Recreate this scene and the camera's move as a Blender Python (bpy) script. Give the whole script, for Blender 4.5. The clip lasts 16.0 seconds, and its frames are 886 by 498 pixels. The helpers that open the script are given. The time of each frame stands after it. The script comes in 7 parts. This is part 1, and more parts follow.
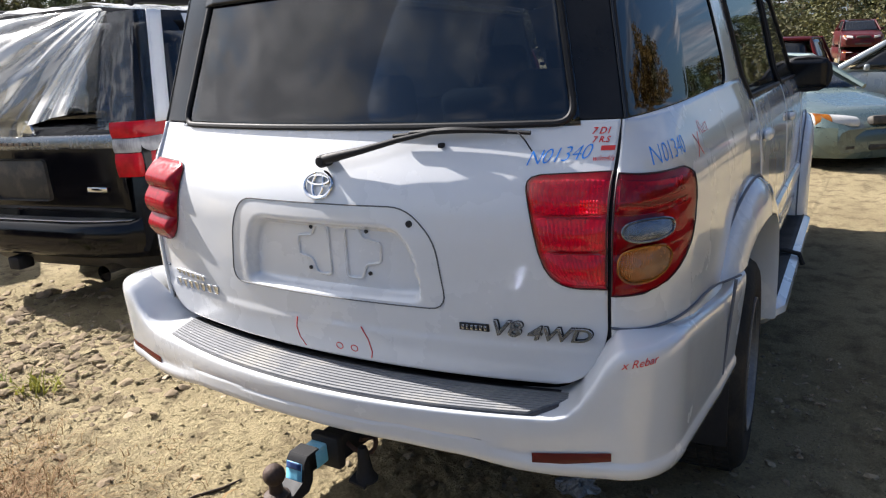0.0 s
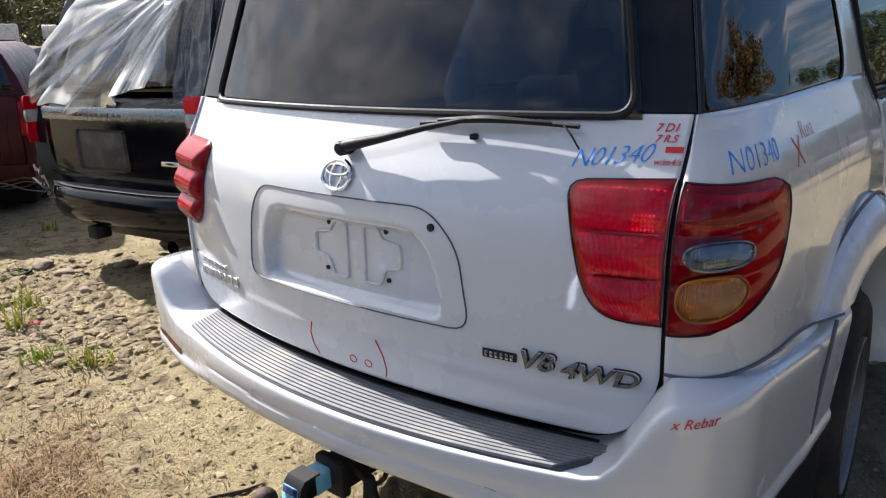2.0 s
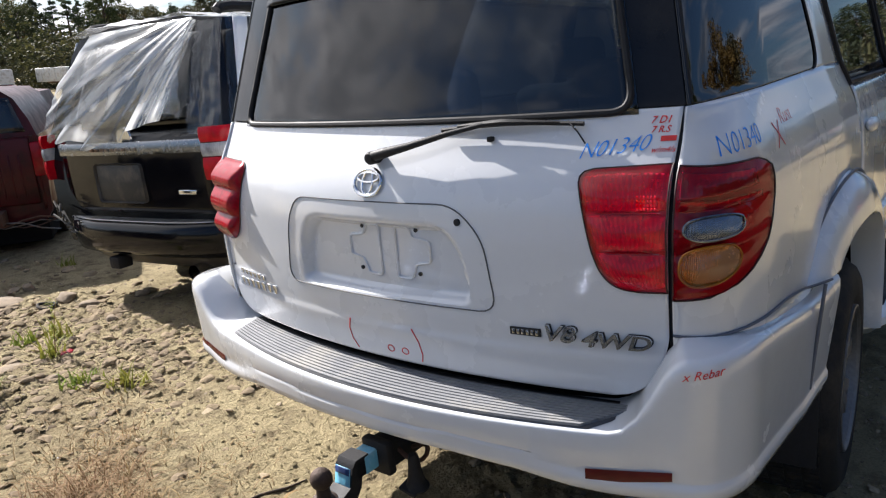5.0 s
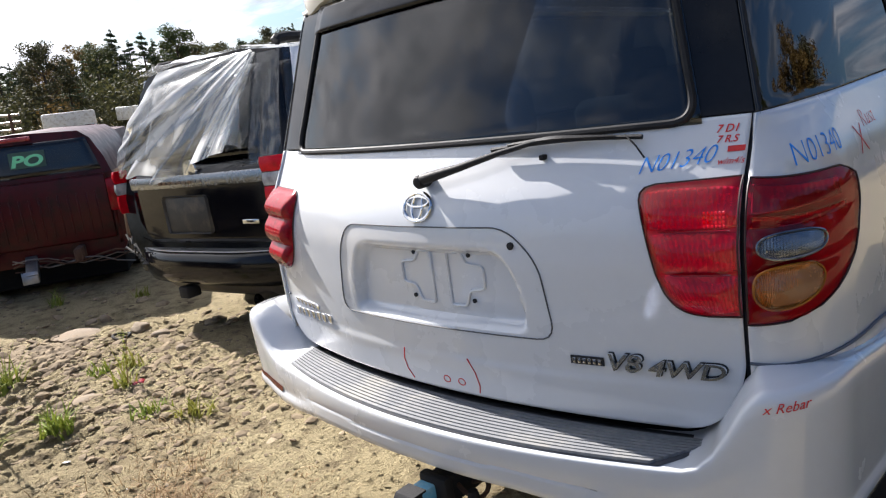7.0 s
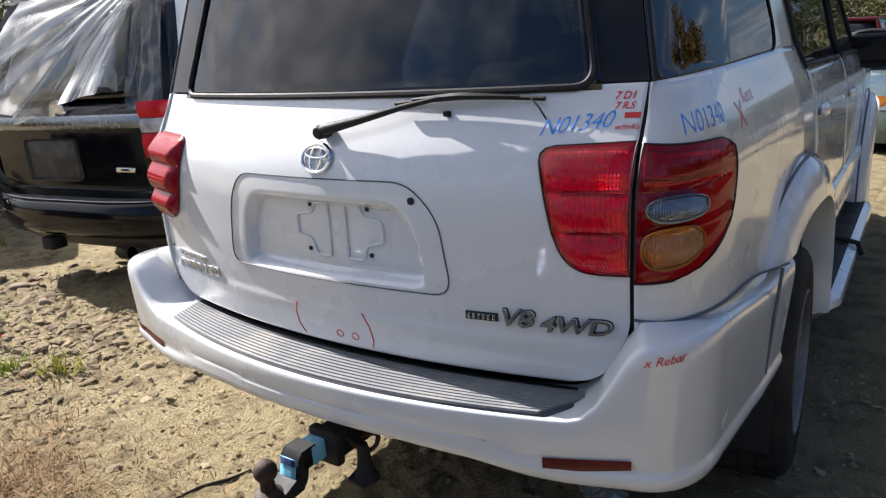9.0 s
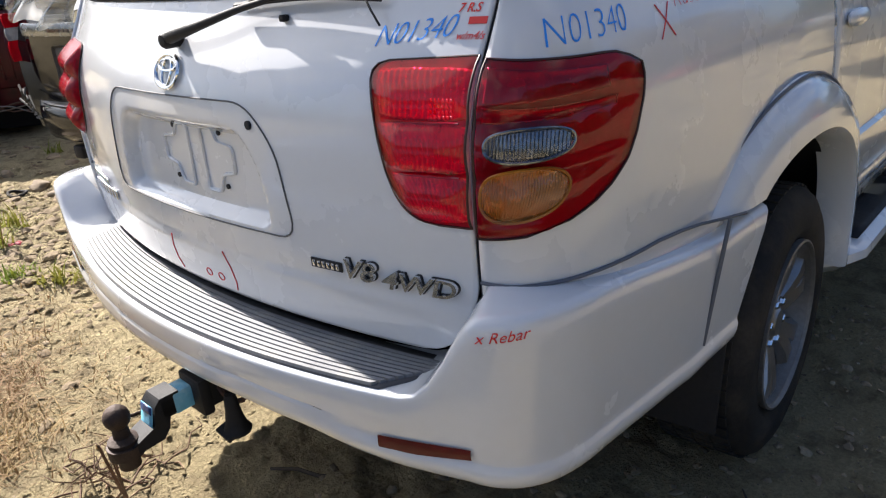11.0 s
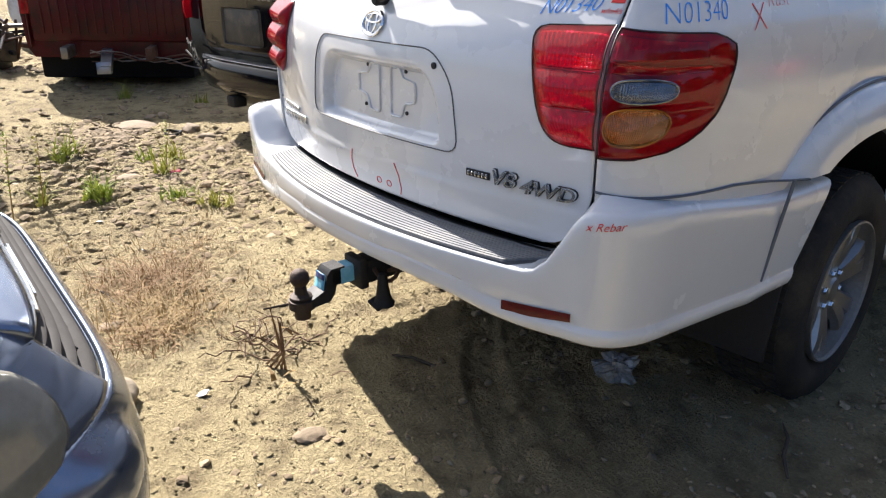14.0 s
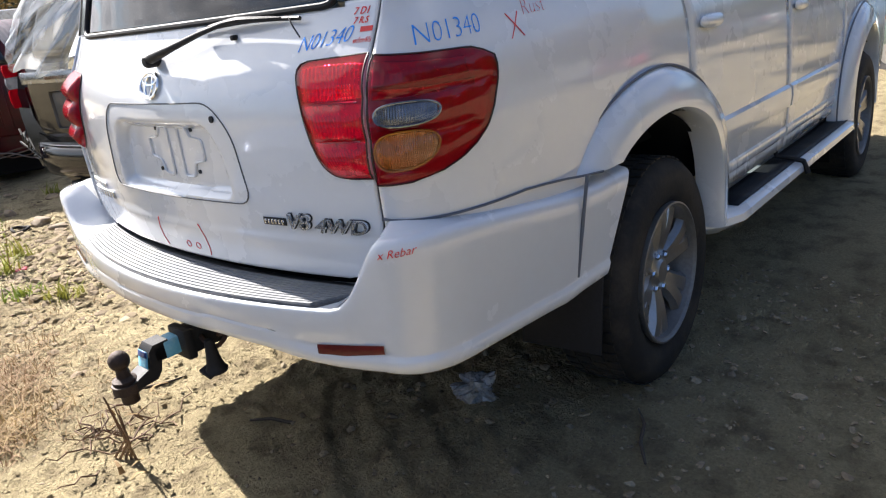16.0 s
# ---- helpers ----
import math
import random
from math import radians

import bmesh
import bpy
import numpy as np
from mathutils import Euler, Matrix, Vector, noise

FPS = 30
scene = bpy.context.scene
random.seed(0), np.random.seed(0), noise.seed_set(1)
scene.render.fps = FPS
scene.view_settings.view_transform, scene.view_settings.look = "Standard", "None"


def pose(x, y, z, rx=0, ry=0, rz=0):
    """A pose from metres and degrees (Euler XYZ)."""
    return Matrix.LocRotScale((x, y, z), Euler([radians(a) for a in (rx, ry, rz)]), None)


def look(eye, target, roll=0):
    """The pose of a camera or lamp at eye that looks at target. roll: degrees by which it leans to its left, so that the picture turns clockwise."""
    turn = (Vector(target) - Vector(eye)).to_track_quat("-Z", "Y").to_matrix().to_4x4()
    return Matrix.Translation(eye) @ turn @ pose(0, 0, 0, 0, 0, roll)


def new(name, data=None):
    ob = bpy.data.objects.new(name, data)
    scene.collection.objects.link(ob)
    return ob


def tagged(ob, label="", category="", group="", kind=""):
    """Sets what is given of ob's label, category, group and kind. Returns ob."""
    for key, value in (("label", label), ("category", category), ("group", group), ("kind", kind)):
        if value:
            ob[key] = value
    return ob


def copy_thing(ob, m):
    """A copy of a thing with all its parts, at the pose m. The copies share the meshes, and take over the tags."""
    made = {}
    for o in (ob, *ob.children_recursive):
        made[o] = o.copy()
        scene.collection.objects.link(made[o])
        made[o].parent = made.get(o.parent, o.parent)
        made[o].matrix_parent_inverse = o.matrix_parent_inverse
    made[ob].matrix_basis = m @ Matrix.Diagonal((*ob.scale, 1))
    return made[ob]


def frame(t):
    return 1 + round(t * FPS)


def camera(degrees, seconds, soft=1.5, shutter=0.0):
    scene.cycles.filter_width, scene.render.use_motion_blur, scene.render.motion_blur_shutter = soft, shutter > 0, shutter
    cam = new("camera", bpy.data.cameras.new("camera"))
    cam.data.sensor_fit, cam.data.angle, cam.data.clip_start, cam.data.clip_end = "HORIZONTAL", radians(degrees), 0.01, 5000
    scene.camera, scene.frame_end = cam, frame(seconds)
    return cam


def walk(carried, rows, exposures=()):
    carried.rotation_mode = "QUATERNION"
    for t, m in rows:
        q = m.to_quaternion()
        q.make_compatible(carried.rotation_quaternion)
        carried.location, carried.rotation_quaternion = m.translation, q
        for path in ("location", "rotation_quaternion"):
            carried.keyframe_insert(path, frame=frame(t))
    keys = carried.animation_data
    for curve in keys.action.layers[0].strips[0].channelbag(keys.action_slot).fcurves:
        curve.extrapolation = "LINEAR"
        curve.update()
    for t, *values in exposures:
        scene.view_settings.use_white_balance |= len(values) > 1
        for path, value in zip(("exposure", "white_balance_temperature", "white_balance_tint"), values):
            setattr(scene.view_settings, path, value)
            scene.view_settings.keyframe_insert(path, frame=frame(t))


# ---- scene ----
cam = camera(62.3, 16.0, 1.2)
PATH = [
    (0, (1.281, -1.425, 1.51), (0.25, 0.196, 0.955), -4.3),
    (0.5, (1.316, -1.346, 1.486), (0.256, 0.271, 0.973), -3.9),
    (1, (1.38, -1.211, 1.483), (0.112, 0.243, 0.957), -5.2),
    (1.5, (1.368, -1.153, 1.463), (-0.019, 0.187, 0.932), -5.8),
    (2, (1.251, -1.104, 1.465), (0.009, 0.357, 0.897), -2.6),
    (2.5, (1.145, -1.082, 1.449), (-0.083, 0.409, 0.932), -2.1),
    (3, (1.152, -1.109, 1.455), (-0.117, 0.348, 0.937), -3.4),
    (3.5, (1.28, -1.196, 1.446), (-0.008, 0.247, 0.935), -4.6),
    (4, (1.33, -1.293, 1.452), (0.074, 0.164, 0.901), -5.8),
    (6.5, (1.324, -1.291, 1.484), (0.016, 0.153, 1.03), -8.0),
    (7, (1.301, -1.209, 1.458), (-0.089, 0.157, 1.009), -9.2),
    (7.5, (1.189, -1.204, 1.548), (-0.008, 0.387, 1.353), -6.1),
    (8, (1.114, -1.205, 1.527), (-0.026, 0.435, 1.427), -5.0),
    (8.5, (1.135, -1.213, 1.473), (0.025, 0.406, 1.09), -4.6),
    (9, (1.271, -1.238, 1.439), (0.135, 0.304, 0.861), -4.7),
    (11.3, (1.555, -0.632, 1.33), (0.174, 0.561, 0.512), -5.5),
    (11.5, (1.614, -0.601, 1.299), (0.147, 0.484, 0.481), -4.9),
    (12, (1.667, -0.637, 1.29), (0.24, 0.464, 0.422), -2.2),
    (12.5, (1.67, -0.882, 1.323), (0.264, 0.247, 0.457), -1.9),
    (13, (1.726, -1.007, 1.36), (0.152, -0.08, 0.544), -3.4),
    (13.5, (1.824, -1.05, 1.334), (0.3, -0.02, 0.55), -2.5),
    (14, (1.787, -1.146, 1.362), (0.328, -0.015, 0.593), -0.8),
    (14.5, (1.719, -1.25, 1.365), (0.309, -0.032, 0.639), -2.7),
    (15, (1.761, -1.218, 1.358), (0.404, 0.069, 0.648), -2.7),
    (15.5, (1.877, -1.053, 1.337), (0.525, 0.25, 0.649), -2.4),
    (16, (1.938, -0.941, 1.324), (0.62, 0.396, 0.637), -8.3),
]
# the fitted path is in the parked car's own axes; the car stands a little askew
LEVEL = pose(0, 0, 0, 1.507, -2.2, 0)
walk(cam, [(t, LEVEL @ look(eye, target, roll)) for t, eye, target, roll in PATH],
     [(t, stops + 0.32, kelvin, 14) for t, stops, kelvin in ((0, 1.18, 6400), (2.5, 1.08, 6350), (4, 1.02, 6350), (7, 1.12, 6350), (8, 1.40, 6350), (9, 1.05, 6400), (11.5, 1.40, 6550), (13, 1.51, 6600), (14.5, 1.40, 6500), (15.2, 1.39, 6500), (16, 1.58, 6400))])

# ---- world, sun ----
SUN_TO = Vector((-1.38, 0.045, 1.0)).normalized()
world = bpy.data.worlds.new("sky")
scene.world = world
world.use_nodes = True
wn, wl = world.node_tree.nodes, world.node_tree.links
wn.clear()


def node(tree, kind, **values):
    n = tree.nodes.new(kind)
    for key, value in values.items():
        n.inputs[key].default_value = value
    return n


def ramp(tree, source, stops):
    n = tree.nodes.new("ShaderNodeValToRGB")
    while len(n.color_ramp.elements) < len(stops):
        n.color_ramp.elements.new(0.5)
    for e, (p, c) in zip(n.color_ramp.elements, stops):
        e.position = p
        e.color = (c, c, c, 1) if isinstance(c, (int, float)) else (*c, 1)
    tree.links.new(source, n.inputs[0])
    return n.outputs[0]


def mixed(tree, factor, a, b, mode="MIX"):
    n = tree.nodes.new("ShaderNodeMix")
    n.data_type, n.blend_type = "RGBA", mode
    for socket, v in ((n.inputs[0], factor), (n.inputs[6], a), (n.inputs[7], b)):
        if isinstance(v, bpy.types.NodeSocket):
            tree.links.new(v, socket)
        elif isinstance(v, (int, float)):
            socket.default_value = v
        else:
            socket.default_value = (*v, 1)
    return n.outputs[2]


wt = world.node_tree
sky = wn.new("ShaderNodeTexSky")
sky.sky_type, sky.sun_disc = "NISHITA", False
sky.sun_elevation = math.asin(SUN_TO.z)
sky.sun_rotation = math.atan2(SUN_TO.x, SUN_TO.y)
sky.air_density, sky.dust_density, sky.ozone_density = 1.0, 2.4, 1.0
coord = wn.new("ShaderNodeTexCoord")
axes = wn.new("ShaderNodeSeparateXYZ")
wl.new(coord.outputs["Generated"], axes.inputs[0])
above = node(wt, "ShaderNodeMath")
above.operation = "MAXIMUM"
above.inputs[1].default_value = 0.0
wl.new(axes.outputs["Z"], above.inputs[0])
height = node(wt, "ShaderNodeMath")
height.operation = "ADD"
height.inputs[1].default_value = 0.16
wl.new(above.outputs[0], height.inputs[0])
flat = wn.new("ShaderNodeVectorMath")
flat.operation = "DIVIDE"
wl.new(coord.outputs["Generated"], flat.inputs[0])
wl.new(height.outputs[0], flat.inputs[1])
bands = wn.new("ShaderNodeVectorMath")
bands.operation = "MULTIPLY"
bands.inputs[1].default_value = (1.0, 1.25, 1.0)
wl.new(flat.outputs[0], bands.inputs[0])
puffs = node(wt, "ShaderNodeTexNoise", Scale=1.9, Detail=10.0, Roughness=0.56, Distortion=0.0)
wl.new(bands.outputs[0], puffs.inputs["Vector"])
toward = wn.new("ShaderNodeVectorMath")
toward.operation = "DOT_PRODUCT"
toward.inputs[1].default_value = SUN_TO
wl.new(coord.outputs["Generated"], toward.inputs[0])
glare = ramp(wt, toward.outputs["Value"], [(0.30, 0.0), (0.60, 0.22), (0.85, 0.80), (1.0, 1.0)])
lift = node(wt, "ShaderNodeMath")
lift.operation = "MULTIPLY_ADD"
lift.inputs[1].default_value = 0.22
wl.new(glare, lift.inputs[0])
wl.new(puffs.outputs["Fac"], lift.inputs[2])
cover = ramp(wt, lift.outputs[0], [(0.48, 0.0), (0.68, 1.0)])
shade = node(wt, "ShaderNodeTexNoise", Scale=5.5, Detail=12.0, Roughness=0.62, Distortion=0.4)
wide = wn.new("ShaderNodeVectorMath")
wide.operation = "MULTIPLY"
wide.inputs[1].default_value = (0.45, 0.95, 1.0)
wl.new(flat.outputs[0], wide.inputs[0])
wl.new(wide.outputs[0], shade.inputs["Vector"])
dim = ramp(wt, shade.outputs["Fac"], [(0.40, (10.0, 12.0, 15.5)), (0.60, (33.0, 34.5, 37.0))])
bright = ramp(wt, shade.outputs["Fac"], [(0.3, (38.0, 39.0, 40.0)), (0.65, (72.0, 72.0, 72.0))])
cloud = mixed(wt, glare, dim, bright)
back = wn.new("ShaderNodeBackground")
back.inputs["Strength"].default_value = 0.0106
wl.new(mixed(wt, cover, mixed(wt, 1.0, sky.outputs[0], (2.9, 4.0, 5.2), "MULTIPLY"), cloud), back.inputs[0])
wl.new(back.outputs[0], wn.new("ShaderNodeOutputWorld").inputs[0])

sun = new("sun", bpy.data.lights.new("sun", "SUN"))
sun.data.energy, sun.data.angle, sun.data.color = 5.0, radians(0.53), (1.0, 0.96, 0.89)
sun.matrix_world = look((0, 0, 20), Vector((0, 0, 20)) - SUN_TO)


# ---- materials ----
def material(name, base, rough=0.5, metal=0.0, coat=0.0, vary=0.12, scale=6.0, fine=80.0, bump=0.0, bump_scale=120.0,
             second=None, stain=0.0, rough_vary=0.1, spec=0.5):
    """A surface with two scales of variation, an optional second tone in patches, and fine relief."""
    m = bpy.data.materials.new(name)
    m.use_nodes = True
    t = m.node_tree
    b = t.nodes["Principled BSDF"]
    c = t.nodes.new("ShaderNodeTexCoord")
    big = node(t, "ShaderNodeTexNoise", Scale=scale, Detail=6.0, Roughness=0.6)
    small = node(t, "ShaderNodeTexNoise", Scale=fine, Detail=4.0, Roughness=0.6)
    for n in (big, small):
        t.links.new(c.outputs["Object"], n.inputs["Vector"])
    dark = tuple(v * (1 - vary) for v in base)
    light = tuple(min(1, v * (1 + vary)) for v in base)
    col = mixed(t, big.outputs["Fac"], dark, light)
    if second:
        col = mixed(t, ramp(t, big.outputs["Fac"], [(0.5 - stain * 0.3, 0.0), (0.62, 1.0)]), col, second)
    grain = ramp(t, small.outputs["Fac"], [(0.25, 1 - vary), (0.75, 1.0)])
    col = mixed(t, 1.0, col, grain, "MULTIPLY")
    t.links.new(col, b.inputs["Base Color"])
    t.links.new(ramp(t, big.outputs["Fac"], [(0.3, max(0.02, rough - rough_vary)), (0.7, min(1, rough + rough_vary))]), b.inputs["Roughness"])
    b.inputs["Metallic"].default_value = metal
    b.inputs["Coat Weight"].default_value = coat
    b.inputs["Coat Roughness"].default_value = 0.07
    b.inputs["Specular IOR Level"].default_value = spec
    if bump:
        relief = node(t, "ShaderNodeTexNoise", Scale=bump_scale, Detail=5.0, Roughness=0.65)
        t.links.new(c.outputs["Object"], relief.inputs["Vector"])
        bn = node(t, "ShaderNodeBump", Strength=bump, Distance=0.01)
        t.links.new(relief.outputs["Fac"], bn.inputs["Height"])
        t.links.new(bn.outputs[0], b.inputs["Normal"])
    return m


def glass_material(name, tint, body=0.0, rough=0.02):
    """A tinted pane: mirror gloss over a see-through tint."""
    m = bpy.data.materials.new(name)
    m.use_nodes = True
    t = m.node_tree
    t.nodes.clear()
    out = t.nodes.new("ShaderNodeOutputMaterial")
    see = t.nodes.new("ShaderNodeBsdfTransparent")
    see.inputs[0].default_value = (*tint, 1)
    gloss = t.nodes.new("ShaderNodeBsdfGlossy")
    gloss.inputs["Roughness"].default_value = rough
    fres = node(t, "ShaderNodeFresnel", IOR=1.66)
    mix = t.nodes.new("ShaderNodeMixShader")
    t.links.new(fres.outputs[0], mix.inputs[0])
    t.links.new(see.outputs[0], mix.inputs[1])
    t.links.new(gloss.outputs[0], mix.inputs[2])
    last = mix.outputs[0]
    if body:
        film = t.nodes.new("ShaderNodeBsdfDiffuse")
        film.inputs[0].default_value = (0.35, 0.35, 0.33, 1)
        m2 = t.nodes.new("ShaderNodeMixShader")
        nz = node(t, "ShaderNodeTexNoise", Scale=9.0, Detail=6.0)
        co = t.nodes.new("ShaderNodeTexCoord")
        t.links.new(co.outputs["Object"], nz.inputs["Vector"])
        t.links.new(ramp(t, nz.outputs["Fac"], [(0.3, body * 0.4), (0.75, body)]), m2.inputs[0])
        t.links.new(last, m2.inputs[1])
        t.links.new(film.outputs[0], m2.inputs[2])
        last = m2.outputs[0]
    t.links.new(last, out.inputs[0])
    return m


def lens_material(name, tint, deep, rib=260.0, axis="X"):
    """Moulded lamp lens: coloured, glossy, with fine ribs and a lighter reflector behind."""
    m = bpy.data.materials.new(name)
    m.use_nodes = True
    t = m.node_tree
    b = t.nodes["Principled BSDF"]
    c = t.nodes.new("ShaderNodeTexCoord")
    ribs = node(t, "ShaderNodeTexWave", Scale=rib / 6.28, Distortion=0.0)
    ribs.wave_type, ribs.bands_direction = "BANDS", axis
    cells = node(t, "ShaderNodeTexNoise", Scale=14.0, Detail=3.0)
    for n in (ribs, cells):
        t.links.new(c.outputs["Object"], n.inputs["Vector"])
    col = mixed(t, ramp(t, cells.outputs["Fac"], [(0.35, 0.0), (0.65, 1.0)]), deep, tint)
    col = mixed(t, 0.12, col, ribs.outputs["Color"], "MULTIPLY")
    t.links.new(col, b.inputs["Base Color"])
    b.inputs["Roughness"].default_value = 0.12
    b.inputs["Coat Weight"].default_value = 0.10
    b.inputs["Coat Roughness"].default_value = 0.03
    b.inputs["Specular IOR Level"].default_value = 0.25
    b.inputs["Subsurface Weight"].default_value = 0.0
    bn = node(t, "ShaderNodeBump", Strength=0.15, Distance=0.002)
    t.links.new(ribs.outputs["Fac"], bn.inputs["Height"])
    t.links.new(bn.outputs[0], b.inputs["Normal"])
    return m


def ground_material():
    m = bpy.data.materials.new("sandy_soil")
    m.use_nodes = True
    t = m.node_tree
    b = t.nodes["Principled BSDF"]
    c = t.nodes.new("ShaderNodeTexCoord")
    def nz(scale, detail=6.0, rough=0.6):
        n = node(t, "ShaderNodeTexNoise", Scale=scale, Detail=detail, Roughness=rough)
        t.links.new(c.outputs["Object"], n.inputs["Vector"])
        return n.outputs["Fac"]
    patch, mid, grit = nz(0.7, 8), nz(7.0, 8), nz(90.0, 6, 0.7)
    col = mixed(t, ramp(t, patch, [(0.38, 0.0), (0.62, 1.0)]), (0.475, 0.385, 0.226), (0.63, 0.520, 0.308))
    col = mixed(t, ramp(t, mid, [(0.34, 0.0), (0.52, 1.0)]), (0.30, 0.236, 0.142), col)
    col = mixed(t, 1.0, col, ramp(t, grit, [(0.3, 0.62), (0.62, 1.0)]), "MULTIPLY")
    t.links.new(col, b.inputs["Base Color"])
    b.inputs["Roughness"].default_value = 0.95
    b.inputs["Specular IOR Level"].default_value = 0.15
    bn = node(t, "ShaderNodeBump", Strength=1.0, Distance=0.08)
    add = t.nodes.new("ShaderNodeMath")
    add.operation = "ADD"
    t.links.new(nz(28.0, 8, 0.65), add.inputs[0])
    t.links.new(grit, add.inputs[1])
    t.links.new(add.outputs[0], bn.inputs["Height"])
    t.links.new(bn.outputs[0], b.inputs["Normal"])
    return m


WHITE = material("white_paint", (0.665, 0.677, 0.692), 0.26, coat=1.0, vary=0.02, scale=2.5, fine=40, spec=0.5)
# off-white of spoiler and header, darkened to carry the shade beneath the wing
IVORY = material("shade_toned_offwhite", (0.58, 0.555, 0.48), 0.35, coat=0.6, vary=0.03)
BLACKGLOSS = material("black_gloss_paint", (0.008, 0.009, 0.012), 0.10, coat=0.0, vary=0.3, spec=0.26)
BLACK = material("black_plastic", (0.02, 0.02, 0.022), 0.60, vary=0.25, bump=0.15, bump_scale=300, spec=0.22)
RUBBER = material("tyre_rubber", (0.020, 0.0195, 0.0195), 0.80, vary=0.3, second=(0.055, 0.046, 0.036), stain=0.2, bump=0.2, spec=0.25)
PAD = material("grey_step_rubber", (0.215, 0.22, 0.23), 0.5, vary=0.2, bump=0.1, second=(0.30, 0.29, 0.27), stain=0.0)
DARK = material("dark_liner", (0.01, 0.01, 0.011), 0.9, vary=0.3, spec=0.1)
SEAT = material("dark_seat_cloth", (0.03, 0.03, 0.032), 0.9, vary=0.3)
GLASS = glass_material("tinted_glass", (0.16, 0.18, 0.20), body=0.03)
REARGLASS = glass_material("rear_window_glass", (0.34, 0.37, 0.40), body=0.012)
PRIVACY = glass_material("privacy_glass", (0.05, 0.055, 0.065), body=0.0)
CLEAR = glass_material("clear_glass", (0.55, 0.60, 0.60), body=0.06)
MIDRED = lens_material("mid_red_lens", (0.58, 0.004, 0.014), (0.36, 0.003, 0.009), 420, "Z")
DEEPRED = lens_material("deep_red_lens", (0.33, 0.003, 0.010), (0.20, 0.002, 0.006), 500, "X")
AMBER = lens_material("amber_lens", (0.42, 0.15, 0.018), (0.24, 0.07, 0.010), 500, "X")
DARKRED = lens_material("dark_red_lens", (0.13, 0.004, 0.008), (0.08, 0.003, 0.005), 500, "X")
def lamp_shell(name, tint):
    """Thin moulded lamp cover: tinted, see-through, with a wet gloss."""
    m = bpy.data.materials.new(name)
    m.use_nodes = True
    t = m.node_tree
    t.nodes.clear()
    see = t.nodes.new("ShaderNodeBsdfTransparent")
    see.inputs[0].default_value = (*tint, 1)
    gloss = t.nodes.new("ShaderNodeBsdfGlossy")
    gloss.inputs["Roughness"].default_value = 0.04
    mix = t.nodes.new("ShaderNodeMixShader")
    t.links.new(ramp(t, node(t, "ShaderNodeLayerWeight", Blend=0.5).outputs["Facing"], [(0.0, 0.04), (0.55, 0.055), (0.8, 0.13), (1.0, 0.6)]), mix.inputs[0])
    t.links.new(see.outputs[0], mix.inputs[1])
    t.links.new(gloss.outputs[0], mix.inputs[2])
    t.links.new(mix.outputs[0], t.nodes.new("ShaderNodeOutputMaterial").inputs[0])
    return m


REDSHELL = lamp_shell("red_lamp_cover", (0.90, 0.030, 0.110))
CLEARSHELL = lamp_shell("clear_lamp_cover", (0.90, 0.90, 0.92))
BOWL = material("silvered_lamp_bowl", (0.92, 0.92, 0.92), 0.26, metal=0.60, vary=0.10, scale=30, rough_vary=0.1)
GREYBOWL = material("dull_silvered_bowl", (0.27, 0.28, 0.30), 0.16, metal=0.9, vary=0.45, scale=40)
REDBOWL = material("silvered_red_bowl", (0.38, 0.22, 0.26), 0.22, metal=0.6, vary=0.2, scale=30)
AMBERBOWL = material("amber_lamp_bowl", (0.62, 0.22, 0.035), 0.25, metal=0.45, vary=0.2, scale=25, coat=0.4)
INNERCASE = material("silvered_lamp_casing", (0.72, 0.40, 0.45), 0.35, metal=0.3, vary=0.2, scale=25)
CASING = material("dark_red_lamp_casing", (0.33, 0.10, 0.14), 0.4, vary=0.25, scale=25)
REFLEX = lens_material("reflector_red", (0.14, 0.019, 0.015), (0.09, 0.013, 0.011), 700, "Z")
CHROME = material("chrome", (0.72, 0.73, 0.75), 0.10, metal=1.0, vary=0.05, rough_vary=0.05)
ALLOY = material("alloy_wheel", (0.34, 0.34, 0.35), 0.36, metal=0.85, vary=0.15, second=(0.30, 0.28, 0.25), stain=0.1)
STEEL = material("bare_steel", (0.30, 0.29, 0.27), 0.45, metal=0.8, vary=0.3, second=(0.22, 0.13, 0.08), stain=0.2)
RIMDARK = material("brake_dusted_alloy", (0.22, 0.215, 0.21), 0.5, metal=0.6, vary=0.3, scale=12)
RUST = material("rusty_steel", (0.17, 0.085, 0.05), 0.85, metal=0.2, vary=0.4, bump=0.5, fine=150, second=(0.075, 0.045, 0.035), stain=0.3)
BLUEINK = material("blue_marker", (0.015, 0.27, 0.86), 0.5, vary=0.06)
REDINK = material("red_marker", (0.72, 0.03, 0.025), 0.5, vary=0.1)
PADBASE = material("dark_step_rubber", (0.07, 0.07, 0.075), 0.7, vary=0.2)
BALLRUST = material("dark_rusty_ball", (0.060, 0.036, 0.026), 0.7, metal=0.3, vary=0.4, fine=150, bump=0.3, second=(0.11, 0.06, 0.04), stain=0.1)
REFLEXBRIGHT = material("bright_reflex_red", (0.95, 0.03, 0.06), 0.2, vary=0.1)
BADGE = material("satin_badge_chrome", (0.72, 0.73, 0.75), 0.20, metal=0.95, vary=0.05, rough_vary=0.05)
SEAMGREY = material("fine_panel_seam", (0.10, 0.10, 0.105), 0.7, vary=0.2)
SEAM = material("seam_shadow", (0.015, 0.015, 0.017), 0.8, vary=0.2)
GREYSEAL = material("grey_sealing_strip", (0.11, 0.12, 0.145), 0.6, vary=0.1)
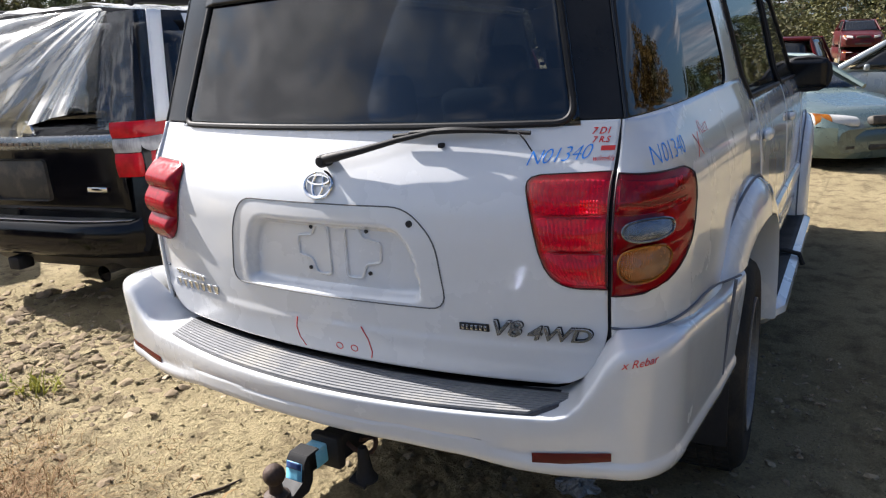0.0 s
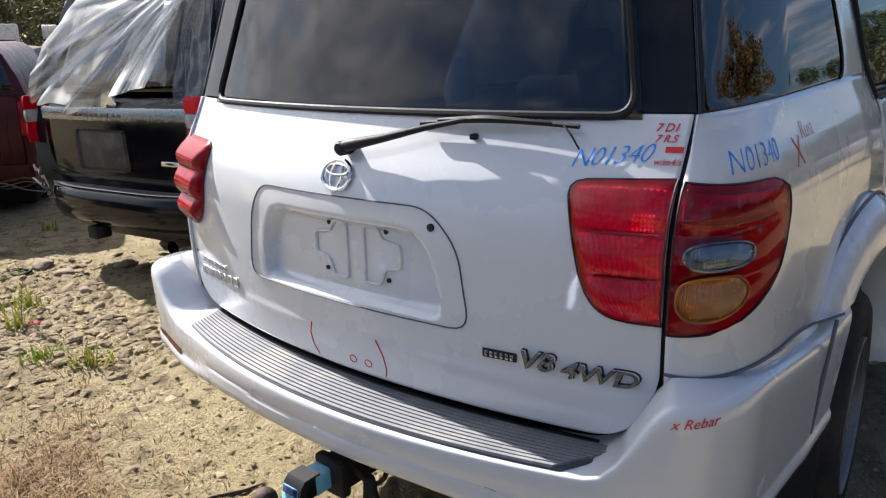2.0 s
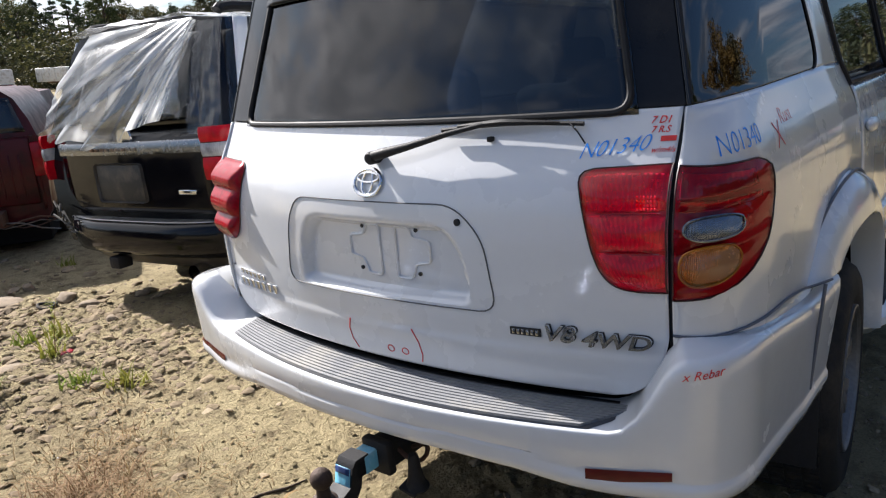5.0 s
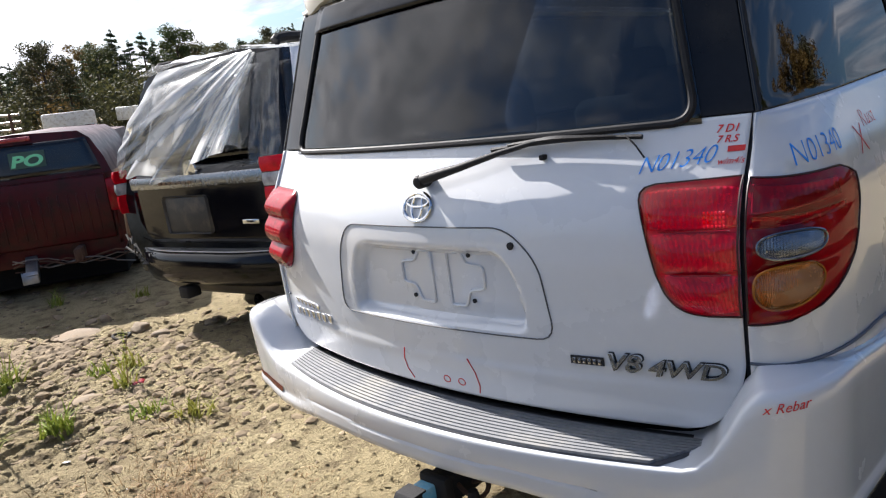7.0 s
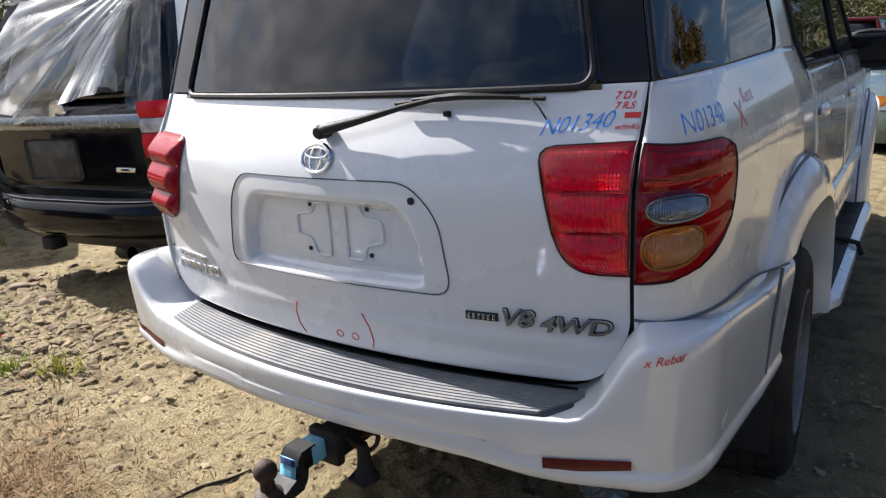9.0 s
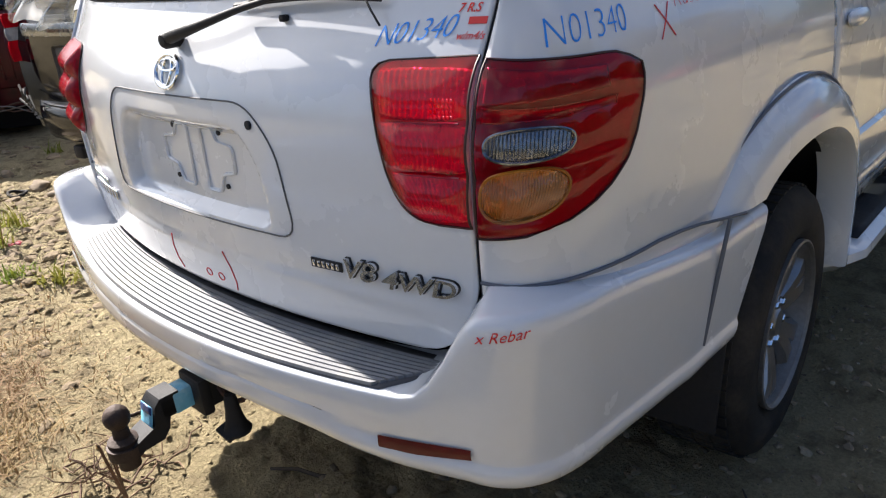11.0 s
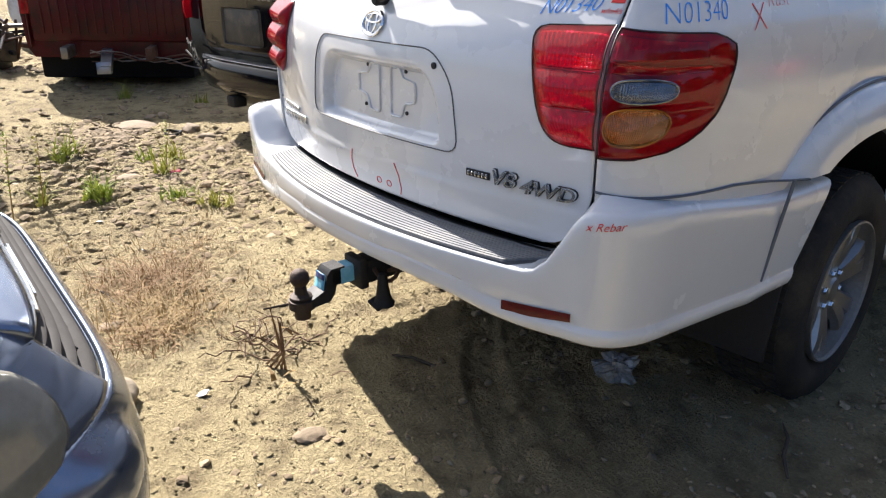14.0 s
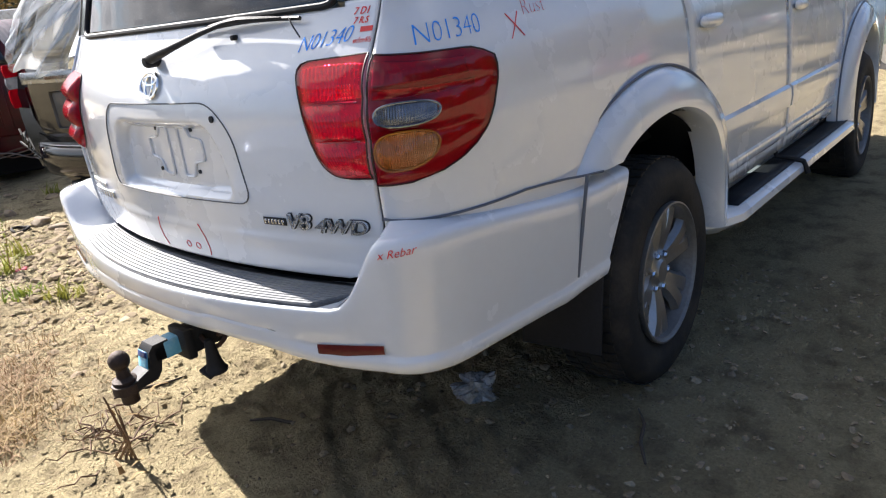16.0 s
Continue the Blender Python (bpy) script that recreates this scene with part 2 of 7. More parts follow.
GLOSSRED = material("glossy_red_lens", (0.36, 0.003, 0.014), 0.16, coat=0.12, vary=0.35, scale=60, second=(0.24, 0.003, 0.010), stain=0.3, spec=0.22)
LAMPEDGE = material("dark_lamp_edge", (0.035, 0.006, 0.008), 0.5, vary=0.2)
SOIL = ground_material()


# ---- mesh helpers ----
def part(name, bm, mat, parent=None, label="", smooth=True, thick=0.0, angle=40):
    me = bpy.data.meshes.new(name)
    bmesh.ops.recalc_face_normals(bm, faces=bm.faces) if len(bm.faces) < 60000 and not thick else None
    bm.to_mesh(me)
    bm.free()
    me.materials.append(mat)
    if smooth:
        for p in me.polygons:
            p.use_smooth = True
        me.set_sharp_from_angle(angle=radians(angle))
    ob = new(name, me)
    ob.parent = parent
    if thick:
        s = ob.modifiers.new("thickness", "SOLIDIFY")
        s.thickness, s.offset = thick, -1
    if label:
        ob["label"] = label
    return ob


def thing(name, label, category, at=(0, 0, 0), turn=0.0, group="", kind=""):
    ob = new(name)
    ob.empty_display_size = 0.1
    ob.matrix_basis = pose(*at, 0, 0, turn)
    return tagged(ob, label, category, group, kind)


def grid(bm, us, vs, f, keep=None, flip=False):
    """A sheet of quads f(u, v); keep(u, v) at a face's middle decides whether it is there."""
    rows = [[bm.verts.new(f(u, v)) for u in us] for v in vs]
    for j in range(len(vs) - 1):
        for i in range(len(us) - 1):
            if keep and not keep((us[i] + us[i + 1]) / 2, (vs[j] + vs[j + 1]) / 2):
                continue
            q = [rows[j][i], rows[j][i + 1], rows[j + 1][i + 1], rows[j + 1][i]]
            bm.faces.new(q[::-1] if flip else q)
    if keep:
        bmesh.ops.delete(bm, geom=[v for v in bm.verts if not v.link_faces], context="VERTS")
    return bm


def span(a, b, n):
    return [a + (b - a) * i / n for i in range(n + 1)]


def loft(bm, rings, closed=True, caps=True):
    """Skins rings of equal point count; closed: each ring is a loop."""
    rows = [[bm.verts.new(p) for p in r] for r in rings]
    n = len(rows[0])
    for a, b in zip(rows, rows[1:]):
        for i in range(n if closed else n - 1):
            j = (i + 1) % n
            bm.faces.new((a[i], a[j], b[j], b[i]))
    if caps and closed:
        bm.faces.new(rows[0][::-1])
        bm.faces.new(rows[-1])
    return bm


def tube(bm, pts, r, n=8, closed=False, taper=None):
    """A round bar along points; taper gives the radius at each."""
    pts = [Vector(p) for p in pts]
    rings, up = [], None
    for i, p in enumerate(pts):
        a = pts[i - 1] if (i or closed) else p
        b = pts[(i + 1) % len(pts)] if (i < len(pts) - 1 or closed) else p
        d = (b - a).normalized()
        if up is None:
            up = d.orthogonal().normalized()
        up = (up - d * up.dot(d)).normalized()
        side = d.cross(up)
        k = taper[i] if taper else r
        rings.append([p + (up * math.cos(w) + side * math.sin(w)) * k for w in (2 * math.pi * j / n for j in range(n))])
    if closed:
        rings.append(rings[0])
    loft(bm, rings, True, not closed)
    if closed:
        bmesh.ops.remove_doubles(bm, verts=bm.verts, dist=1e-6)
    return bm


def box(bm, size, at=(0, 0, 0), bevel=0.0, rot=None, seg=2):
    m = Matrix.Translation(at) @ (rot or Matrix()) @ Matrix.Diagonal((*size, 1))
    got = bmesh.ops.create_cube(bm, size=1.0, matrix=m)
    if bevel:
        edges = {e for v in got["verts"] for e in v.link_edges}
        bmesh.ops.bevel(bm, geom=list(edges), offset=bevel, segments=seg, affect="EDGES", profile=0.5)
    return bm


def lathe(bm, profile, n=32, at=(0, 0, 0), axis="Z", caps=True):
    """Turns (radius, height) points round an axis."""
    rings = []
    for r, h in profile:
        ring = []
        for i in range(n):
            w = 2 * math.pi * i / n
            a, b = r * math.cos(w), r * math.sin(w)
            ring.append(Vector(at) + Vector({"Z": (a, b, h), "X": (h, a, b), "Y": (a, h, b)}[axis]))
        rings.append(ring)
    return loft(bm, rings, True, caps)


def prism(bm, outline, depth, to=lambda a, b, d: (a, b, d)):
    """A flat outline (a, b) with thickness; to(a, b, d) places it."""
    lo = [bm.verts.new(to(a, b, 0)) for a, b in outline]
    hi = [bm.verts.new(to(a, b, depth)) for a, b in outline]
    bm.faces.new(lo[::-1])
    bm.faces.new(hi)
    for i in range(len(lo)):
        j = (i + 1) % len(lo)
        bm.faces.new((lo[i], lo[j], hi[j], hi[i]))
    return bm


def rounded(points, r, n=5):
    """An outline with its corners rounded."""
    out, k = [], len(points)
    for i in range(k):
        p, a, b = (Vector(points[j]) for j in (i, i - 1, (i + 1) % k))
        da, db = a - p, b - p
        rr = min(r, da.length * 0.45, db.length * 0.45)
        s, e = p + da.normalized() * rr, p + db.normalized() * rr
        for j in range(n + 1):
            t = j / n
            out.append(tuple(s * (1 - t) ** 2 + p * 2 * t * (1 - t) + e * t * t))
    return out


def smooth(a, b, x):
    t = max(0.0, min(1.0, (x - a) / (b - a)))
    return t * t * (3 - 2 * t)


def table(xs, ys):
    return lambda x: float(np.interp(x, xs, ys))


def letters(body, size, shear=0.0, thin=0.0, deep=0.0015, spacing=1.0):
    """The built-in font as a bmesh in x (along) and y (up), starting at the origin."""
    cu = bpy.data.curves.new("writing", "FONT")
    cu.body, cu.size, cu.shear, cu.offset, cu.extrude, cu.space_character = body, size, shear, thin, deep, spacing
    cu.resolution_u = 4
    ob = bpy.data.objects.new("writing", cu)
    scene.collection.objects.link(ob)
    me = bpy.data.meshes.new_from_object(ob.evaluated_get(bpy.context.evaluated_depsgraph_get()))
    bpy.data.objects.remove(ob)
    bm = bmesh.new()
    bm.from_mesh(me)
    bpy.data.meshes.remove(me)
    return bm


def lettering(name, bm, mat, parent, label):
    """Each loose letter of a piece of writing as a part of its own."""
    bm.verts.index_update()
    left = set(bm.verts)
    while left:
        todo, piece = [left.pop()], set()
        while todo:
            v = todo.pop()
            piece.add(v)
            for e in v.link_edges:
                o = e.other_vert(v)
                if o in left:
                    left.discard(o)
                    todo.append(o)
        one, at = bmesh.new(), {}
        for v in sorted(piece, key=lambda v: v.index):
            at[v] = one.verts.new(v.co)
        for f in bm.faces:
            if f.verts[0] in piece:
                one.faces.new([at[v] for v in f.verts])
        part(name, one, mat, parent, label)
    bm.free()


def wrap(bm, f):
    for v in bm.verts:
        v.co = Vector(f(*v.co))
    return bm


from mathutils.bvhtree import BVHTree

# ---- ground ----
fall = lambda x: float(np.interp(x, [-12, -7.5, -5, -2.5, -1, 0, 0.3, 3], [-.30, -.30, -.26, -.142, -.060, -.003, .006, .0]))


def lie(x, y):
    """Height of the yard's soil."""
    v = Vector((x, y, 0.0))
    h = fall(x) + 0.020 * noise.noise(v * 0.45) + 0.016 * noise.noise(v * 1.7 + Vector((9, 2, 0)))
    n1 = noise.noise(v * 6.0)
    h += 0.009 * n1 + 0.013 * noise.noise(v * 15.0) * (0.4 + max(0.0, noise.noise(v * 1.1 + Vector((5, 5, 0)))) * 1.6)
    h += 0.012 * (0.25 - abs(noise.noise(v * 12.0 + Vector((3, 3, 3))))) + 0.015 * max(-0.3, noise.noise(v * 27.0)) * (0.35 + max(0.0, noise.noise(v * 0.9 + Vector((1, 7, 0)))) * 1.5) + 0.008 * noise.noise(v * 52.0)
    # churned band of wheel tracks beyond the parked row
    w = smooth(-2.0, -3.2, x) * smooth(-2.6, -1.0, y) * smooth(1.6, 0.6, y)
    h += w * (0.035 * max(0.0, noise.noise(Vector((x * 2.6, y * 7.0, 3.0)))) + 0.02 * noise.noise(v * 8.0))
    # tread prints of a heavy wheel
    tr = smooth(0.34, 0.26, abs(y + 0.25 + 0.22 * (x + 3.2))) * smooth(-2.3, -2.7, x) * smooth(-4.6, -4.1, x)
    h += tr * 0.024 * (smooth(-0.2, 0.5, math.sin(x * 46 + y * 12)) - 0.5)
    # ruts left by the wheels that brought the car in, running out from under the bumper
    for off, deep in ((0.0, 0.55), (0.30, 0.30)):
        d = (x - 0.02) * 0.545 + (y - 0.40) * 0.838 - off + 0.02 * math.sin(x * 7)
        on = smooth(-0.35, 0.05, x) * smooth(2.6, 1.6, x) * deep
        h += on * (-0.016 * smooth(0.075, 0.045, abs(d)) + 0.012 * math.exp(-((abs(d) - 0.085) / 0.022) ** 2))
    # flat where the parked wheels press
    for wx, wy, wz in ((0.86, 1.14, -.004), (-0.86, 1.14, -.068), (0.86, 4.02, -.046), (-0.86, 4.02, -.112)):
        h -= (h - wz) * math.exp(-((x - wx) ** 2 + (y - wy) ** 2) / 0.10)
    return h


def graded(lo, hi, a, b, step, grow=1.16):
    out, x, s = [], b, step
    mid = [a + (b - a) * i / round((b - a) / step) for i in range(round((b - a) / step) + 1)]
    while x < hi:
        s *= grow
        x += s
        out.append(x)
    low, x, s = [], a, step
    while x > lo:
        s *= grow
        x -= s
        low.append(x)
    return low[::-1] + mid + out


gx, gy = graded(-900, 900, -4.2, 2.0, 0.0125, 1.11), graded(-900, 1500, -1.5, 2.2, 0.0125, 1.11)
gv = [(x, y, lie(x, y) if abs(x) < 30 and abs(y) < 40 else (fall(x) if abs(x) < 30 else 0.0) * smooth(120, 40, abs(y))) for y in gy for x in gx]
nx = len(gx)
gf = [(j * nx + i, j * nx + i + 1, (j + 1) * nx + i + 1, (j + 1) * nx + i) for j in range(len(gy) - 1) for i in range(nx - 1)]
gm = bpy.data.meshes.new("ground")
gm.from_pydata(gv, [], gf)
gm.materials.append(SOIL)
for p in gm.polygons:
    p.use_smooth = True
ground = tagged(new("ground", gm), "dry sandy yard soil with pebbles and ruts", "ground", kind="structure")

# ---- the white four-wheel drive ----
suv = thing("suv", "white four-wheel-drive SUV, marker writing, tow ball under rear bumper", "car")
_zs = np.linspace(0.3, 2.0, 341)


def soft_table(xs, ys, sigma=4):
    k = np.exp(-0.5 * (np.arange(-16, 17) / sigma) ** 2)
    v = np.convolve(np.pad(np.interp(_zs, xs, ys), 16, "edge"), k / k.sum(), "valid")
    return lambda z: float(np.interp(z, _zs, v))


hatch_y = soft_table([.60, .70, .82, .93, 1.07, 1.13, 1.16, 1.19, 1.23, 1.31, 1.70, 1.78],
                     [.0, -.012, -.02, -.02, -.015, -.003, .008, .022, .045, .085, .215, .26])
side_x = soft_table([.42, .60, .80, 1.0, 1.12, 1.20, 1.25, 1.30, 1.50, 1.70, 1.78],
                    [.86, .875, .882, .878, .868, .848, .824, .803, .757, .705, .67])


def gap_x(z):
    return 0.757 if z < 1.31 else 0.757 - (z - 1.31) * 0.215


def hatch(x, z, off=0.0):
    return Vector((x, hatch_y(z) + 0.177 * x * x - off, z))


def corner_end(z):
    g = gap_x(z)
    tight = max(0.12, (side_x(z) - g) * 2.9)
    return hatch(g, z).y + tight + (0.40 - tight) * smooth(1.22, 1.33, z)


def quarter(u, z, off=0.0, end=1.43):
    """The rear corner (u 0..1) and flank (u 1..2, up to y = end) of the right side; the glass turns the corner in a long sweep."""
    g, xs = gap_x(z) + 0.004, side_x(z)
    p0 = hatch(g, z)
    ye = corner_end(z)
    if u <= 1:
        w = smooth(1.22, 1.33, z)
        c = Vector((xs, p0.y + 0.266 * (xs - g), z)).lerp(Vector((g + 0.72 * (xs - g), p0.y + 0.105, z)), w)
        e = Vector((xs, ye, z))
        p = p0 * (1 - u) ** 2 + c * 2 * u * (1 - u) + e * u * u
        d = (c - p0) * (1 - u) + (e - c) * u
    else:
        p = Vector((xs, ye + (u - 1) * (end - ye), z))
        d = Vector((0, 1, 0))
    n = Vector((d.y, -d.x, 0)).normalized()
    return p + n * off


def mirror(f, s):
    return lambda *a: (lambda p: Vector((p.x * s, p.y, p.z)))(f(*a))


def poly_distance(px, pz, poly):
    """Signed distance to a closed outline, negative inside."""
    d, inside = 9.0, False
    for i in range(len(poly)):
        (ax, az), (bx, bz) = poly[i - 1], poly[i]
        ex, ez, wx, wz = bx - ax, bz - az, px - ax, pz - az
        t = max(0, min(1, (wx * ex + wz * ez) / (ex * ex + ez * ez)))
        d = min(d, math.hypot(wx - ex * t, wz - ez * t))
        if (az > pz) != (bz > pz) and px < ax + (pz - az) * ex / ez:
            inside = not inside
    return -d if inside else d


PLATE_IN = rounded([(-.245, 1.066), (.240, 1.066), (.287, .995), (.306, .874), (-.306, .866), (-.287, .995)], 0.035, 3)
PLATE_OUT = rounded([(-.300, 1.114), (.268, 1.117), (.345, 1.045), (.372, .864), (-.372, .860), (-.345, 1.035)], 0.05, 5)


def gate_edge(z):
    """Half width of the tailgate skin."""
    r = 0.06
    w = gap_x(z) - 0.004 if z > 0.84 else 0.753 - 0.06 * ((0.84 - z) / 0.15) ** 1.6
    return w - (r - math.sqrt(max(0, r * r - (r - (z - 0.690)) ** 2)) if z < 0.690 + r else 0)


def gate_skin(u, z):
    p = hatch(u * gate_edge(z) * (1 if u > 0 else 1.07), z)
    if abs(p.x) < 0.34 and 0.84 < z < 1.10:
        p.y += 0.032 * smooth(0.004, -0.022, poly_distance(p.x, z, PLATE_IN))
    # step between the lower band and the panel above it
    p.y -= 0.004 * smooth(0.80, 0.775, z)
    return p


tailgate = part("tailgate", grid(bmesh.new(), span(-1, 1, 200), span(0.690, 1.306, 92), gate_skin), WHITE, suv, "white tailgate skin", thick=0.012)


def outline_tube(name, outline, r, mat, parent, off=0.0, n=6, f=hatch, label=""):
    return part(name, tube(bmesh.new(), [f(a, b, off) for a, b in outline], r, n, True), mat, parent, label)


DENSE_OUT = [(a + (c - a) * i / 6, b + (d - b) * i / 6) for (a, b), (c, d) in zip(PLATE_OUT, PLATE_OUT[1:] + PLATE_OUT[:1]) for i in range(6)]
outline_tube("panel_seam", DENSE_OUT, 0.0018, SEAMGREY, tailgate, 0.0010)


def bracket(sign):
    pts = [(.028, 1.050), (.072, 1.050), (.086, 1.022), (.138, 1.016), (.138, .962), (.092, .955), (.076, .915), (.028, .915)]
    return rounded([(sign * a + 0.035, b) for a, b in pts][::int(sign)], 0.010, 3)


for sign in (-1, 1):
    outline_tube("plate_bracket_rib", bracket(sign), 0.0042, WHITE, tailgate, -0.0300)
for a, b in ((-.052, 1.043), (.133, 1.043), (-.066, .928), (.136, .930), (.281, 1.077)):
    d = -0.030 if abs(a) < 0.2 else 0.002
    r = 0.0055 if abs(a) < 0.2 else 0.0085
    part("plate_screw_hole", lathe(bmesh.new(), [(0.001, -0.003), (r, -0.002), (r, 0.004)], 14, hatch(a, b, d), "Y"), SEAM, tailgate)

# emblem: plain ring with a crossed bar inside
emblem = part("emblem_ring", wrap(tube(bmesh.new(), [(0.046 * math.cos(w), 0.0325 * math.sin(w), 0) for w in span(0, 2 * math.pi, 36)[:-1]], 0.0048, 8, True),
                                  lambda a, b, d: hatch(a, 1.163 + b, 0.006 + d)), CHROME, tailgate, "chrome oval emblem")
part("emblem_bar", wrap(tube(bmesh.new(), [(0.018 * math.cos(w), 0.0295 * math.sin(w), 0) for w in span(0, 2 * math.pi, 24)[:-1]], 0.0034, 6, True),
                        lambda a, b, d: hatch(a, 1.163 + b, 0.006 + d)), CHROME, emblem)
part("emblem_bar", wrap(tube(bmesh.new(), [(0.037 * math.cos(w), 0.0125 + 0.0115 * math.sin(w), 0) for w in span(0, 2 * math.pi, 24)[:-1]], 0.0034, 6, True),
                        lambda a, b, d: hatch(a, 1.163 + b, 0.006 + d)), CHROME, emblem)


def on_hatch(x0, z0, tilt=0.0, off=0.0015):
    return lambda a, b, d: hatch(x0 + a, z0 + b + a * tilt, off + d)


# badges: plain chrome bars for names, lettered drive badge
for i in range(6):
    part("badge_bar", box(bmesh.new(), (0.024, 0.004, 0.017), hatch(-.700 + i * .030, .834, 0.003), 0.002, pose(0, 0, 0, 0, 0, -12)), BADGE, tailgate, "chrome name badge")
for i in range(7):
    part("badge_bar", box(bmesh.new(), (0.030, 0.005, 0.028), hatch(-.714 + i * .0385, .796 + i * .002, 0.003), 0.003, pose(0, 0, 0, 0, 0, -11)), BADGE, tailgate, "chrome name badge")
badge = part("badge_plate", box(bmesh.new(), (0.078, 0.004, 0.020), hatch(.440, .826, 0.002), 0.002, pose(0, 0, 0, 0, 0, 9)), SEAM, tailgate, "black engine badge")
for i in range(6):
    part("badge_bar", box(bmesh.new(), (0.007, 0.003, 0.012), hatch(.412 + i * .0115, .826, 0.005), 0.001, pose(0, 0, 0, 0, 0, 9)), CHROME, badge)
for text, size, x0, z0, wide in (("V8", 0.055, .482, .812, 1.22), ("4WD", 0.049, .570, .807, 1.32)):
    db = part("drive_badge", wrap(letters(text, size, 0.25, 0.0005, 0.003), lambda a, b, d: hatch(x0 + a * wide, z0 + b, 0.008 + d)), BADGE, tailgate, "chrome " + text + " badge")
    part("badge_shadow_edge", wrap(letters(text, size, 0.25, 0.0014, 0.002), lambda a, b, d: hatch(x0 + a * wide, z0 + b, 0.003 + d)), SEAM, db)

# marker writing
lettering("letter", wrap(letters("N01340", 0.045, 0.35, -0.0007, 0.0003, 0.95), on_hatch(.556, 1.212, 0.10)), BLUEINK, tailgate, "blue marker writing N01340")
lettering("letter", wrap(letters("7 D1", 0.020, 0.25, 0.0002, 0.0003), on_hatch(.695, 1.277)), REDINK, tailgate, "red marker writing")
lettering("letter", wrap(letters("7 R.S", 0.018, 0.25, 0.0002, 0.0003), on_hatch(.698, 1.259)), REDINK, tailgate, "red marker writing")
part("writing_bar", wrap(box(bmesh.new(), (0.030, 0.010, 0.0006), (0, 0, 0)), on_hatch(.735, 1.247)), REDINK, tailgate)
lettering("letter", wrap(letters("w/m4/s", 0.016, 0.3, 0.0, 0.0003), on_hatch(.704, 1.221)), REDINK, tailgate, "red marker writing")
for pts in ([(-.113, .786), (-.122, .755), (-.116, .725), (-.098, .700)], [(.112, .790), (.130, .755), (.137, .720), (.132, .700)]):
    part("marker_line", tube(bmesh.new(), [hatch(a, b, 0.0045) for a, b in pts], 0.0016, 6), REDINK, tailgate)
for a in (.029, .079):
    part("marker_line", tube(bmesh.new(), [hatch(a + .011 * math.cos(w), .721 + .009 * math.sin(w), 0.0045) for w in span(0, 6.28, 14)[:-1]], 0.0013, 6, True), REDINK, tailgate)


# rear window, its black surround and rubber
def glass_x(z):
    return 0.658 - (z - 1.300) * 0.232


window = part("rear_window", grid(bmesh.new(), span(-1, 1, 40), span(1.296, 1.712, 20), lambda u, z: hatch(u * (glass_x(z) + 0.01), z, 0.002)), REARGLASS, suv, "dark tinted rear window", thick=0.004)
ring = rounded([(-glass_x(1.302), 1.302), (glass_x(1.302), 1.302), (glass_x(1.70), 1.700), (-glass_x(1.70), 1.700)], 0.05, 8)
dense = []
for (a, b), (c, d) in zip(ring, ring[1:] + ring[:1]):
    k = max(1, int(math.hypot(c - a, d - b) / 0.06))
    dense += [(a + (c - a) * i / k, b + (d - b) * i / k) for i in range(k)]
outline_tube("window_rubber", dense, 0.0085, BLACK, window, 0.004, 8)
part("window_band", grid(bmesh.new(), span(-1, 1, 30), span(1.650, 1.728, 6), lambda u, z: hatch(u * (glass_x(z) + 0.012), z, 0.014)), BLACKGLOSS, window, thick=0.004)
for s in (-1, 1):
    part("pillar_trim", grid(bmesh.new(), [0, 0.02, 0.08] + span(0.2, 0.8, 4) + [0.92, 0.98, 1], [1.308, 1.310, 1.316] + span(1.33, 1.70, 14) + [1.716, 1.722, 1.724],
                             lambda u, z: mirror(lambda a, b: hatch(glass_x(b) + 0.006 + a * (gap_x(b) * (1.045 if s < 0 else 1) - 0.007 - glass_x(b)), b, -0.002), s)(u, z)), BLACKGLOSS, tailgate, "gloss black window pillar", thick=0.005)
part("header_panel", grid(bmesh.new(), span(-1, 1, 30), span(1.722, 1.748, 5), lambda u, z: hatch(u * (gap_x(z) - 0.006), z, 0.001)), IVORY, tailgate, thick=0.01)
part("washer_nozzle", lathe(bmesh.new(), [(0.011, 0.0), (0.010, -0.014), (0.006, -0.018), (0.001, -0.019)], 14, hatch(.19, 1.742), "Y"), BLACK, tailgate)
part("hatch_stud", box(bmesh.new(), (0.014, 0.016, 0.012), hatch(.345, 1.259, 0.006), 0.003), BLACK, tailgate)

# wiper
wiper = part("wiper_arm", tube(bmesh.new(), [hatch(.012, 1.226, .030), hatch(.05, 1.234, .036), hatch(.14, 1.252, .040), hatch(.25, 1.278, .038), hatch(.33, 1.293, .034), hatch(.375, 1.297, .030)], 0.01, 10,
                               taper=[.013, .0135, .0095, .0068, .0055, .0045]), BLACK, suv, "black rear wiper arm")
part("wiper_pivot", lathe(bmesh.new(), [(0.017, 0.0), (0.017, -0.036), (0.012, -0.043), (0.002, -0.044)], 16, hatch(.018, 1.224), "Y"), BLACK, wiper)
part("wiper_blade", tube(bmesh.new(), [hatch(x, 1.283 + 0.008 * math.sin((x - .22) * 9) + 0.004 * (x - .22), .018) for x in span(.215, .565, 14)], 0.0055, 6), BLACK, wiper)
part("blade_bridge", tube(bmesh.new(), [hatch(x, 1.297 - abs(x - .385) * .05, .036 - abs(x - .385) * 0.11) for x in span(.26, .51, 10)], 0.006, 6, taper=[.003, .005, .006, .007, .008, .008, .008, .007, .006, .005, .003]), BLACK, wiper)
part("wiper_wire", tube(bmesh.new(), [hatch(.53, 1.292, .02), hatch(.56, 1.27, .03), hatch(.575, 1.245, .018)], 0.002, 5), BLACK, wiper)

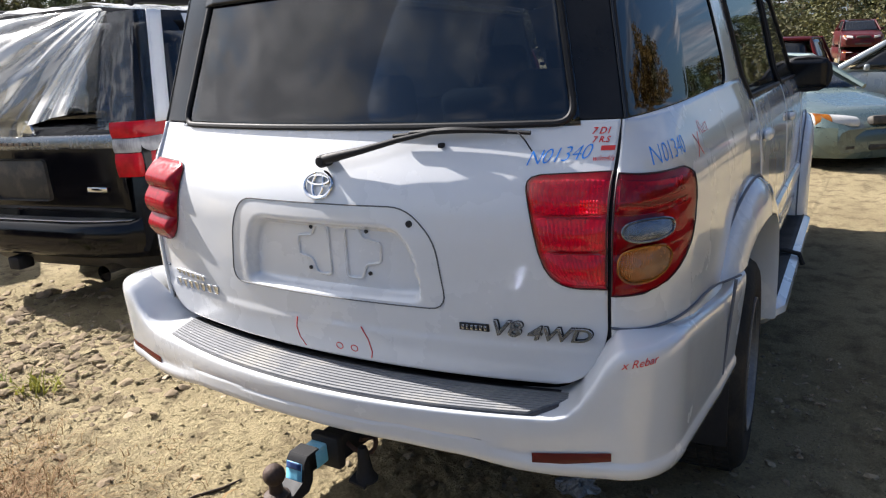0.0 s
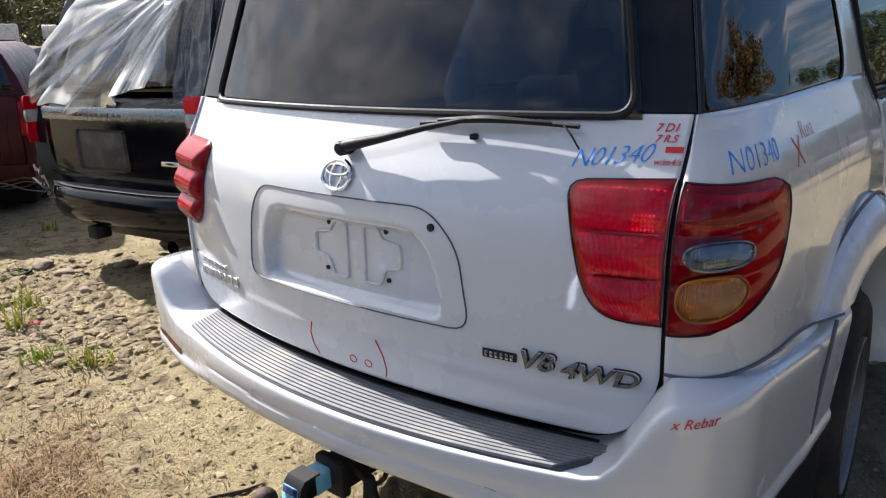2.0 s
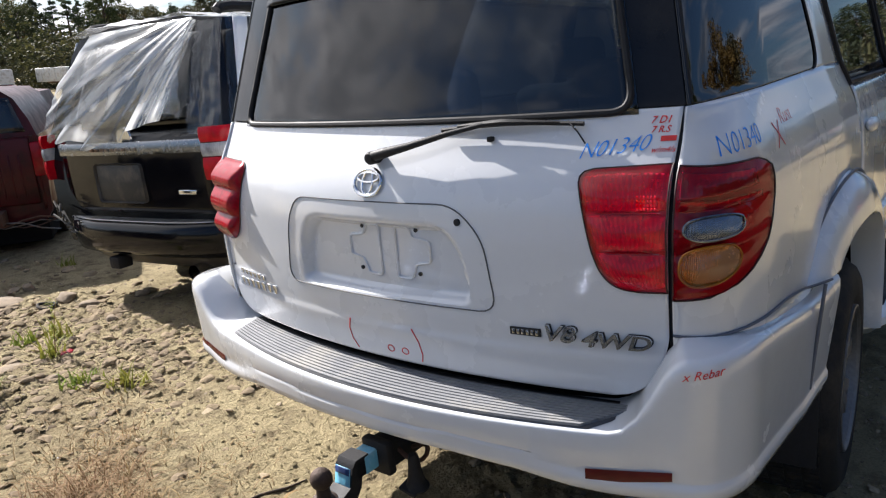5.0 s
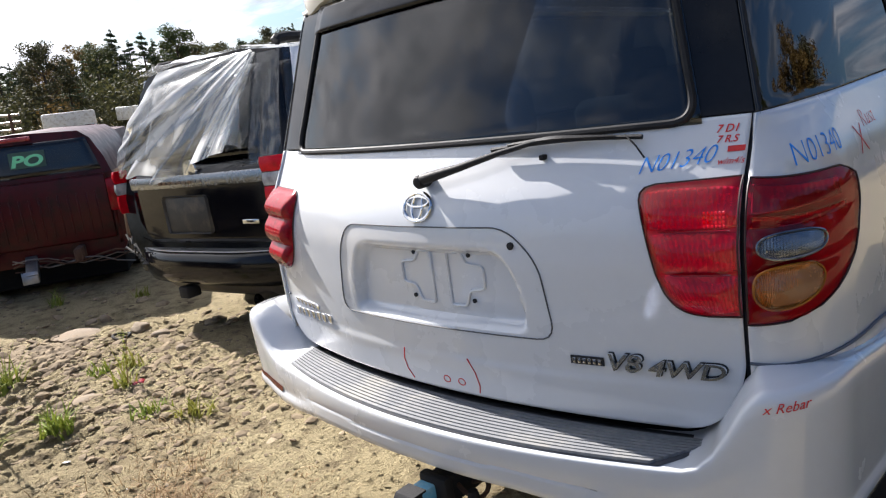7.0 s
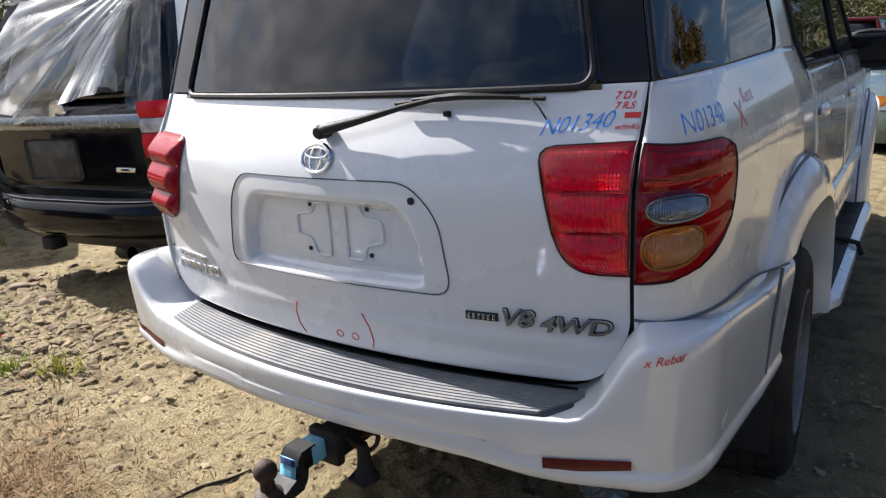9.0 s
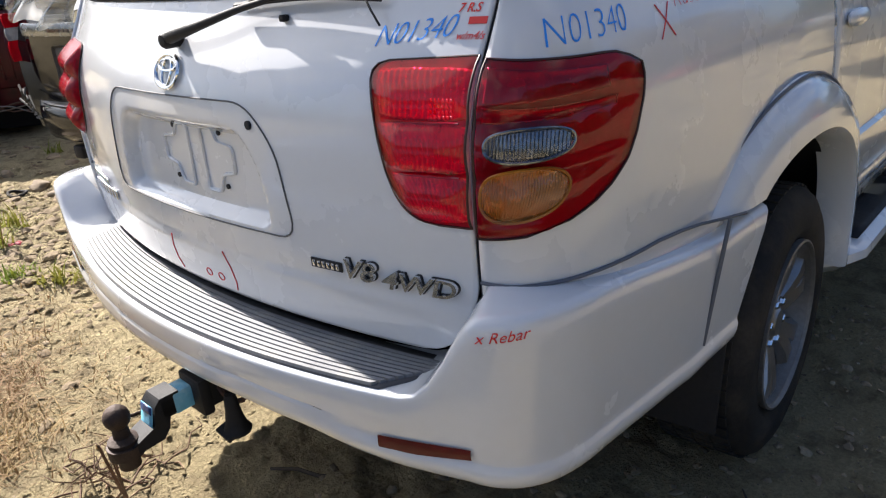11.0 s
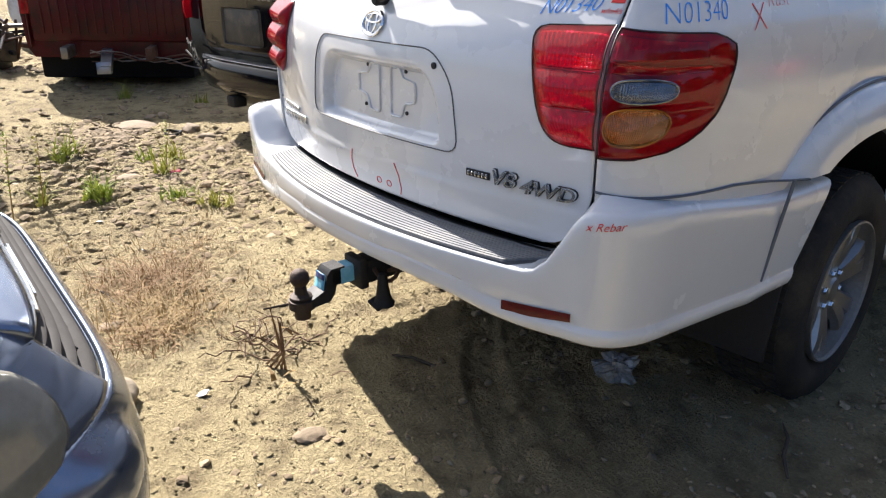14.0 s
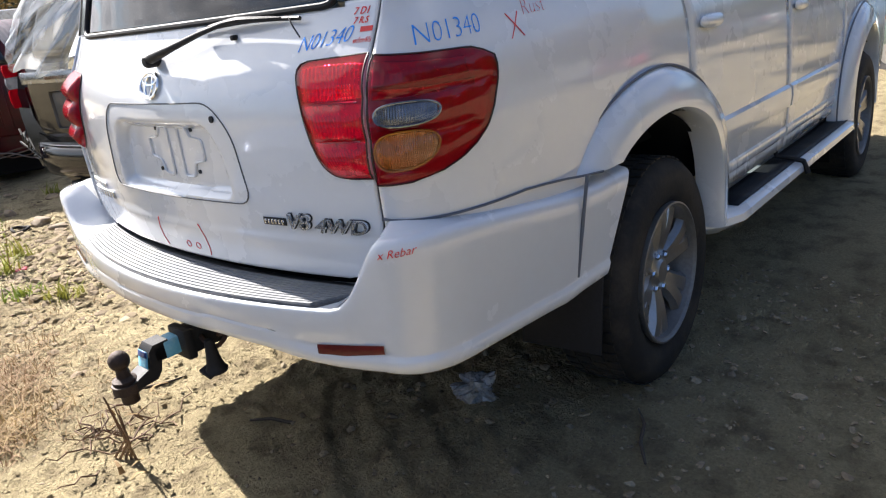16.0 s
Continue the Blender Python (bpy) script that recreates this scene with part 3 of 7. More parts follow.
# roof spoiler: a wing on two feet, its ends running into the roof
rings = []
for x in span(-0.735, 0.68, 84):
    h = 0.68 if x > 0 else 0.735
    e, a = abs(x) / h, abs(x)
    end = smooth(0.94, 1.0, e)
    yr = 0.195 + 0.21 * x * x + 0.035 * end
    zt = 1.842 - 0.030 * e ** 2 - (0.034 if x > 0 else 0.012) * smooth(0.78, 1.0, e)
    zb = 1.754 - 0.085 * x * x - 0.024 * smooth(0.355, 0.375, a) * smooth(0.445, 0.42, a) - 0.010 * smooth(0.56, 0.64, a)
    w = smooth(0.34, 0.40, a)
    yf = (yr + 0.11) * (1 - w) + 0.60 * w
    prof = [(yr + 0.024, zb), (yr + 0.008, zb + 0.009), (yr, zt - 0.024), (yr + 0.007, zt - 0.009), (yr + 0.03, zt), (yr + 0.5 * (yf - yr), zt + 0.016 * w + 0.004), (yf, zt + 0.010 * w),
            (yf, zt - 0.022 - 0.013 * w), (yr + 0.07, zb + 0.012)]
    f = math.sqrt(max(0.04, 1 - (max(0.0, e - 0.87) / 0.13) ** 2))
    c = zb + 0.022 if x > 0 else zb + 0.050
    rings.append([Vector((x, y + 0.06 * (1 - f) * (1 if y < 0.45 else 0), c + (z - c) * f)) for y, z in prof])
spoiler = part("roof_spoiler", loft(bmesh.new(), rings), IVORY, suv, "off-white roof spoiler", angle=50)
part("brake_light", grid(bmesh.new(), span(-0.205, 0.235, 22), span(0, 1, 4), lambda x, v: Vector((x, 0.195 + 0.21 * x * x + 0.001 - 0.004 * math.sin(v * 3.14), 1.786 + v * 0.028 - 0.064 * x * x))), DARKRED, spoiler, "dark red high brake light", thick=0.01)


# rear lamps
def lobes(z):
    return 0.008 + 0.016 * abs(math.sin(math.pi * (z - 0.938) / 0.0835)) ** 0.7


def hatch_lamp_x(z):
    return float(np.interp(z, [.938, .9405, .945, .953, .965, .985, 1.02, 1.10, 1.165, 1.180, 1.189, 1.194], [.694, .672, .656, .641, .628, .615, .602, .584, .568, .569, .578, .598]))


LAMP_ROWS = [0, .003, .007, .012, .018, .026, .036, .05, .07, .095, .12] + span(.15, .92, 30) + [.94, .955, .97, .98, .99, 1]


def tail_lamp(s):
    def f(a, b, swell=1.0, off=0.0):
        z = 0.938 + 0.256 * b
        xl, xr = hatch_lamp_x(z), 0.7535
        rim = min(1.0, 3.2 * min(a, 1.05 - a, 2 * b, 2 * (1 - b)) if s > 0 else 5 * min(a, 1.3 - a, b, 1 - b))
        swell *= 1.0 if s > 0 else 1.45
        return hatch(s * (xl + (xr - xl) * a), z + 0.006 * a * b, 0.003 + swell * lobes(z) * max(0.0, rim) ** 0.6 + off)
    lamp = part("tail_lamp", grid(bmesh.new(), span(0, 1, 30), LAMP_ROWS, f), REDSHELL if s > 0 else GLOSSRED, tailgate, "bright red three-row tailgate lamp")
    lamp.visible_shadow = s < 0
    part("lamp_casing", grid(bmesh.new(), span(0, 1, 8), LAMP_ROWS, lambda a, b: f(a, b, 0.0, -0.0015)), INNERCASE, lamp, thick=0.001)
    edge = [f(0, b) for b in LAMP_ROWS] + [f(a, 1) for a in span(0.1, 1, 8)]
    part("lamp_seal", tube(bmesh.new(), edge, 0.0017, 6), LAMPEDGE, lamp)
    # three silvered troughs with fine upright flutes
    for c in (0.984, 1.0635, 1.1455):
        def trough(a, b):
            z = c + 0.0385 * b * (1 - 0.10 * abs(2 * a - 1) ** 3)
            x0 = hatch_lamp_x(z) + 0.011
            return hatch(s * (x0 + (0.749 - x0) * a), z, 0.0012 + 0.0045 * b * b * (1 - 0.85 * abs(2 * a - 1) ** 3) + 0.0005 * math.sin(a * 96))
        part("lamp_bowl", grid(bmesh.new(), span(0, 1, 90), span(-1, 1, 14), trough), BOWL, lamp, thick=0.001)
    for i in range(6):
        for j in range(4):
            part("reflex_cell", box(bmesh.new(), (0.0042, 0.002, 0.0056), hatch(s * (0.700 + 0.0068 * i), 1.115 + 0.0085 * j, 0.0045 + 0.7 * lobes(1.118 + 0.01 * j)), 0.0008, None, 1), REFLEXBRIGHT, lamp)
    for z in (1.0215, 1.105):
        part("lamp_divider", tube(bmesh.new(), [hatch(s * (hatch_lamp_x(z) + 0.030 + (0.710 - hatch_lamp_x(z)) * q), z, 0.0085 + 0.001 * math.sin(q * 3.14)) for q in span(0, 1, 10)], 0.0028, 6, taper=[.001] + [.0028] * 9 + [.002]), CASING, lamp)
    if s < 0:
        # the far end of the lobes, seen only in outline
        part("lamp_end", grid(bmesh.new(), span(0, 1, 10), LAMP_ROWS, lambda a, b: f(1.0, b) + Vector((-0.020 * math.sin(a * 1.57) * (0.4 + 30 * lobes(0.938 + 0.256 * b)), 0.10 * a, 0))), GLOSSRED, lamp)
        return
    part("lamp_seal", tube(bmesh.new(), [f(a, 0) for a in span(0, 1, 8)] + [f(1, b) for b in span(0.05, 1, 20)], 0.0022, 6), LAMPEDGE, lamp)
    # outer half, wrapped round the corner
    smax = table([.922, .926, .934, .948, .97, 1.0, 1.04, 1.09, 1.13, 1.155, 1.175, 1.187, 1.196], [.30, .42, .54, .655, .755, .84, .905, .96, .99, 1.0, .985, .955, .90])

    def g(a, b, off=0.0, swell=1.0):
        z = 0.922 + (0.274 - 0.022 * a - 0.026 * max(0.0, (a - 0.84) / 0.16) ** 2.2) * b
        rim = min(1.0, 4 * min(a + 0.05, 1 - a, 2 * b, 2 * (1 - b)))
        p = quarter(a * smax(z), z, 0.003 + swell * lobes(z) * max(0.0, rim) ** 0.6 * (1 - 0.5 * a) * (0.85 if s > 0 else 1.25) + off)
        return Vector((p.x * s, p.y, p.z))
    outer = part("side_lamp", grid(bmesh.new(), span(0.012, 1, 32), span(0, 1, 48), g), REDSHELL, suv, "dark red wraparound rear lamp")
    outer.visible_shadow = False
    part("lamp_casing", grid(bmesh.new(), span(0.012, 1, 16), span(0, 1, 48), lambda a, b: g(a, b, -0.0015, 0.0)), CASING, outer, thick=0.001)
    part("lamp_seal", tube(bmesh.new(), [g(a, 0) for a in span(0.02, 1, 14)] + [g(1, b) for b in span(0.05, 1, 24)] + [g(a, 1) for a in span(0.95, 0.02, 14)] + [g(0.012, b) for b in span(0.95, 0.05, 20)], 0.0021, 6, True), LAMPEDGE, outer)
    for c, h, a1 in ((0.865, 0.095, 0.80), (0.715, 0.040, 0.84)):
        part("lamp_bowl", grid(bmesh.new(), span(0, 1, 60), span(-1, 1, 12), lambda a, b: g(0.05 + (a1 - 0.05) * a, c + h * b * (1 - 0.3 * a), 0.0012 + 0.0040 * b * b * (1 - 0.5 * a) + 0.0004 * math.sin(a * 90), 0.0)), REDBOWL, outer, thick=0.001)
    bow = lambda w, r, q: math.copysign(abs(q(w)) ** 0.8, q(w)) * r
    for name, mat, ca, cb, ra, rb, flutes in (("reverse_lens", GREYBOWL, .335, .560, .245, .090, 22), ("indicator_lens", AMBERBOWL, .335, .275, .270, .150, 30)):
        cover = part(name, grid(bmesh.new(), span(0, 2 * math.pi, 36), span(0.02, 1, 7),
                     lambda w, r: g(ca + bow(w, ra * r, math.cos), cb + bow(w, rb * r, math.sin), 0.0070 + 0.003 * (1 - r * r))), CLEARSHELL, outer, "clear lens" if mat is GREYBOWL else "amber lens")
        # scooped bowl with upright flutes behind the cover
        part("lens_bowl", grid(bmesh.new(), span(-1, 1, flutes * 4), span(-1, 1, 10),
             lambda a, v: g(ca + ra * 0.97 * a, cb + rb * 0.97 * v * (1 - abs(a) ** 3) ** 0.45, 0.0010 + 0.0034 * (a * a + v * v) / 2 + 0.0011 * math.sin(a * flutes * 3.14))), mat, cover, thick=0.001)
        part("lens_rim", tube(bmesh.new(), [g(ca + bow(w, ra, math.cos), cb + bow(w, rb, math.sin), 0.0055) for w in span(0, 2 * math.pi, 36)[:-1]], 0.0028, 6, True), GREYBOWL if mat is GREYBOWL else AMBER, cover)


ARCH_R = 0.60
BUMPER = ([(x, -0.160 + 0.24 * x * x) for x in span(0, 0.78, 28)])
_a, _c, _e = Vector((0.78, -0.0140)), Vector((0.918, 0.014)), Vector((0.912, 0.22))
BUMPER += [tuple(_a * (1 - t) ** 2 + _c * 2 * t * (1 - t) + _e * t * t) for t in span(0, 1, 16)[1:]]
BUMPER += [(0.912 + 0.012 * t, 0.22 + 0.70 * t) for t in span(0, 1, 12)[1:]]


def bumper_top(x, y):
    up = float(np.interp(x, [.66, .69, .71, .73, .75, .77, .79, .815], [0, .03, .12, .26, .46, .70, .90, 1.0]))
    return 0.655 + up * (0.172 - 0.080 * smooth(0.05, 0.75, y))


def bumper_low(x, y):
    return float(np.interp(x + max(0, y), [0, .3, .46, .58, .66, .82, 1.1, 1.5, 1.68], [.545, .540, .528, .505, .497, .494, .486, .458, .464]))


def bumper_ring(i, s):
    x, y = BUMPER[i]
    (ax, ay), (bx, by) = BUMPER[max(0, i - 1)], BUMPER[min(len(BUMPER) - 1, i + 1)]
    if i == 0:
        ax, ay = -bx, by
    d = Vector((bx - ax, by - ay)).normalized()
    n = Vector((-d.y, d.x))
    zt, zb = bumper_top(x, y), bumper_low(x, y)
    up = smooth(0.69, 0.81, x)
    zt -= 0.042 * up if s < 0 else 0.0
    zb += 0.014 * up if s < 0 else 0.0
    deep = 0.165 - 0.07 * up
    mid = (zt + zb) / 2
    e = 0.006 + 0.012 * up
    prof = [(deep, zb + .03), (.06, zb), (.018, zb + .004), (.006, zb + .014), (.003, zb + .030), (.0045, zb + .044), (.0095, zb + .051), (.0105, zb + .057), (.0100, zb + .066), (.0075, mid), (.005, zt - .045 - .012 * up), (.005, zt - 2 * e), (.0055 + .15 * e, zt - .8 * e),
            (.0055 + .5 * e, zt - .28 * e), (.0055 + 1.1 * e, zt - .02 * e), (.0055 + 2 * e, zt + .001 * up), (.050, zt + .004 * up), (deep, zt + .016 * up), (deep, zt - .03)]
    q = smooth(0.40, 0.66, x)
    prof = [((0.0045 + (k - 0.0045) * q) if 0.003 <= k <= 0.011 and z < mid else k, z) for k, z in prof]
    lean = smooth(0.45, 0.92, y) * 0.60
    return [Vector((s * (x + n.x * k), y + n.y * k + (z - 0.777) * lean, z)) for k, z in prof]


n_b = len(BUMPER)
rings = [bumper_ring(i, -1.04 - 0.100 * smooth(0.45, 0.86, BUMPER[i][0])) for i in range(n_b - 1, 0, -1)] + [bumper_ring(i, 1) for i in range(n_b)]
bumper = part("rear_bumper", loft(bmesh.new(), rings), WHITE, suv, "white painted plastic rear bumper", angle=60)

# ribbed step pad
def pad_edge(v, s):
    return (0.705 - 0.085 * v) if s > 0 else -(0.690 - 0.035 * v)


def pad_pt(u, v, h=0.0):
    a, b = pad_edge(v, -1), pad_edge(v, 1)
    x = a + (b - a) * (u + 1) / 2
    back = -0.160 + 0.24 * x * x + 0.018
    front = hatch_y(0.69) + 0.177 * x * x + 0.002
    return Vector((x, front + (back - front) * v, 0.658 + h))


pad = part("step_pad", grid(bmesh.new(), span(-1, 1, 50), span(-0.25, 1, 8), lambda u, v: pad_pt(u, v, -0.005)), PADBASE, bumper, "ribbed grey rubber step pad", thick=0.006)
for k in range(10):
    v0 = 0.02 + k * 0.1035
    rings = [[pad_pt(u, v0 - .041, .000), pad_pt(u, v0 - .035, .0075), pad_pt(u, v0 + .035, .0075), pad_pt(u, v0 + .041, .000)] for u in span(-0.985, 0.975, 44)]
    part("pad_rib", loft(bmesh.new(), rings, True, True), PAD, pad)


def bumper_face(i, z, s, out):
    """A point on the bumper's face at path position i."""
    j = min(len(BUMPER) - 2, int(i))
    p, q = Vector(BUMPER[j]), Vector(BUMPER[j + 1])
    e = (q - p).normalized()
    p = p + (q - p) * (i - j) + Vector((-e.y, e.x)) * (0.0085 - out)
    k = 1.0 if s > 0 else -1.04 - 0.100 * smooth(0.45, 0.86, p.x)
    return Vector((p.x * k, p.y, z))


for s, i0, i1 in ((1, 22.2, 28.6), (-1, 24.0, 31.0)):
    refl = lambda a, b: bumper_face(i0 + (i1 - i0) * a, (0.533 + 0.022 * a) * (1 - b) + (0.566 + 0.010 * a) * b, s, (0.003 if s > 0 else 0.0) + 0.002 * math.sin(3.14 * b))
    part("bumper_reflector", grid(bmesh.new(), span(0, 1, 16), span(0, 1, 5), refl), REFLEX, bumper, "dull red bumper reflector")
    tail_lamp(s if s > 0 else -1.075)


def on_shoulder(a, b, d):
    """Along the rear corner of the bumper, on the upper edge of its face."""
    i = 30.0 + a / 0.0165
    j = min(len(BUMPER) - 2, int(i))
    p, q = Vector(BUMPER[j]), Vector(BUMPER[j + 1])
    e = (q - p).normalized()
    z = 0.786 + 0.9 * b + 0.06 * a
    k = float(np.interp(z, [.77, .787, .807, .822, .827], [.005, .005, .0065, .012, .021])) - 0.0016 - d
    p = p + (q - p) * (i - j) + Vector((-e.y, e.x)) * k
    return Vector((p.x, p.y, z))


lettering("letter", wrap(letters("x Rebar", 0.029, 0.35, -0.0002, 0.0004), on_shoulder), REDINK, bumper, "red marker writing x Rebar")


# flanks
def arch_clear(y, z, r=ARCH_R):
    return all((y - w) ** 2 + (z - 0.315) ** 2 > r * r for w in (1.14, 4.02))


def flank(y, z, off=0.0):
    return Vector((side_x(z) + off - 0.05 * smooth(3.6, 4.95, y), y, z))


def flank_sheet(y0, y1, z0, z1, ny, nz, off=0.0, arch=True):
    """A panel on the flank between two edges that may lean with height."""
    def f(u, v):
        a = z0 + (z1 - z0) * v if not callable(z1) else z0 + (z1(u) - z0) * v
        lo = y0(a) if callable(y0) else y0
        hi = y1(a) if callable(y1) else y1
        return flank(lo + (hi - lo) * u, a, off)
    return span(0, 1, ny), span(0, 1, nz), f


def add_flank(name, parent, mat, y0, y1, z0, z1, s, ny=20, nz=20, off=0.0, label="", thick=0.008, arch=False):
    us, vs, f = flank_sheet(y0, y1, z0, z1, ny, nz, off)
    keep = (lambda u, v: arch_clear(f(u, v).y, f(u, v).z)) if arch else None
    return part(name, grid(bmesh.new(), us, vs, mirror(f, s), keep, flip=s < 0), mat, parent, label, thick=thick)


def handle_at(y, z, s, parent):
    bm = bmesh.new()
    rings = []
    for t in span(-1, 1, 12):
        w = math.sqrt(max(0.02, 1 - t * t))
        rings.append([Vector((s * (side_x(z) + 0.012 + 0.020 * w * math.cos(a)), y + 0.100 * t, z + 0.024 * w ** 0.5 * math.sin(a))) for a in span(0, 2 * math.pi, 10)[:-1]])
    return part("door_handle", loft(bm, rings), WHITE, parent)


def wheel(y, s):
    """Tyre with tread blocks, alloy rim with paired spokes."""
    hub = (s * 0.775, y, 0.316)
    w = part("wheel", lathe(bmesh.new(), [(0.222, 0.02), (0.230, 0.112), (0.27, 0.135), (0.335, 0.135), (0.360, 0.122), (0.375, 0.100), (0.380, 0.05), (0.380, -0.05), (0.375, -0.100), (0.350, -0.125), (0.27, -0.13), (0.222, -0.09)], 56, (0, 0, 0), "X", False), RUBBER, suv, "dusty black tyre on alloy wheel")
    bm = bmesh.new()
    for k in range(56):
        for j, hx in enumerate((-0.075, -0.025, 0.025, 0.075)):
            a = 2 * math.pi * (k + 0.5 * (j % 2)) / 56
            box(bm, (0.042, 0.030, 0.006), (hx, 0, 0), 0, None)
            for v in bm.verts[-8:]:
                v.co = Matrix.Rotation(a, 3, "X") @ (v.co + Vector((0, 0, 0.381)))
    part("tread", bm, RUBBER, w, smooth=False)
    rim = part("rim", lathe(bmesh.new(), [(0.236, 0.124), (0.232, 0.134), (0.222, 0.128), (0.214, 0.09), (0.203, 0.02), (0.198, -0.08), (0.215, -0.10), (0.228, -0.09), (0.228, 0.10)], 48, (0, 0, 0), "X", False), RIMDARK, w, "dull silver alloy rim")
    part("rim_lip", lathe(bmesh.new(), [(0.237, 0.120), (0.237, 0.136), (0.231, 0.138), (0.224, 0.130), (0.220, 0.105)], 48, (0, 0, 0), "X", False), RIMDARK, rim)
    for k in range(6):
        a = math.pi * k / 3 + 0.3
        for d in (-0.16, 0.16):
            bm = bmesh.new()
            rings = []
            for r, hx, wd in ((0.055, 0.088, 0.034), (0.11, 0.102, 0.033), (0.17, 0.112, 0.034), (0.222, 0.112, 0.042)):
                q = a + d * (r / 0.2) ** 0.5
                c, t = Vector((0, math.cos(q), math.sin(q))) * r, Vector((0, -math.sin(q), math.cos(q))) * wd
                ex = Vector((1, 0, 0))
                rings.append([c + t * 0.6 + ex * hx, c - t * 0.6 + ex * hx, c - t + ex * (hx - 0.022), c - t * 0.6 + ex * (hx - 0.045), c + t * 0.6 + ex * (hx - 0.045), c + t + ex * (hx - 0.022)])
            loft(bm, rings)
            part("spoke", bm, ALLOY, rim)
    part("hub_cap", lathe(bmesh.new(), [(0.085, 0.05), (0.082, 0.080), (0.060, 0.092), (0.042, 0.098), (0.036, 0.106), (0.002, 0.108)], 32, (0, 0, 0), "X"), ALLOY, rim)
    for k in range(6):
        a = math.pi * k / 3 + 0.8
        part("wheel_nut", lathe(bmesh.new(), [(0.013, 0.08), (0.013, 0.100), (0.008, 0.106), (0.001, 0.106)], 6, (0, 0.062 * math.cos(a), 0.062 * math.sin(a)), "X"), CHROME, rim)
    part("brake_drum", lathe(bmesh.new(), [(0.15, -0.06), (0.15, 0.03), (0.002, 0.032)], 32, (0, 0, 0), "X"), RUST, w)
    w.matrix_basis = pose(*hub, 0, 0, 4.5 if s > 0 else 184.5)
    return w


def flare(y, s, front=False):
    """Arch moulding; the rear one ends on the level seam above the bumper."""
    rings = []
    for t in span(0, 1, 50):
        ring = []
        for k, x in enumerate((0.845, 0.930, 0.948, 0.945, 0.925, 0.888, 0.84)):
            last = 186 if front else 180 - math.degrees(math.asin(0.462 / (0.535, 0.535, 0.547, 0.585, 0.645, 0.675, 0.675)[k]))
            deg = (-6 if front else 7) + (last - (-6 if front else 7)) * t
            w = radians(deg)
            r0 = 0.535 - 0.15 * smooth(60, 5, deg) - (0.08 * smooth(130, 180, deg) if front else 0)
            r1 = 0.675 - 0.16 * smooth(50, 0, deg) - (0.06 * smooth(130, 180, deg) if front else 0)
            r = (r0, r0, r0 + .012, r0 + .05, r1 - .03, r1, r1)[k]
            yy = y + r * math.cos(w)
            tuck = 0.05 * smooth(y - 0.3, y + 0.5, yy) if front else 0.022 * smooth(0.62, 1.0, t)
            ring.append(Vector((s * (x - tuck), yy, max(0.33, 0.315 + r * math.sin(w)))))
        rings.append(ring)
    edge = [r[5] + Vector((s * 0.004, 0, 0)) for r in rings]
    part("flare_seal", tube(bmesh.new(), edge, 0.0045, 6), GREYSEAL, suv)
    return part("arch_flare", loft(bmesh.new(), rings, True, True), WHITE, suv, "white plastic wheel arch flare", angle=50)


def quarter_front(z):
    """Front edge of the rear quarter window, with rounded corners."""
    r = 0.09
    d = max(0.0, min(r, z - 1.308, 1.704 - z))
    return 1.090 - 0.10 * (z - 1.3) - 0.8 * (r - math.sqrt(max(0.0, r * r - (r - d) ** 2)))


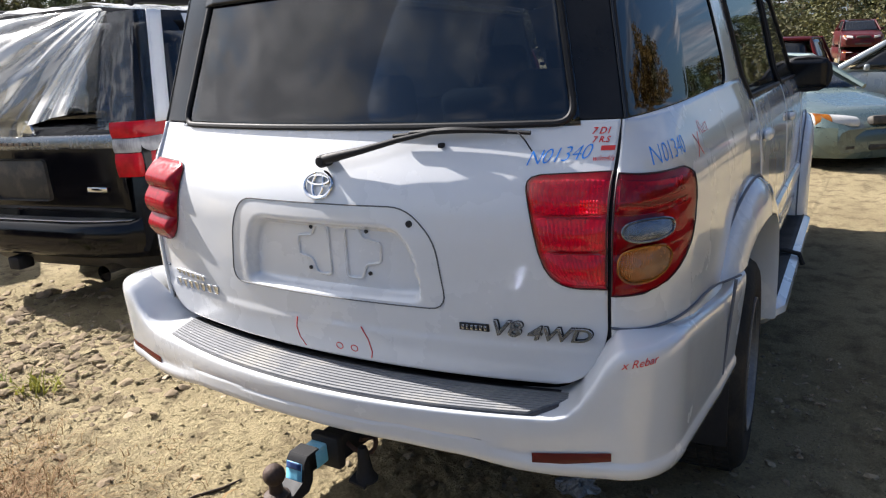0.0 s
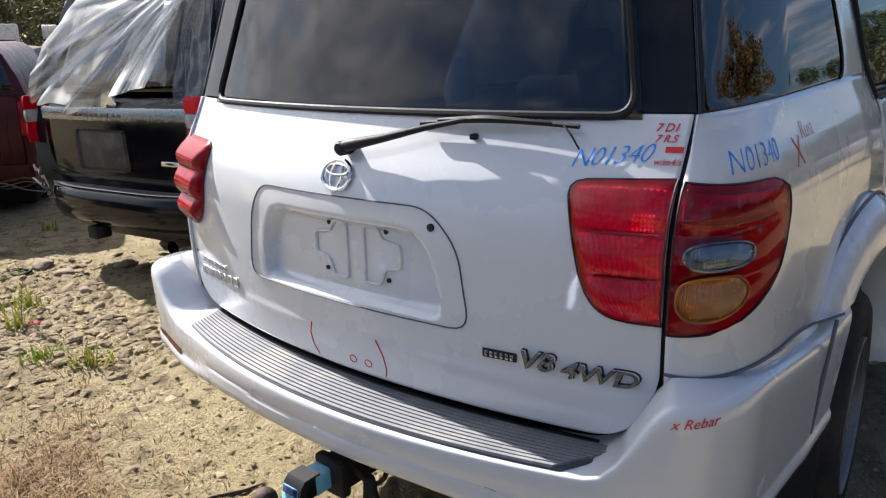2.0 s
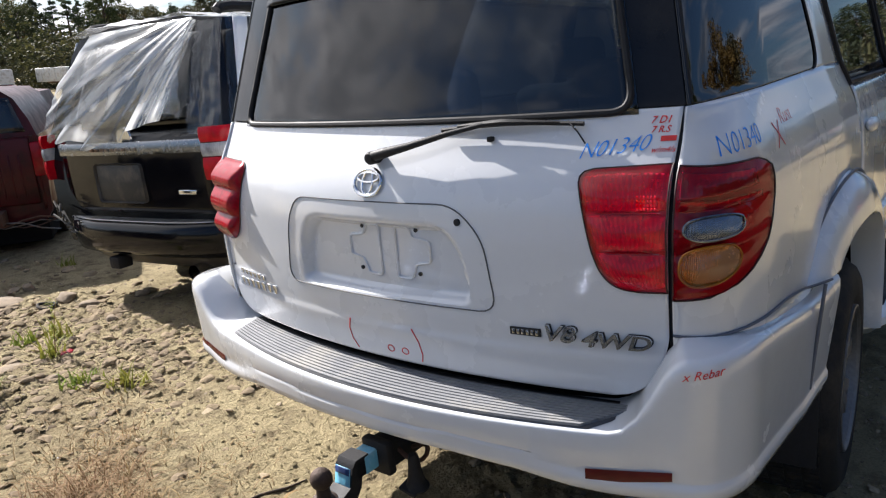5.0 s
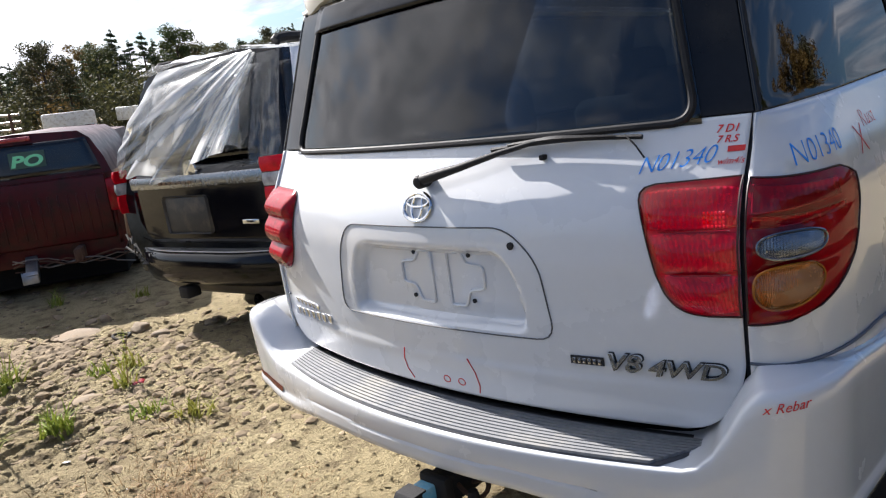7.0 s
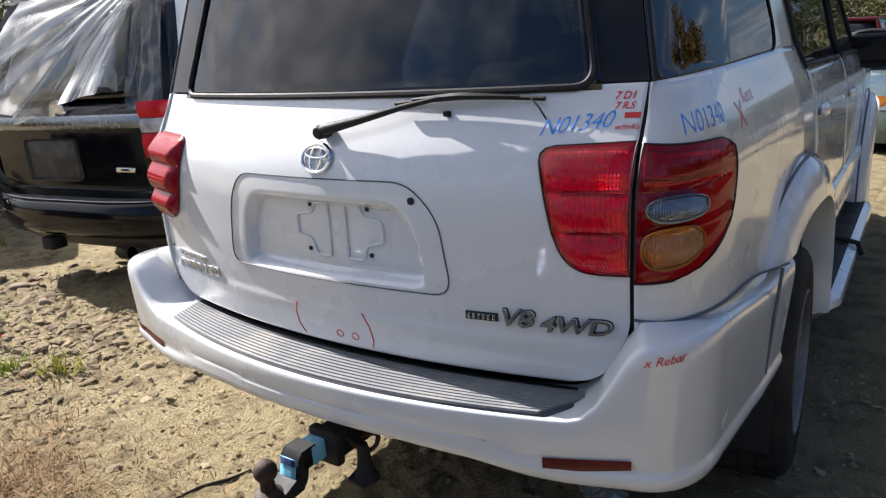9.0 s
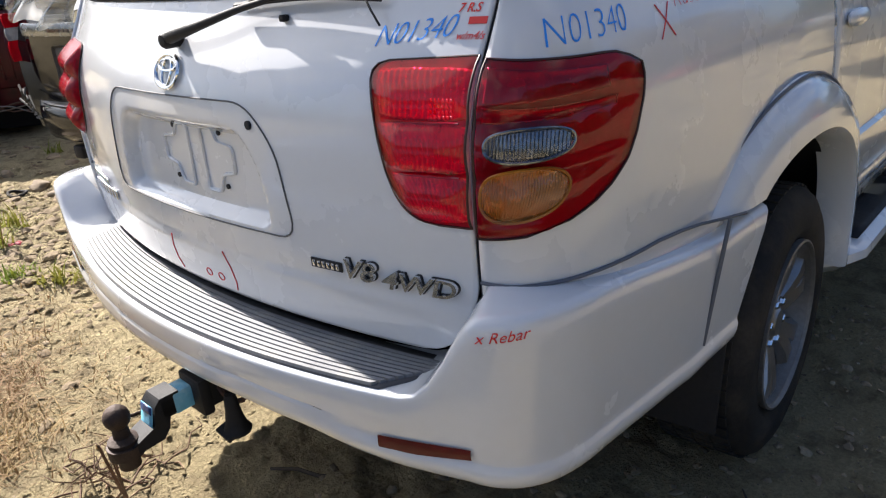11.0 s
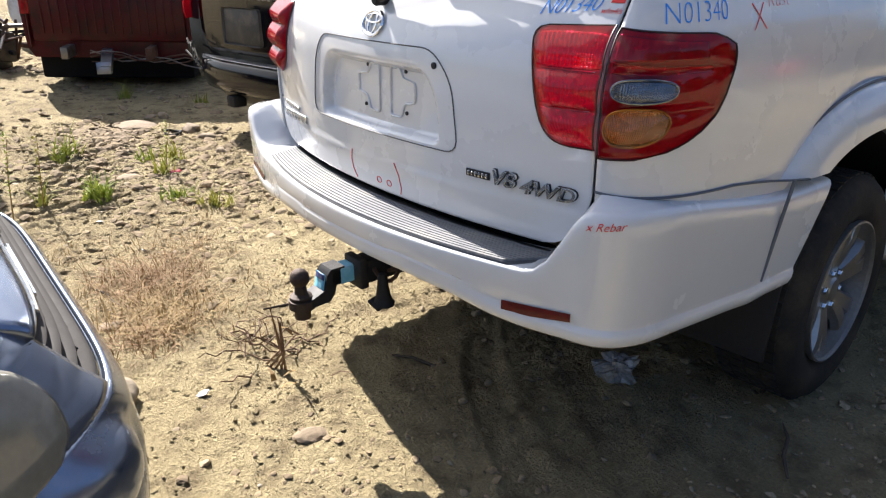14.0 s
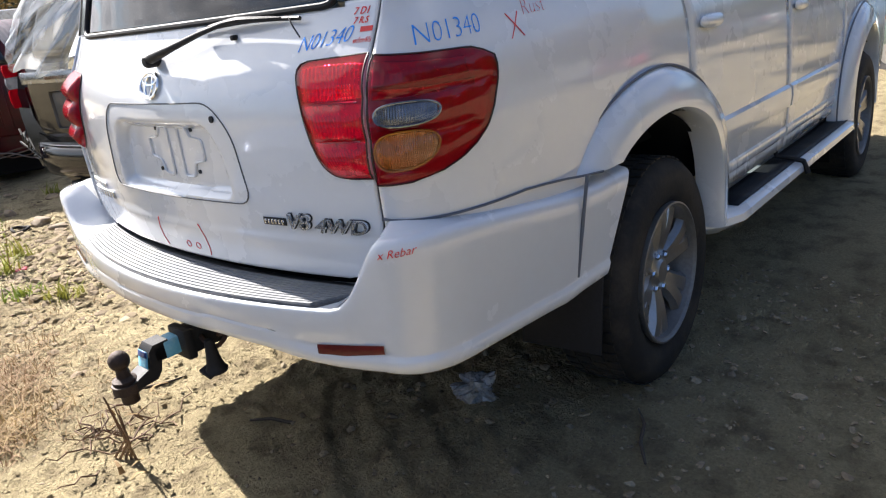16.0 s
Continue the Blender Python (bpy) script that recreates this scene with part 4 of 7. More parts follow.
QUARTER_ROWS = [1.308, 1.3095, 1.313, 1.319, 1.328, 1.34, 1.36, 1.39] + span(1.41, 1.61, 8) + [1.63, 1.65, 1.67, 1.684, 1.693, 1.699, 1.7025, 1.704]
for s in (-1, 1):
    # rear quarter
    k = s if s > 0 else -1.040
    us = span(0, 1, 18) + span(1, 2, 40)[1:]
    q = part("quarter_panel", grid(bmesh.new(), us, span(0.70, 1.306, 40), mirror(lambda u, z: quarter(u, z), k), lambda u, z: arch_clear(quarter(u, z).y, z), s < 0), WHITE, suv, "glossy white rear quarter panel", thick=0.008)
    part("corner_pillar", grid(bmesh.new(), span(0, 1.0, 12), span(1.312, 1.722, 16), mirror(lambda u, z: quarter(u, z, -0.007), k), None, s < 0), BLACKGLOSS, suv, "gloss black corner pillar", thick=0.008)
    part("quarter_window", grid(bmesh.new(), span(0, 1, 14) + span(1, 2, 20)[1:], QUARTER_ROWS, mirror(lambda u, z: quarter(u, z, 0.0, quarter_front(z)), k), None, s < 0), PRIVACY, suv, "dark tinted quarter window", thick=0.004)
    add_flank("pillar_panel", suv, WHITE, lambda z: quarter_front(min(z, 1.703)) + 0.003, lambda z: 1.40 - 0.25 * (z - 1.22), 1.306, 1.72, s, 8, 60)
    part("quarter_rubber", tube(bmesh.new(), [mirror(lambda z: quarter(2.0, z, 0.001, quarter_front(z)), k)(z) for z in QUARTER_ROWS], 0.004, 6), BLACK, suv)
    part("cant_rail", grid(bmesh.new(), span(0, 1, 14) + span(1, 2, 30)[1:], span(1.7045, 1.738, 4), mirror(lambda u, z: quarter(u, z, 0.001, 3.02), k), None, s < 0), WHITE, suv, thick=0.008)
    part("gap_backing", tube(bmesh.new(), [mirror(lambda z: hatch(gap_x(z), z, -0.016 if s > 0 else -0.030), s if s > 0 else -1.035)(z) for z in span(0.70, 1.70, 16)], 0.010, 6), SEAM, suv)
    flare(1.14, s)
    flare(4.02, s, True)
    part("seam_strip", tube(bmesh.new(), [Vector((s * (0.928 - 0.02 * t), 0.655 - 0.050 * t, 0.795 - 0.275 * t)) for t in span(0, 1, 6)], 0.005, 6), GREYSEAL, bumper)
    part("arch_liner", grid(bmesh.new(), span(25, 150, 24), span(0.35, 0.86, 4), lambda a, x: Vector((s * x, 1.14 + 0.53 * math.cos(radians(a)), 0.315 + 0.53 * math.sin(radians(a))))), DARK, suv, thick=0.005)
    part("arch_liner", grid(bmesh.new(), span(-20, 200, 24), span(0.35, 0.84, 4), lambda a, x: Vector((s * x, 4.02 + 0.53 * math.cos(radians(a)), 0.315 + 0.53 * math.sin(radians(a))))), DARK, suv, thick=0.005)
    part("body_seam", tube(bmesh.new(), [(lambda p: Vector((s * p.x, p.y, p.z)))(quarter(t, 0.845 - 0.030 * t, 0.003)) for t in span(0, 1, 12)] + [Vector((s * x, y, z)) for x, y, z in ((0.885, 0.53, 0.804), (0.890, 0.60, 0.795), (0.908, 0.67, 0.787), (0.926, 0.74, 0.781))], 0.0034, 6), GREYSEAL, suv)
    # doors
    for y0, y1, wy0, wy1 in ((1.438, 2.53, lambda z: 1.42 - 0.25 * (z - 1.22), lambda z: 2.47), (2.538, 3.53, lambda z: 2.56, lambda z: 3.50 - 1.15 * max(0, z - 1.20))):
        door = add_flank("side_door", suv, WHITE, y0, y1, 0.44, 1.235, s, 24, 24, label="glossy white side door", arch=True)
        add_flank("door_window", door, CLEAR if y0 > 2 or s < 0 else REARGLASS, wy0, wy1, 1.238, 1.672, s, 12, 10, 0.0, "side window", 0.004)
        part("window_frame", tube(bmesh.new(), [mirror(flank, s)(wy0(z), z, 0.002) for z in span(1.238, 1.672, 6)] + [mirror(flank, s)(wy1(z), z, 0.002) for z in span(1.672, 1.238, 6)], 0.010, 6, True), BLACK, door)
        handle_at(y0 + 0.17 if y0 < 2 else y0 + 0.15, 1.085 - (0.02 if y0 > 2 else 0), s, door)
        part("door_moulding", loft(bmesh.new(), [[Vector((s * (side_x(z) + o), y, z)) for z, o in ((.625, .001), (.635, .016), (.68, .020), (.72, .016), (.73, .001))] for y in span(max(y0 + 0.01, 1.70), min(y1 - 0.01, 3.42), 8)], True), WHITE, door)
        part("door_crease", loft(bmesh.new(), [[Vector((s * (side_x(z) + o), y, z)) for z, o in ((.49, .001), (.50, .008), (.53, .008), (.54, .001))] for y in span(max(y0 + 0.01, 1.66), min(y1 - 0.01, 3.5), 6)], True), WHITE, door)
        part("door_gap", tube(bmesh.new(), [mirror(flank, s)(y0 - 0.004, z, -0.012) for z in span(0.46 if y0 > 2 else 0.97, 1.25, 8)], 0.007, 5), SEAM, suv)
    part("pillar_cover", grid(bmesh.new(), span(2.47, 2.56, 3), span(1.24, 1.68, 6), mirror(lambda y, z: flank(y, z, -0.003), s), None, s < 0), BLACK, suv, thick=0.008)
    fender = add_flank("front_wing", suv, WHITE, 3.538, 4.95, 0.50, 1.16, s, 36, 26, label="white front wing", arch=True)
    # mirror
    sq = lambda v: math.copysign(abs(v) ** 0.72, v)
    mir = part("door_mirror", loft(bmesh.new(), [[Vector((s * (0.90 + 0.135 * sq(math.cos(a))), 3.48 + dy, 1.245 + 0.105 * k * sq(math.sin(a)))) if dy > -0.04 else Vector((s * (0.90 + 0.135 * k * sq(math.cos(a))), 3.48 + dy, 1.245 + 0.105 * k * sq(math.sin(a)))) for a in span(0, 6.283, 16)[:-1]]
               for dy, k in ((-0.05, 0.90), (-0.035, 1.0), (0.03, 0.95), (0.08, 0.6))]), BLACK, suv, "black door mirror")
    part("mirror_glass", grid(bmesh.new(), span(-1, 1, 6), span(-1, 1, 6), lambda a, b: Vector((s * (0.90 + 0.105 * a), 3.427, 1.245 + 0.080 * b))), BLACKGLOSS, mir, thick=0.003)
    part("mirror_foot", box(bmesh.new(), (0.10, 0.07, 0.05), (s * 0.81, 3.49, 1.21), 0.015), BLACK, mir)
    # running board
    rb = []
    for y in span(1.50, 3.62, 24):
        e = min(smooth(1.44, 1.66, y), smooth(3.64, 3.5, y))
        xo = 0.84 + 0.13 * e
        rb.append([Vector((s * x, y, z)) for x, z in ((0.80, .390), (xo - .03, .390), (xo, .377), (xo + .004, .350), (xo - .03, .320), (0.80, .310))])
    board = part("running_board", loft(bmesh.new(), rb), WHITE, suv, "white running board with dark tread")
    part("board_tread", grid(bmesh.new(), span(1.72, 3.52, 12), span(0.825, 0.935, 4), lambda y, x: Vector((s * x, y, 0.392))), BLACK, board, thick=0.004)
    wheel(1.14, s)
    wheel(4.02, s)
    part("mud_flap", box(bmesh.new(), (0.26, 0.012, 0.30), (s * 0.78, 0.70, 0.385), 0.004, pose(0, 0, 0, -12, 0, s * 8)), BLACK, suv, "black rubber mud flap")
part("board_strap", tube(bmesh.new(), [(0.84, 2.45, 0.47), (0.86, 2.45, 0.415), (0.91, 2.46, 0.410), (0.97, 2.47, 0.395), (0.99, 2.475, 0.34)], 0.012, 8), BLACK, suv, "black strap over the running board")

def on_flank(y0, z0):
    return lambda a, b, d: (lambda z, y: quarter(next((u for u in span(0, 1, 200) if quarter(u, z).y >= y), 1.0 + max(0, y - corner_end(z)) / (1.43 - corner_end(z))), z, 0.0015 + d))(z0 + b, y0 + a)


lettering("letter", wrap(letters("N01340", 0.062, 0.3, -0.0013, 0.0003, 0.98), on_flank(.19, 1.200)), BLUEINK, suv, "blue marker writing N01340 on the quarter panel")
lettering("letter", wrap(letters("x", 0.150, 0.1, -0.005, 0.0003), on_flank(.475, 1.165)), REDINK, suv, "red marker cross")
lettering("letter", wrap(letters("Rust", 0.055, 0.3, -0.002, 0.0003), on_flank(.555, 1.215)), REDINK, suv, "red marker writing Rust")

# roof, nose and underbody
def roof_z(x, y):
    return 1.730 + 0.085 * (1 - abs(x / 0.70) ** 2.6) * smooth(0.16, 0.62, y) * smooth(3.6, 2.6, y) + 0.012 * smooth(0.2, 1.0, y)


roof = part("roof", grid(bmesh.new(), span(-0.70, 0.70, 28), span(0.30, 3.02, 30), lambda x, y: Vector((x, y, roof_z(x, y)))), WHITE, suv, thick=0.012)
for s in (-1, 1):
    part("roof_rail", tube(bmesh.new(), [(s * 0.60, 0.44, 1.765), (s * 0.635, 0.54, 1.776)] + [(s * 0.645, y, 1.780) for y in span(0.66, 2.7, 8)] + [(s * 0.645, 2.82, 1.75)], 0.016, 8), BLACK, roof, "black roof rail")
part("windscreen", grid(bmesh.new(), span(-1, 1, 16), span(0, 1, 10), lambda u, v: Vector((u * (0.68 + 0.10 * (1 - v)), 3.02 + 0.72 * (1 - v) - 0.06 * u * u, 1.16 + 0.575 * v))), CLEAR, suv, thick=0.004)
part("bonnet", grid(bmesh.new(), span(-1, 1, 20), span(0, 1, 16), lambda u, v: Vector((u * 0.80, 3.66 + 1.30 * v - 0.07 * u * u, 1.175 - 0.05 * u ** 4 - 0.14 * v ** 2.2))), WHITE, suv, thick=0.012)
part("front_end", box(bmesh.new(), (1.58, 0.30, 0.62), (0, 4.82, 0.70), 0.06), WHITE, suv)
part("underbody", box(bmesh.new(), (1.36, 3.2, 0.06), (0, 2.55, 0.46), 0.02), DARK, suv, "dark underbody")
part("cargo_floor", box(bmesh.new(), (1.40, 1.6, 0.05), (0, 0.95, 0.72), 0.01), DARK, suv)
part("frame_rail", box(bmesh.new(), (0.09, 4.0, 0.12), (-0.50, 2.20, 0.48), 0.01), RUST, suv)
part("frame_rail", box(bmesh.new(), (0.09, 4.0, 0.12), (0.50, 2.20, 0.48), 0.01), RUST, suv)
part("rear_axle", lathe(bmesh.new(), [(0.04, -0.75), (0.045, -0.18), (0.12, -0.10), (0.13, 0.0), (0.12, 0.10), (0.045, 0.18), (0.04, 0.75)], 20, (0, 1.14, 0.32), "X"), RUST, suv)
part("bumper_backing", box(bmesh.new(), (1.50, 0.10, 0.14), (0, 0.11, 0.575), 0.02), DARK, suv)
part("muffler", tube(bmesh.new(), [(0.45, 0.30, 0.40), (0.45, 0.95, 0.42), (0.40, 1.6, 0.42)], 0.035, 10), RUST, suv)
for x in (-0.36, 0.36):
    for y, h in ((2.85, 1.02), (1.95, 1.0), (0.98, 0.92)):
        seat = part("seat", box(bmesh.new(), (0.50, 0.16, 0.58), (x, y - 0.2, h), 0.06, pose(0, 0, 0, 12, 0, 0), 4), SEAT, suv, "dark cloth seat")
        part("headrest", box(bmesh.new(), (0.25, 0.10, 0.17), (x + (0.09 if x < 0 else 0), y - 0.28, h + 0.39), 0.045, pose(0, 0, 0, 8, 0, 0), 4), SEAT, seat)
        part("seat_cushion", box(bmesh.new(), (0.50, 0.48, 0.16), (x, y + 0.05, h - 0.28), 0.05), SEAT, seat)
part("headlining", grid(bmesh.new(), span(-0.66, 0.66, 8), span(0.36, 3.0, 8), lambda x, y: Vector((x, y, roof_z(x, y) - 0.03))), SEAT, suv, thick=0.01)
part("dashboard", box(bmesh.new(), (1.40, 0.45, 0.30), (0, 3.45, 1.02), 0.06), SEAT, suv)

# tow hitch
hitch = part("hitch_receiver", box(bmesh.new(), (0.075, 0.26, 0.075), (0.03, 0.01, 0.455), 0.008), BLACK, suv, "black tow hitch receiver")
part("receiver_collar", box(bmesh.new(), (0.095, 0.03, 0.095), (0.03, -0.115, 0.455), 0.008), BLACK, hitch)
part("cross_tube", lathe(bmesh.new(), [(0.035, -0.55), (0.035, 0.55)], 16, (0, 0.10, 0.47), "X"), BLACK, hitch)
STICKER = material("blue_sticker", (0.16, 0.47, 0.66), 0.35, vary=0.1, second=(0.62, 0.76, 0.80), stain=0.15)
NAVY = material("navy_sticker", (0.02, 0.05, 0.16), 0.35, vary=0.1)
mount = thing("ball_mount", "black drop ball mount with blue stickers and rusty ball", "tow hitch")
part("shank", box(bmesh.new(), (0.052, 0.14, 0.052), (0.012, -0.140, 0.455), 0.006), BLACK, mount)
part("shank_sticker", box(bmesh.new(), (0.0545, 0.075, 0.0545), (0.012, -0.140, 0.455), 0.006), STICKER, mount, "pale blue label on the shank")
drop = [(-.160, .485), (-.205, .485), (-.220, .470), (-.230, .425), (-.286, .402), (-.290, .380), (-.215, .385), (-.198, .405), (-.188, .440), (-.160, .430)]
part("drop_plate", prism(bmesh.new(), drop, 0.062, lambda a, b, d: Vector((-0.024 + d, a, b))), BLACK, mount)
part("drop_sticker", grid(bmesh.new(), span(-0.020, 0.034, 3), span(0, 1, 8), lambda x, t: Vector((x, -0.2225 - 0.012 * t, 0.470 - 0.050 * t))), STICKER, mount, "pale blue label with dark heading", thick=0.001)
part("sticker_heading", grid(bmesh.new(), span(-0.018, 0.032, 3), span(0, 0.35, 4), lambda x, t: Vector((x, -0.2245 - 0.012 * t, 0.470 - 0.050 * t))), NAVY, mount, thick=0.001)
part("tongue", lathe(bmesh.new(), [(0.040, 0.376), (0.040, 0.402)], 24, (0.000, -0.288, 0), "Z"), BALLRUST, mount, "rusty mount tongue")
part("ball_neck", lathe(bmesh.new(), [(0.024, 0.340), (0.024, 0.372), (0.034, 0.400), (0.034, 0.412), (0.019, 0.420), (0.017, 0.445)], 24, (-0.004, -0.288, 0), "Z"), BALLRUST, mount)
part("ball", lathe(bmesh.new(), [(0.029 * math.sin(w), 0.468 - 0.029 * math.cos(w)) for w in span(0.3, 3.0, 14)], 24, (-0.004, -0.288, 0), "Z"), BALLRUST, mount, "rusty tow ball")
plug = part("trailer_socket", lathe(bmesh.new(), [(0.012, 0.468), (0.015, 0.455), (0.017, 0.430), (0.022, 0.400), (0.027, 0.384), (0.034, 0.374), (0.033, 0.368), (0.022, 0.370)], 16, (0.125, -0.085, 0), "Z"), BLACK, suv, "black trailer socket hanging down")
part("socket_lid", box(bmesh.new(), (0.055, 0.045, 0.012), (0.12, -0.10, 0.376), 0.004, pose(0, 0, 0, 15, 10, 0)), BLACK, plug)
part("safety_chain_loop", tube(bmesh.new(), [(0.09 + 0.05 * math.cos(a), -0.05 + 0.03 * math.sin(a), 0.452 + 0.012 * math.sin(a * 2)) for a in span(0, 6.28, 16)[:-1]], 0.007, 6, True), RUST, hitch)

# the far end of the flank falls away with the parked car's stance
for ob in suv.children_recursive:
    if ob.type == "MESH" and ob.name.split(".")[0] == "wheel":
        ob.location.x -= 0.045 * max(0.0, ob.location.y - 1.14)
        ob.location.z -= 0.042 * max(0.0, ob.location.y - 1.14)
    elif ob.type == "MESH" and not any(o.name.split(".")[0] == "wheel" for o in (ob.parent, ob.parent.parent) if o):
        for v in ob.data.vertices:
            v.co.x -= 0.045 * max(0.0, v.co.y - 1.14)
            v.co.z -= 0.042 * max(0.0, v.co.y - 1.14)
suv.matrix_basis = LEVEL
mount.matrix_basis = LEVEL


# ---- other vehicles ----
SHEET = bpy.data.materials.new("clear_plastic_sheet")
SHEET.use_nodes = True
_t = SHEET.node_tree
_t.nodes.clear()
_see = _t.nodes.new("ShaderNodeBsdfTransparent")
_see.inputs[0].default_value = (0.90, 0.92, 0.93, 1)
_dif = _t.nodes.new("ShaderNodeBsdfDiffuse")
_dif.inputs[0].default_value = (0.92, 0.93, 0.94, 1)
_trl = _t.nodes.new("ShaderNodeBsdfTranslucent")
_trl.inputs[0].default_value = (0.93, 0.94, 0.95, 1)
_gls = _t.nodes.new("ShaderNodeBsdfGlossy")
_gls.inputs["Roughness"].default_value = 0.16
_co = _t.nodes.new("ShaderNodeTexCoord")
_xyz = _t.nodes.new("ShaderNodeSeparateXYZ")
_t.links.new(_co.outputs["Object"], _xyz.inputs[0])


def calc(tree, op, a, b=None):
    n = tree.nodes.new("ShaderNodeMath")
    n.operation = op
    for k, v in enumerate((a, b)):
        if isinstance(v, (int, float)):
            n.inputs[k].default_value = v
        elif v is not None:
            tree.links.new(v, n.inputs[k])
    return n.outputs[0]


_fan = calc(_t, "ARCTAN2", calc(_t, "SUBTRACT", 2.05, _xyz.outputs["Z"]), calc(_t, "SUBTRACT", 0.80, _xyz.outputs["X"]))
_far = calc(_t, "SUBTRACT", 0.80, _xyz.outputs["X"])
_st = _t.nodes.new("ShaderNodeCombineXYZ")
_t.links.new(calc(_t, "MULTIPLY", _fan, 3.0), _st.inputs[0])
_t.links.new(calc(_t, "MULTIPLY", _far, 0.8), _st.inputs[1])
_t.links.new(_xyz.outputs["Y"], _st.inputs[2])
_nz = node(_t, "ShaderNodeTexNoise", Scale=2.0, Detail=2.0, Roughness=0.5, Distortion=0.4)
_t.links.new(_st.outputs[0], _nz.inputs["Vector"])


def blend(tree, factor, a, b):
    n = tree.nodes.new("ShaderNodeMixShader")
    if isinstance(factor, float):
        n.inputs[0].default_value = factor
    else:
        tree.links.new(factor, n.inputs[0])
    tree.links.new(a, n.inputs[1])
    tree.links.new(b, n.inputs[2])
    return n.outputs[0]


_milk = blend(_t, 0.55, _dif.outputs[0], _trl.outputs[0])
_film = blend(_t, ramp(_t, _nz.outputs["Fac"], [(0.40, 0.07), (0.50, 0.22), (0.565, 0.78), (0.70, 0.96)]), _see.outputs[0], _milk)
_t.links.new(blend(_t, 0.15, _film, _gls.outputs[0]), _t.nodes.new("ShaderNodeOutputMaterial").inputs[0])

WRAP = bpy.data.materials.new("clear_cling_wrap")
WRAP.use_nodes = True
_w = WRAP.node_tree
_w.nodes.clear()
_ws = _w.nodes.new("ShaderNodeBsdfTransparent")
_wg = _w.nodes.new("ShaderNodeBsdfGlossy")
_wg.inputs["Roughness"].default_value = 0.16
_w.links.new(blend(_w, 0.07, _ws.outputs[0], _wg.outputs[0]), _w.nodes.new("ShaderNodeOutputMaterial").inputs[0])

MAROON = material("dark_red_paint", (0.075, 0.004, 0.007), 0.38, coat=0.08, vary=0.3, second=(0.035, 0.006, 0.006), stain=0.1, spec=0.22)
SLATE = material("blue_grey_paint", (0.185, 0.225, 0.310), 0.20, metal=0.75, coat=0.30, vary=0.05)
GREEN = material("grey_green_paint", (0.085, 0.125, 0.12), 0.30, metal=0.25, coat=0.7, vary=0.12)
GREY = material("silver_grey_paint", (0.24, 0.27, 0.28), 0.3, metal=0.4, coat=0.8, vary=0.1)
REDPAINT = material("red_paint", (0.36, 0.018, 0.03), 0.3, coat=0.8, vary=0.2)
WHITEDULL = material("dull_white_paint", (0.70, 0.70, 0.68), 0.5, vary=0.08, second=(0.5, 0.47, 0.42), stain=0.05)
GREENINK = material("green_marker", (0.25, 0.80, 0.45), 0.6, vary=0.1)
TAPE = material("white_tape", (0.75, 0.76, 0.78), 0.45, vary=0.06)
HAZED = material("hazed_lamp_plastic", (0.20, 0.195, 0.165), 0.14, coat=0.8, vary=0.15, scale=9)
LAMPGLASS = material("headlamp_plastic", (0.50, 0.50, 0.48), 0.10, coat=0.8, vary=0.15, scale=9)
GRILLEGREY = material("grey_grille_plastic", (0.050, 0.047, 0.046), 0.75, vary=0.12, spec=0.08)
LAMPWHITE = lens_material("white_lens", (0.46, 0.46, 0.48), (0.22, 0.22, 0.24), 160, "X")
DUSTYBLACK = material("dusty_black_plastic", (0.035, 0.033, 0.031), 0.6, vary=0.3, second=(0.10, 0.085, 0.065), stain=0.15)
GZ = 0.0
OLDBLACK = material("old_black_paint", (0.005, 0.005, 0.007), 0.12, coat=0.0, vary=0.3, spec=0.28, rough_vary=0.08)
OLDCHROME = material("scuffed_chrome", (0.30, 0.31, 0.33), 0.22, metal=1.0, vary=0.25, scale=14)


def small_wheel(parent, x, y, r=0.32, w=0.20):
    t = part("wheel", lathe(bmesh.new(), [(r * 0.62, -w * 0.4), (r * 0.66, w * 0.42), (r * 0.9, w * 0.5), (r, w * 0.34), (r, -w * 0.34), (r * 0.9, -w * 0.5), (r * 0.62, -w * 0.42)], 28, (0, 0, 0), "X"), RUBBER, parent)
    s = 1 if x > 0 else -1
    rim = part("rim", lathe(bmesh.new(), [(r * 0.64, w * 0.42), (r * 0.58, w * 0.40), (r * 0.52, w * 0.22), (r * 0.2, w * 0.30), (0.001, w * 0.30)], 24, (0, 0, 0), "X"), ALLOY, t)
    for k in range(5):
        a = 2 * math.pi * k / 5
        part("spoke", box(bmesh.new(), (0.02, r * 0.12, r * 0.42), (w * 0.36, -math.sin(a) * r * 0.38, math.cos(a) * r * 0.38), 0.004, pose(0, 0, 0, math.degrees(a), 0, 0)), ALLOY, rim)
    t.matrix_basis = pose(x, y, r, 0, 0, 0 if s > 0 else 180)
    return t


